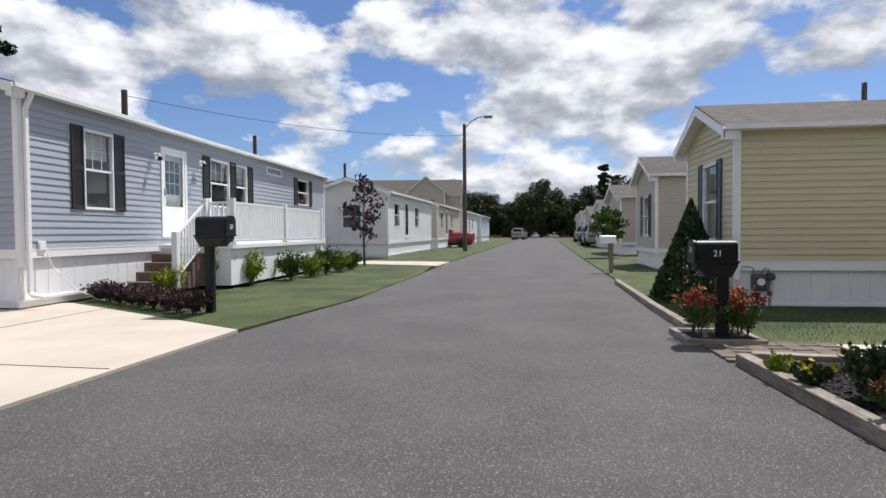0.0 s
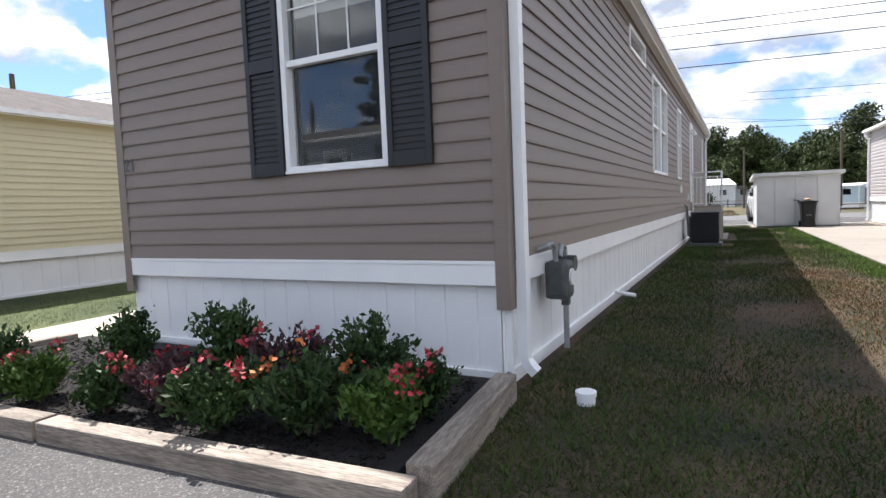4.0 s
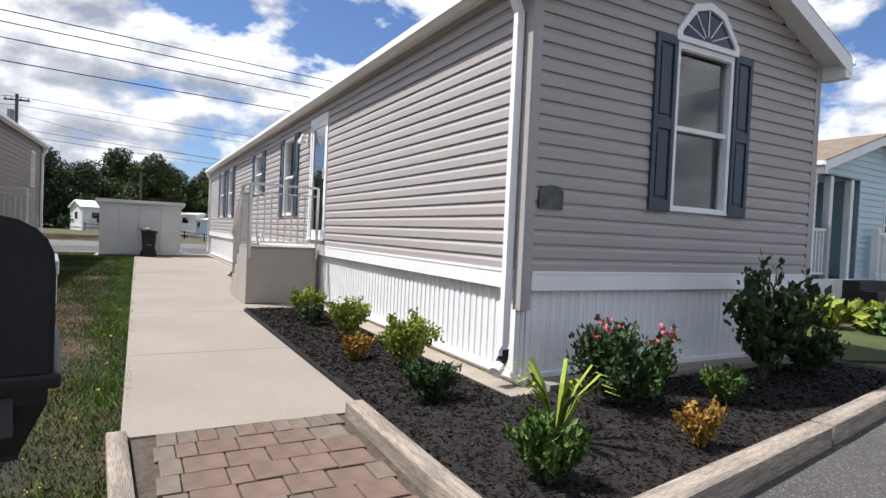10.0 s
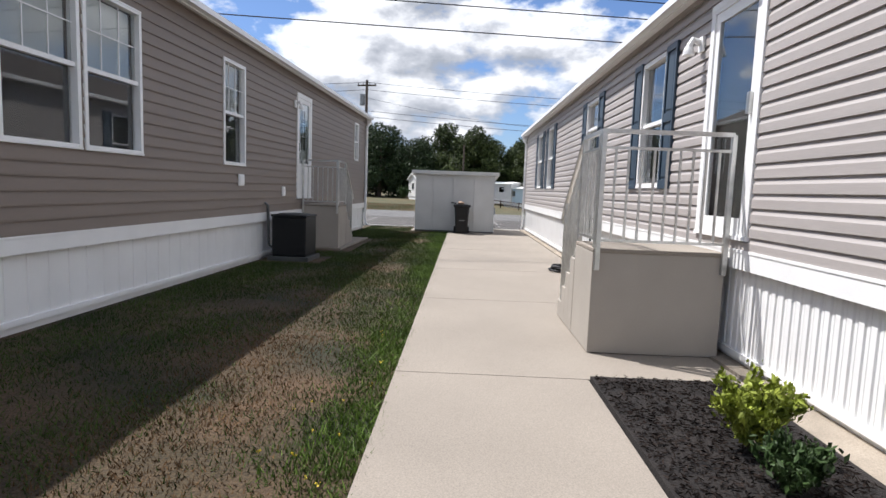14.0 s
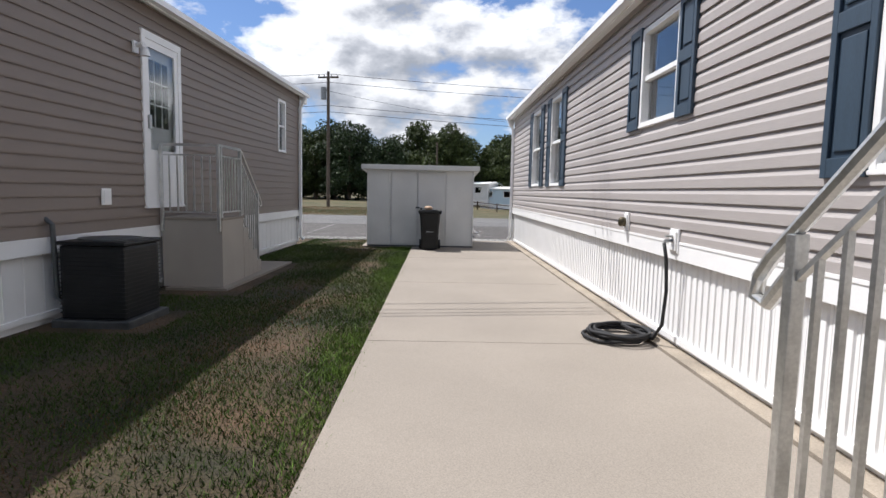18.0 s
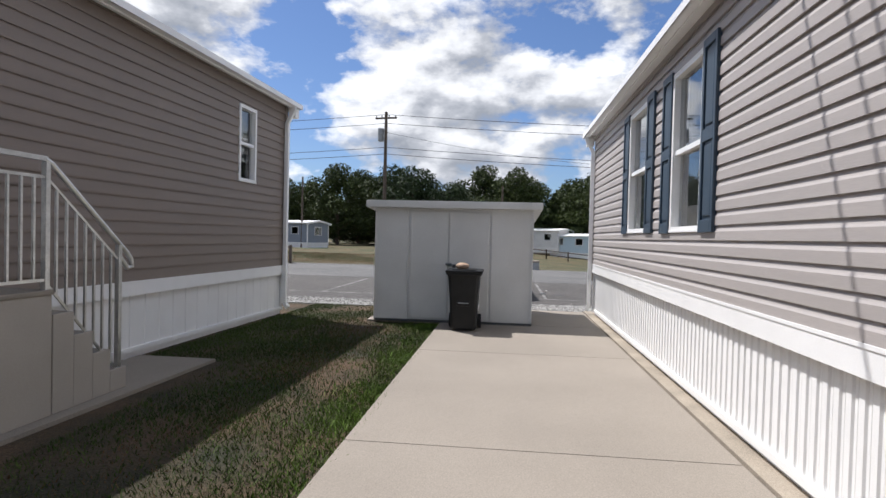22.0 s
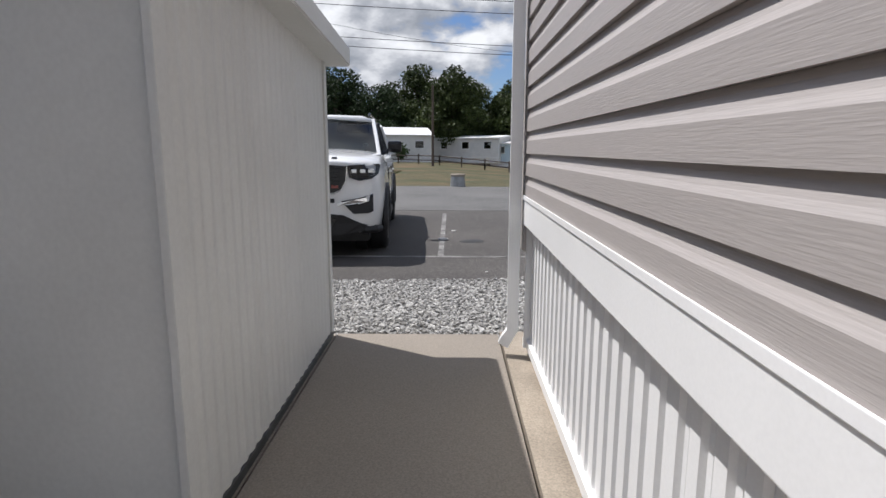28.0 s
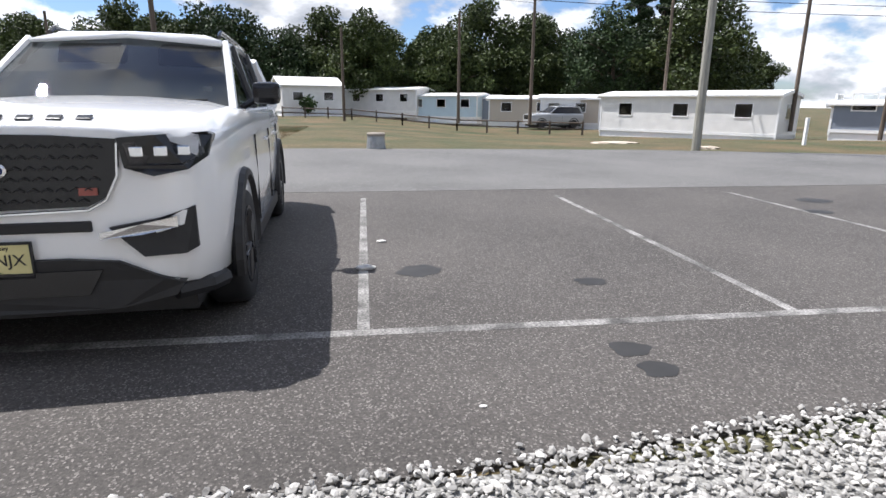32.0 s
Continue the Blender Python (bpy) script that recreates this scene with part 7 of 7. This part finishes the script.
    for s in (1, -1):
        pts = [(0.58, 0.92), (0.74, 0.93), (0.93, 0.945), (0.95, 0.92), (0.93, 0.83), (0.86, 0.785), (0.72, 0.765), (0.6, 0.80)]
        hl = part("headlight", face([(s * y, z) for y, z in pts], nose, 0.034), GLOSS_BLACK, th, "dark headlight with clear lens")
        part("lens", face([(s * y, z) for y, z in ((0.61, 0.9), (0.9, 0.925), (0.92, 0.845), (0.85, 0.805), (0.63, 0.81))], nose, 0.048), LENS, hl)
        for y in (0.66, 0.76, 0.85):
            part("lamp_unit", box(nose(y) + 0.032, nose(y) + 0.042, s * y - 0.03, s * y + 0.03, z_of(0.845), z_of(0.885), 0.006), CHROME, hl)
        fg = part("fog_recess", face([(s * y, z) for y, z in ((0.5, 0.575), (0.72, 0.6), (0.87, 0.63), (0.87, 0.49), (0.82, 0.475), (0.64, 0.475), (0.56, 0.53))], nose, 0.03), TRIM, th, "black fog lamp recess")
        part("fog_lamp", face([(s * y, z) for y, z in ((0.46, 0.56), (0.64, 0.585), (0.8, 0.605), (0.8, 0.57), (0.64, 0.55), (0.46, 0.54))], nose, 0.044), CHROME, fg, "silver fog lamp bar")
        part("parking_sensor", tube([(nose(0.76) - 0.01, s * 0.76, 0.43), (nose(0.76) + 0.012, s * 0.76, 0.43)], 0.012, 10), GREY_METAL, th)
    part("upper_intake", box(0.90, 0.945, -0.42, 0.42, 0.69, 0.742, 0.01), TRIM, th)
    low = [(-0.80, 0.33), (-0.72, 0.36), (-0.52, 0.455), (-0.3, 0.475), (0.3, 0.475), (0.52, 0.455), (0.72, 0.36), (0.80, 0.33), (0.76, 0.27), (0.5, 0.22), (-0.5, 0.22), (-0.76, 0.27)]
    lb = part("lower_bumper", face(low, nose, 0.03), TRIM, th, "black plastic lower bumper")
    part("lower_intake", face([(-0.45, 0.42), (0.45, 0.42), (0.38, 0.30), (-0.38, 0.30)], nose, 0.036), GLOSS_BLACK, lb)
    for s in (1, -1):
        part("bumper_corner", tube([(0.87, s * 0.74, 0.36), (0.76, s * 0.88, 0.36), (0.62, s * 0.93, 0.35)], 0.05, 8), TRIM, th)
    pt = part("licence_plate", box(0.955, 0.962, -0.155, 0.155, 0.495, 0.65, 0.002), material("plate_yellow", (0.62, 0.56, 0.27), 0.5, var=0.06), th, "yellow licence plate in a black frame")
    for q in ((-0.165, -0.155, 0.485, 0.66), (0.155, 0.165, 0.485, 0.66), (-0.155, 0.155, 0.485, 0.497), (-0.155, 0.155, 0.648, 0.66)):
        part("plate_frame", box(0.953, 0.968, *q), TRIM, pt)
    lettering("F55 NJX", 0.076, TRIM, pt, pose(0.9635, 0, 0.572, 90, 0, 90), "plate_number")
    lettering("New Jersey", 0.03, TRIM, pt, pose(0.9635, 0, 0.632, 90, 0, 90), "plate_state")
    lettering("Garden State", 0.026, TRIM, pt, pose(0.9635, 0, 0.508, 90, 0, 90), "plate_motto")
    part("windscreen_sticker", box(-1.01, -0.985, 0.62, 0.68, 1.33, 1.38), WHITE, th)
    for s in (0.18, -0.3):
        part("wiper", tube([(-0.70, s, 1.29), (-0.78, s + 0.5, 1.3)], 0.01, 5), TRIM, th)
    return th


WHITE_PAINT = paint("white_car_paint", (0.80, 0.80, 0.79))
RED_PAINT = paint("red_car_paint", (0.35, 0.015, 0.02))
SILVER_PAINT = paint("silver_car_paint", (0.35, 0.36, 0.37))
suv("white SUV with a black grille parked facing the homes", pose(30.62, -3.2, -0.12, 0, 0, 184), WHITE_PAINT)
c = suv("dark red car parked in the lot", pose(33.0, 5.3, -0.12, 0, 0, 0), RED_PAINT, False, rim=RIM_SILVER)
c.scale = (0.95, 0.92, 0.78)
suv("bright red SUV parked on the gravel drive", pose(8.1, -22.7, 0, 0, 0, 186), RED_PAINT, False, rim=RIM_SILVER)
c = suv("silver SUV parked beyond the fence", pose(75.0, -19.6, -0.88, 0, 0, 100), SILVER_PAINT, False)
c = suv("dark red pickup-sized car far down the street", pose(-3.7, 47, 0, 0, 0, 0), RED_PAINT, False)
for x, y, yaw, col in ((7.5, 52, 90, SILVER_PAINT), (8.3, 60, 90, WHITE_PAINT), (8.6, 70, 95, SILVER_PAINT), (1.4, 96, 80, SILVER_PAINT), (9.0, 45, 90, WHITE_PAINT), (13.5, -56, 100, SILVER_PAINT)):
    suv("car parked far down the street", pose(x, y, 0, 0, 0, yaw), col, False)

# ---- lot markings and litter ----
def stripe(name, x0, x1, y0, y1, label, bend=0.0):
    return tagged(obj(name, box(x0, x1, y0, y1, -0.14, -0.1185), PAINT_LINE), label, "road marking", kind="structure")


stripe("bay_line", 29.95, 30.04, -40, 30, "worn white line along the parking bays")
for y in (-16.0, -13.2, -10.45, -7.7, -4.93, -1.95, 0.8, 3.55, 6.3, 9.0):
    stripe("bay_line", 30.045, 34.8, y - 0.037, y + 0.037, "worn white line between parking bays")
STAIN = material("oil_stain", (0.022, 0.021, 0.02), 0.6, var=0.2, scale=8)
for x, y, r in ((31.2, -5.38, 0.2), (30.78, -6.62, 0.13), (29.35, -6.4, 0.12), (29.6, -6.36, 0.13), (34.0, -11.2, 0.25), (33.2, -10.6, 0.2)):
    bm = bmesh.new()
    bm.faces.new([bm.verts.new((x + r * (0.75 + 0.25 * noise.noise((math.cos(a) * 2 + x, math.sin(a) * 2, y))) * math.cos(a), y + 1.2 * r * (0.75 + 0.3 * noise.noise((math.cos(a) * 2, math.sin(a) * 2 + x, y))) * math.sin(a), -0.1175)) for a in (2 * math.pi * k / 20 for k in range(20))])
    tagged(obj("oil_stain", bm, STAIN), "dark oil stain on the asphalt", "stain", "oil stains in the lot", "structure")
for x, y, s in ((31.3, -4.95, 0.05), (29.1, -5.45, 0.012), (32.2, -5.1, 0.03), (29.7, -8.9, 0.03), (29.4, -9.2, 0.03)):
    bm = bmesh.new()
    bmesh.ops.create_icosphere(bm, subdivisions=2, radius=1)
    for v in bm.verts:
        v.co = Vector((v.co.x * s, v.co.y * s * 1.6, v.co.z * s * 0.4)) * (1 + 0.3 * noise.noise(v.co * 2))
    o = obj("pebble", bm, STONE)
    o.matrix_basis = pose(x, y, -0.12 + s * 0.3)
    tagged(o, "pale pebble lying on the asphalt", "stone", "pebbles on the asphalt")
bk = thing("concrete_footing", "tapered grey concrete footing in the grass", "footing", pose(43.6, -5.3, -0.2))
part("cone", add_lathe(bmesh.new(), [(0.29, 0), (0.24, 0.5), (0.2, 0.52)], 18), GREY_METAL, bk)
part("collar", add_lathe(bmesh.new(), [(0.26, 0.44), (0.27, 0.5), (0.24, 0.53)], 18), CONCRETE, bk)
for x, y, s in ((47.5, -14.3, 0.9), (43.6, -15.6, 0.4)):
    bm = bmesh.new()
    bmesh.ops.create_icosphere(bm, subdivisions=3, radius=1)
    for v in bm.verts:
        v.co = Vector((v.co.x * s * 0.5, v.co.y * s, v.co.z * 0.07)) * (1 + 0.35 * noise.noise(v.co * 2.5))
    o = obj("sand_patch", bm, CONCRETE_PALE)
    o.matrix_basis = pose(x, y, terrain(x, y) + 0.01)
    tagged(o, "small pale heap of sand in the grass", "sand")


# ---- fences and far homes ----
def fence(pts, label, h=0.95):
    th = thing("rail_fence", label, "fence")
    for (x0, y0), (x1, y1) in zip(pts, pts[1:]):
        n = max(1, round(math.hypot(x1 - x0, y1 - y0) / 2.6))
        for i in range(n + 1):
            f = i / n
            x, y = x0 + (x1 - x0) * f, y0 + (y1 - y0) * f
            g = terrain(x, y)
            part("post", box(x - 0.06, x + 0.06, y - 0.06, y + 0.06, g - 0.05, g + h), POLE_WOOD, th)
        for z in (0.42, 0.82):
            part("rail", tube([(x0, y0, z + terrain(x0, y0)), (x1, y1, z + terrain(x1, y1))], 0.05, 5), POLE_WOOD, th)
    return th


fence([(79, 2), (76, -4), (73, -8), (70.5, -12), (66.7, -20.5)], "low brown wooden rail fence round the field")
fence([(42.6, 6.6), (46, 8.4), (60, 16), (76, 27)], "low brown wooden rail fence beside the lane")


def far_home(label, x, y, yaw, l, w, h, siding, roofm=None, wins=3, rise=0.25):
    hm = Home(label, pose(x, y, terrain(x, y) - 0.05, 0, 0, yaw), l, w, 0.0, 0.6, h, rise, siding, detail=1, course=0.2, group="older trailers beyond the field", roof=roofm)
    for i in range(wins):
        s = l * (0.5 + i) / wins
        hm.window("A", s - 0.5, s + 0.5, 1.5, 2.3, split=False)
        hm.window("B", s - 0.5, s + 0.5, 1.5, 2.3, split=False)
    hm.window("F", w / 2 - 0.6, w / 2 + 0.6, 1.4, 2.3, split=False)
    hm.window("K", w / 2 - 0.6, w / 2 + 0.6, 1.4, 2.3, split=False)
    hm.finish(lap="", skirt="ABFK", post=WHITE)
    return hm


far_home("long white metal trailer with small windows", 65.6, -21.3, -144, 11.2, 3.6, 2.75, SID_WHITE, WHITE, 3)
far_home("white trailer home across the field", 84, 2.6, -70, 6.0, 4.5, 2.9, SID_WHITE, WHITE, 2, 0.8)
far_home("white trailer home across the field", 92, -3.0, -125, 9, 3.6, 2.7, SID_WHITE, WHITE, 3)
far_home("pale blue trailer home across the field", 88, -9.5, -125, 8, 3.6, 2.6, SID_PALE, WHITE, 3)
far_home("slate blue trailer home across the field", 86, -14.6, -125, 4, 3.6, 2.7, SID_GREY2, WHITE, 1)
far_home("tan trailer home across the field", 80, -16.5, -120, 10, 3.6, 2.6, SID_BEIGE, WHITE, 3)
far_home("white trailer home behind the fence", 77, -20.5, -110, 7, 3.6, 2.7, SID_WHITE, WHITE, 3)
far_home("beige trailer home by the far road", 46.5, 9.4, 60, 14, 3.6, 3.1, SID_BEIGE, None, 4)
far_home("white and tan trailer by the lane", 80, 25, 80, 8, 3.6, 3.0, SID_WHITE, WHITE, 3)
far_home("slate trailer home by the lane", 78, 16.0, 70, 7, 3.6, 2.7, SID_GREY2, WHITE, 2)
far_home("white trailer home by the lane", 88, 33, 60, 10, 3.6, 2.8, SID_WHITE, WHITE, 3)
far_home("grey utility shed beside the white trailer", 53.0, -28.0, -144, 2.6, 2.0, 1.8, SID_GREY2, WHITE, 1, 0.15)
far_home("white trailer beyond the sheds", 56, -36, -120, 9, 3.6, 2.7, SID_WHITE, WHITE, 3)
post = thing("marker_post", "short white marker post in the grass", "post", pose(45.5, -20.5, terrain(45.5, -20.5)))
part("shaft", box(-0.05, 0.05, -0.05, 0.05, -0.05, 0.95, 0.01), WHITE, post)
for x, y in ((83.2, 0.2), (82.0, 4.2)):
    shrub(x, y, 0, 0.9, 1.6, LEAF_DARK, int(x * 7), "round dark bush before a trailer", 0.16, 700)

# homes along the street
for i, (y, col) in enumerate(((27.5, SID_WHITE), (41, SID_BEIGE), (55, SID_WHITE), (70, SID_PALE))):
    hm = Home("white mobile home with a gabled porch along the street", pose(-5.6 + 0.045 * (y - 27), y, 0, 0, 0, 90 - 2), 11.5, 4.2, 0.1, 0.85, 3.3, 0.7, col, detail=1, course=0.14, group="homes along the street")
    hm.window("A", 1.2, 2.3, 1.6, 2.8, split=True)
    hm.window("A", 6.2, 7.3, 1.6, 2.8, split=True)
    hm.door("A", 3.6, 4.5, 1.0, 3.0)
    hm.window("F", 1.4, 2.4, 1.5, 2.7)
    hm.finish(lap="AF", skirt="AF", post=WHITE)
for i, (x, y, yaw) in enumerate(((7.4, 44, 2), (8.0, 56, 2), (8.6, 68, 2), (9.4, 80, 2))):
    hm = Home("pale mobile home further along the street", pose(x, y, 0, 0, 0, yaw), 14, 4.2, 0.0, 0.7, 3.0, 0.7, (SID_WHITE, SID_BEIGE, SID_WHITE, SID_YELLOW)[i], detail=1, course=0.16, group="homes along the street")
    hm.window("F", 1.4, 2.6, 1.3, 2.5)
    hm.finish(lap="AF", skirt="AF", post=WHITE)
for i, (x, y, yaw, col) in enumerate(((9.0, -31.0, 6, SID_BEIGE), (12.5, -52, 8, SID_WHITE), (14.5, -62, 8, SID_WHITE))):
    hm = Home("mobile home with a brown roof down the street", pose(x + 1.5, y, 0, 0, 0, yaw), 14, 4.4, 0.0, 0.7, 3.1, 0.9, col, detail=1, course=0.16, group="homes along the street")
    hm.window("F", 0.8, 1.9, 1.3, 2.5, SHUT_BLACK)
    hm.window("F", 2.7, 3.7, 1.3, 2.5)
    hm.finish(lap="BF", skirt="BF", post=WHITE)
big = Home("large tan clubhouse building behind the homes", pose(-37, 78, 0, 0, 0, 6), 30, 10, 0.0, 0.5, 6.6, 2.6, SID_BEIGE, detail=1, course=0.25, roof=SHINGLE)
for i in range(8):
    big.window("A", 2 + 3.5 * i, 3.4 + 3.5 * i, 4.2, 5.8, split=True)
big.finish(lap="", skirt="A", post=WHITE)
gb = Home("tan gabled wing of the clubhouse", pose(-9.0, 76, 0, 0, 0, 96), 9, 5.0, 0.0, 0.5, 6.8, 2.0, SID_BEIGE, detail=1, course=0.25)
gb.window("F", 1.2, 2.2, 4.2, 5.8)
gb.window("F", 2.8, 3.8, 4.2, 5.8)
gb.window("B", 1.2, 2.2, 4.2, 5.8)
gb.finish(lap="", skirt="F", post=WHITE)


# ---- white porch of the blue home ----
def balustrade(th, pts, z0, h, step=0.115, r=0.018):
    for (x0, y0, a0), (x1, y1, a1) in zip(pts, pts[1:]):
        d = math.hypot(x1 - x0, y1 - y0)
        for z, w in ((z0 + h, 0.035), (z0 + 0.1, 0.025)):
            part("rail", tube([(x0, y0, z + a0), (x1, y1, z + a1)], w, 4), WHITE, th)
        n = max(2, round(d / step))
        for i in range(1, n):
            f = i / n
            x, y, a = x0 + (x1 - x0) * f, y0 + (y1 - y0) * f, a0 + (a1 - a0) * f
            part("baluster", box(x - r, x + r, y - r, y + r, z0 + 0.1 + a, z0 + h + a), WHITE, th)
    for x, y, a in pts:
        part("post", box(x - 0.06, x + 0.06, y - 0.06, y + 0.06, z0 + min(a, 0) - (0.0 if a >= 0 else 0.1), z0 + h + 0.1 + a, 0.01), WHITE, th)


deck = thing("porch_deck", "white porch deck with railings on the blue home", "porch")
part("skirt", box(-7.2, -5.5, 11.75, 17.9, 0.02, 0.85), WHITE, deck)
part("floor", box(-7.22, -5.42, 11.7, 17.95, 0.85, 0.95, 0.01), WHITE, deck)
for i in range(4):
    z = 0.95 - 0.19 * (i + 1)
    part("step", box(-7.2 + 0.0, -6.1, 11.7 - 0.28 * (i + 1), 11.7 - 0.28 * i, 0.02, z, 0.01), material("brown_step", (0.16, 0.10, 0.08), 0.8, var=0.2, scale=8), deck)
balustrade(deck, [(-6.05, 11.79, 0), (-5.47, 11.8, 0), (-5.47, 14.8, 0), (-5.47, 17.85, 0)], 0.95, 0.95)
balustrade(deck, [(-6.054, 11.66, -0.02), (-6.05, 10.5, -0.76)], 0.95, 0.95)
deck.matrix_basis = pose(-7.3, 8.05, 0.08, 0, 0, 0.9) @ pose(7.3, -8.1, 0)
stairs = thing("porch_stairs", "white stair rail and dark steps of the pale blue home", "porch steps", pose(8.0, -15.6, -0.13, 0, 0, 3))
for i in range(5):
    part("step", box(-1.5 + 0.28 * i, -1.22 + 0.28 * i, 0.2, 1.4, 0.0, 0.17 * (i + 1)), TRIM, stairs)
part("landing", box(-0.1, 0.6, -0.6, 1.4, 0.0, 0.85), WHITE, stairs)
balustrade(stairs, [(-1.4, 0.15, -0.7), (-0.1, 0.15, 0), (-0.1, -0.6, 0), (0.6, -0.6, 0)], 0.85, 0.9)
pc = thing("porch_recess", "white recessed porch front on the pale blue home", "porch", pose(8.14, -13.25, -0.13, 0, 0, -87))
balustrade(pc, [(-0.05, -0.1, 0), (0.8, -0.1, 0)], 0.85, 0.9)
for x in (-0.05, 0.8, 1.6):
    part("column", box(x - 0.06, x + 0.06, -0.16, -0.04, 0.0, 2.8, 0.01), WHITE, pc)
part("porch_base", box(-0.1, 1.7, -0.2, 0.1, 0.0, 0.85), WHITE, pc)
sheet("gravel_pad", [(6.1, -16.5), (7.2, -24), (14, -24.5), (8.0, -16.5)], -0.012, GRAVEL_BED, "white gravel parking pad", "gravel", 0.02)
sheet("verge", [(4.95, -11.2), (5.25, -12.9), (9.0, -12.9), (8.8, -9.7), (5.9, -9.6)], 0.0, LAWN, "green lawn verge", "lawn", 0.04)
sheet("verge", [(7.4, -22), (12.6, -50), (18, -50), (13, -22)], -0.005, LAWN, "green lawn along the street", "lawn", 0.03)
sheet("verge", [(3.4, 14), (4.05, 30), (6.3, 78), (9.6, 78), (6, 30), (5, 14)], 0.0, LAWN, "green lawn along the street", "lawn", 0.03)
sheet("verge", [(-2.15, 23.5), (-1.85, 30), (0.3, 82), (-3.5, 82), (-5.6, 30), (-6, 23.5)], 0.0, LAWN, "green lawn along the street", "lawn", 0.03)
sheet("drive_apron", [(-2.1, 20.6), (-2.0, 23.4), (-6.8, 24.5), (-6.8, 22.5)], 0.025, CONCRETE_PALE, "pale concrete drive apron", "driveway", 0.06)


# ---- meters and small fixtures ----
def gas_meter(m, label):
    th = thing("gas_meter", label, "gas meter", m)
    part("riser", tube([(-0.14, 0.08, -0.05), (-0.14, 0.08, 0.62), (-0.12, 0.08, 0.72), (-0.05, 0.08, 0.74), (0.0, 0.08, 0.66)], 0.022, 8), GREY_METAL, th)
    part("outlet_pipe", tube([(0.1, 0.08, 0.64), (0.12, 0.08, 0.74), (0.2, 0.08, 0.77), (0.3, 0.08, 0.76), (0.32, 0.02, 0.74)], 0.02, 8), GREY_METAL, th)
    part("meter_body", box(-0.08, 0.14, 0.0, 0.17, 0.36, 0.64, 0.04), DARK_METAL, th)
    part("dial", tube([(0.03, 0.17, 0.52), (0.03, 0.185, 0.52)], 0.06, 14), WHITE, th)
    part("regulator", tube([(-0.14, 0.02, 0.6), (-0.14, 0.16, 0.6)], 0.06, 12), DARK_METAL, th)
    part("valve", box(-0.17, -0.11, 0.05, 0.11, 0.28, 0.36, 0.01), DARK_METAL, th)
    return th


gas_meter(HOME_A @ pose(0.78, -0.02, 0.12, 0, 0, 180), "grey gas meter with bent pipes on white skirting")
gas_meter(pose(4.87, 9.72, -0.1, 0, 0, 180), "grey gas meter with bent pipes on the cream home")
capm = thing("cleanout_cap", "white plastic cleanout cap in the grass", "pipe cap", pose(4.55, 0.27, -0.06))
part("pipe", add_lathe(bmesh.new(), [(0.055, 0), (0.055, 0.1), (0.062, 0.1), (0.062, 0.125), (0.05, 0.13)], 16), WHITE, capm)
cord = tagged(obj("power_cord", tube([(-7.27, 8.5, 1.05), (-7.2, 8.6, 0.7), (-7.05, 8.9, 0.3), (-6.9, 9.3, 0.05), (-6.7, 9.6, 0.04)], 0.012, 6), WHITE), "white power cord hanging from the blue home", "cable")
outlet(0, 0, 0, "grey outlet box on blue siding", pose(-7.28, 8.45, 1.08, 0, 0, -90), w=0.16, h=0.18)
stub = thing("pipe_stub", "white plastic drain pipe stub on white skirting", "pipe", HOME_A @ pose(3.3, -0.02, 0.12))
part("pipe", tube([(0, 0.02, 0.02), (0, -0.1, 0.0), (0.03, -0.2, -0.02)], 0.022, 10), WHITE, stub)
lettering("21", 0.16, DARK_METAL, brown.th, pose(-0.022, 3.6, 1.66, 90, 0, -90), "house_number", "dark house number on taupe siding")
lettering("22", 0.2, DARK_METAL, blue.th, pose(5.25, -0.022, 2.55, 90, 0, 0), "house_number", "dark house number on blue siding")


# ---- small wild flowers and litter on the lawn ----
rng = np.random.default_rng(301)
pts = np.stack([rng.normal(4.9, 0.6, 60), rng.normal(-2.15, 0.28, 60), rng.uniform(0.03, 0.07, 60)], 1)
pts = np.concatenate([pts, np.stack([rng.uniform(6, 12, 26), rng.normal(-2.55, 0.12, 26), rng.uniform(0.03, 0.08, 26)], 1)])
pts = pts[(pts[:, 1] > -2.7) & (pts[:, 0] > 3.7)]
dd = new("dandelions", leaf_mesh("dandelions", np.repeat(pts, 5, 0) + rng.normal(size=(len(pts) * 5, 3)) * 0.006, 0.011, PETAL_YELLOW, rng, long=1.0))
tagged(dd, "scattered small yellow wild flowers in the grass", "flowers", kind="stuff")
dry = np.stack([rng.normal(3.78, 0.1, 500), rng.uniform(-4.2, -2.7, 500), rng.uniform(0.02, 0.04, 500)], 1)
lt = new("dry_litter", leaf_mesh("dry_litter", dry, 0.014, BLADE_DRY, rng, up=0.0, long=3.5))
tagged(lt, "dry grass litter at the edge of the pavers", "litter", kind="stuff")
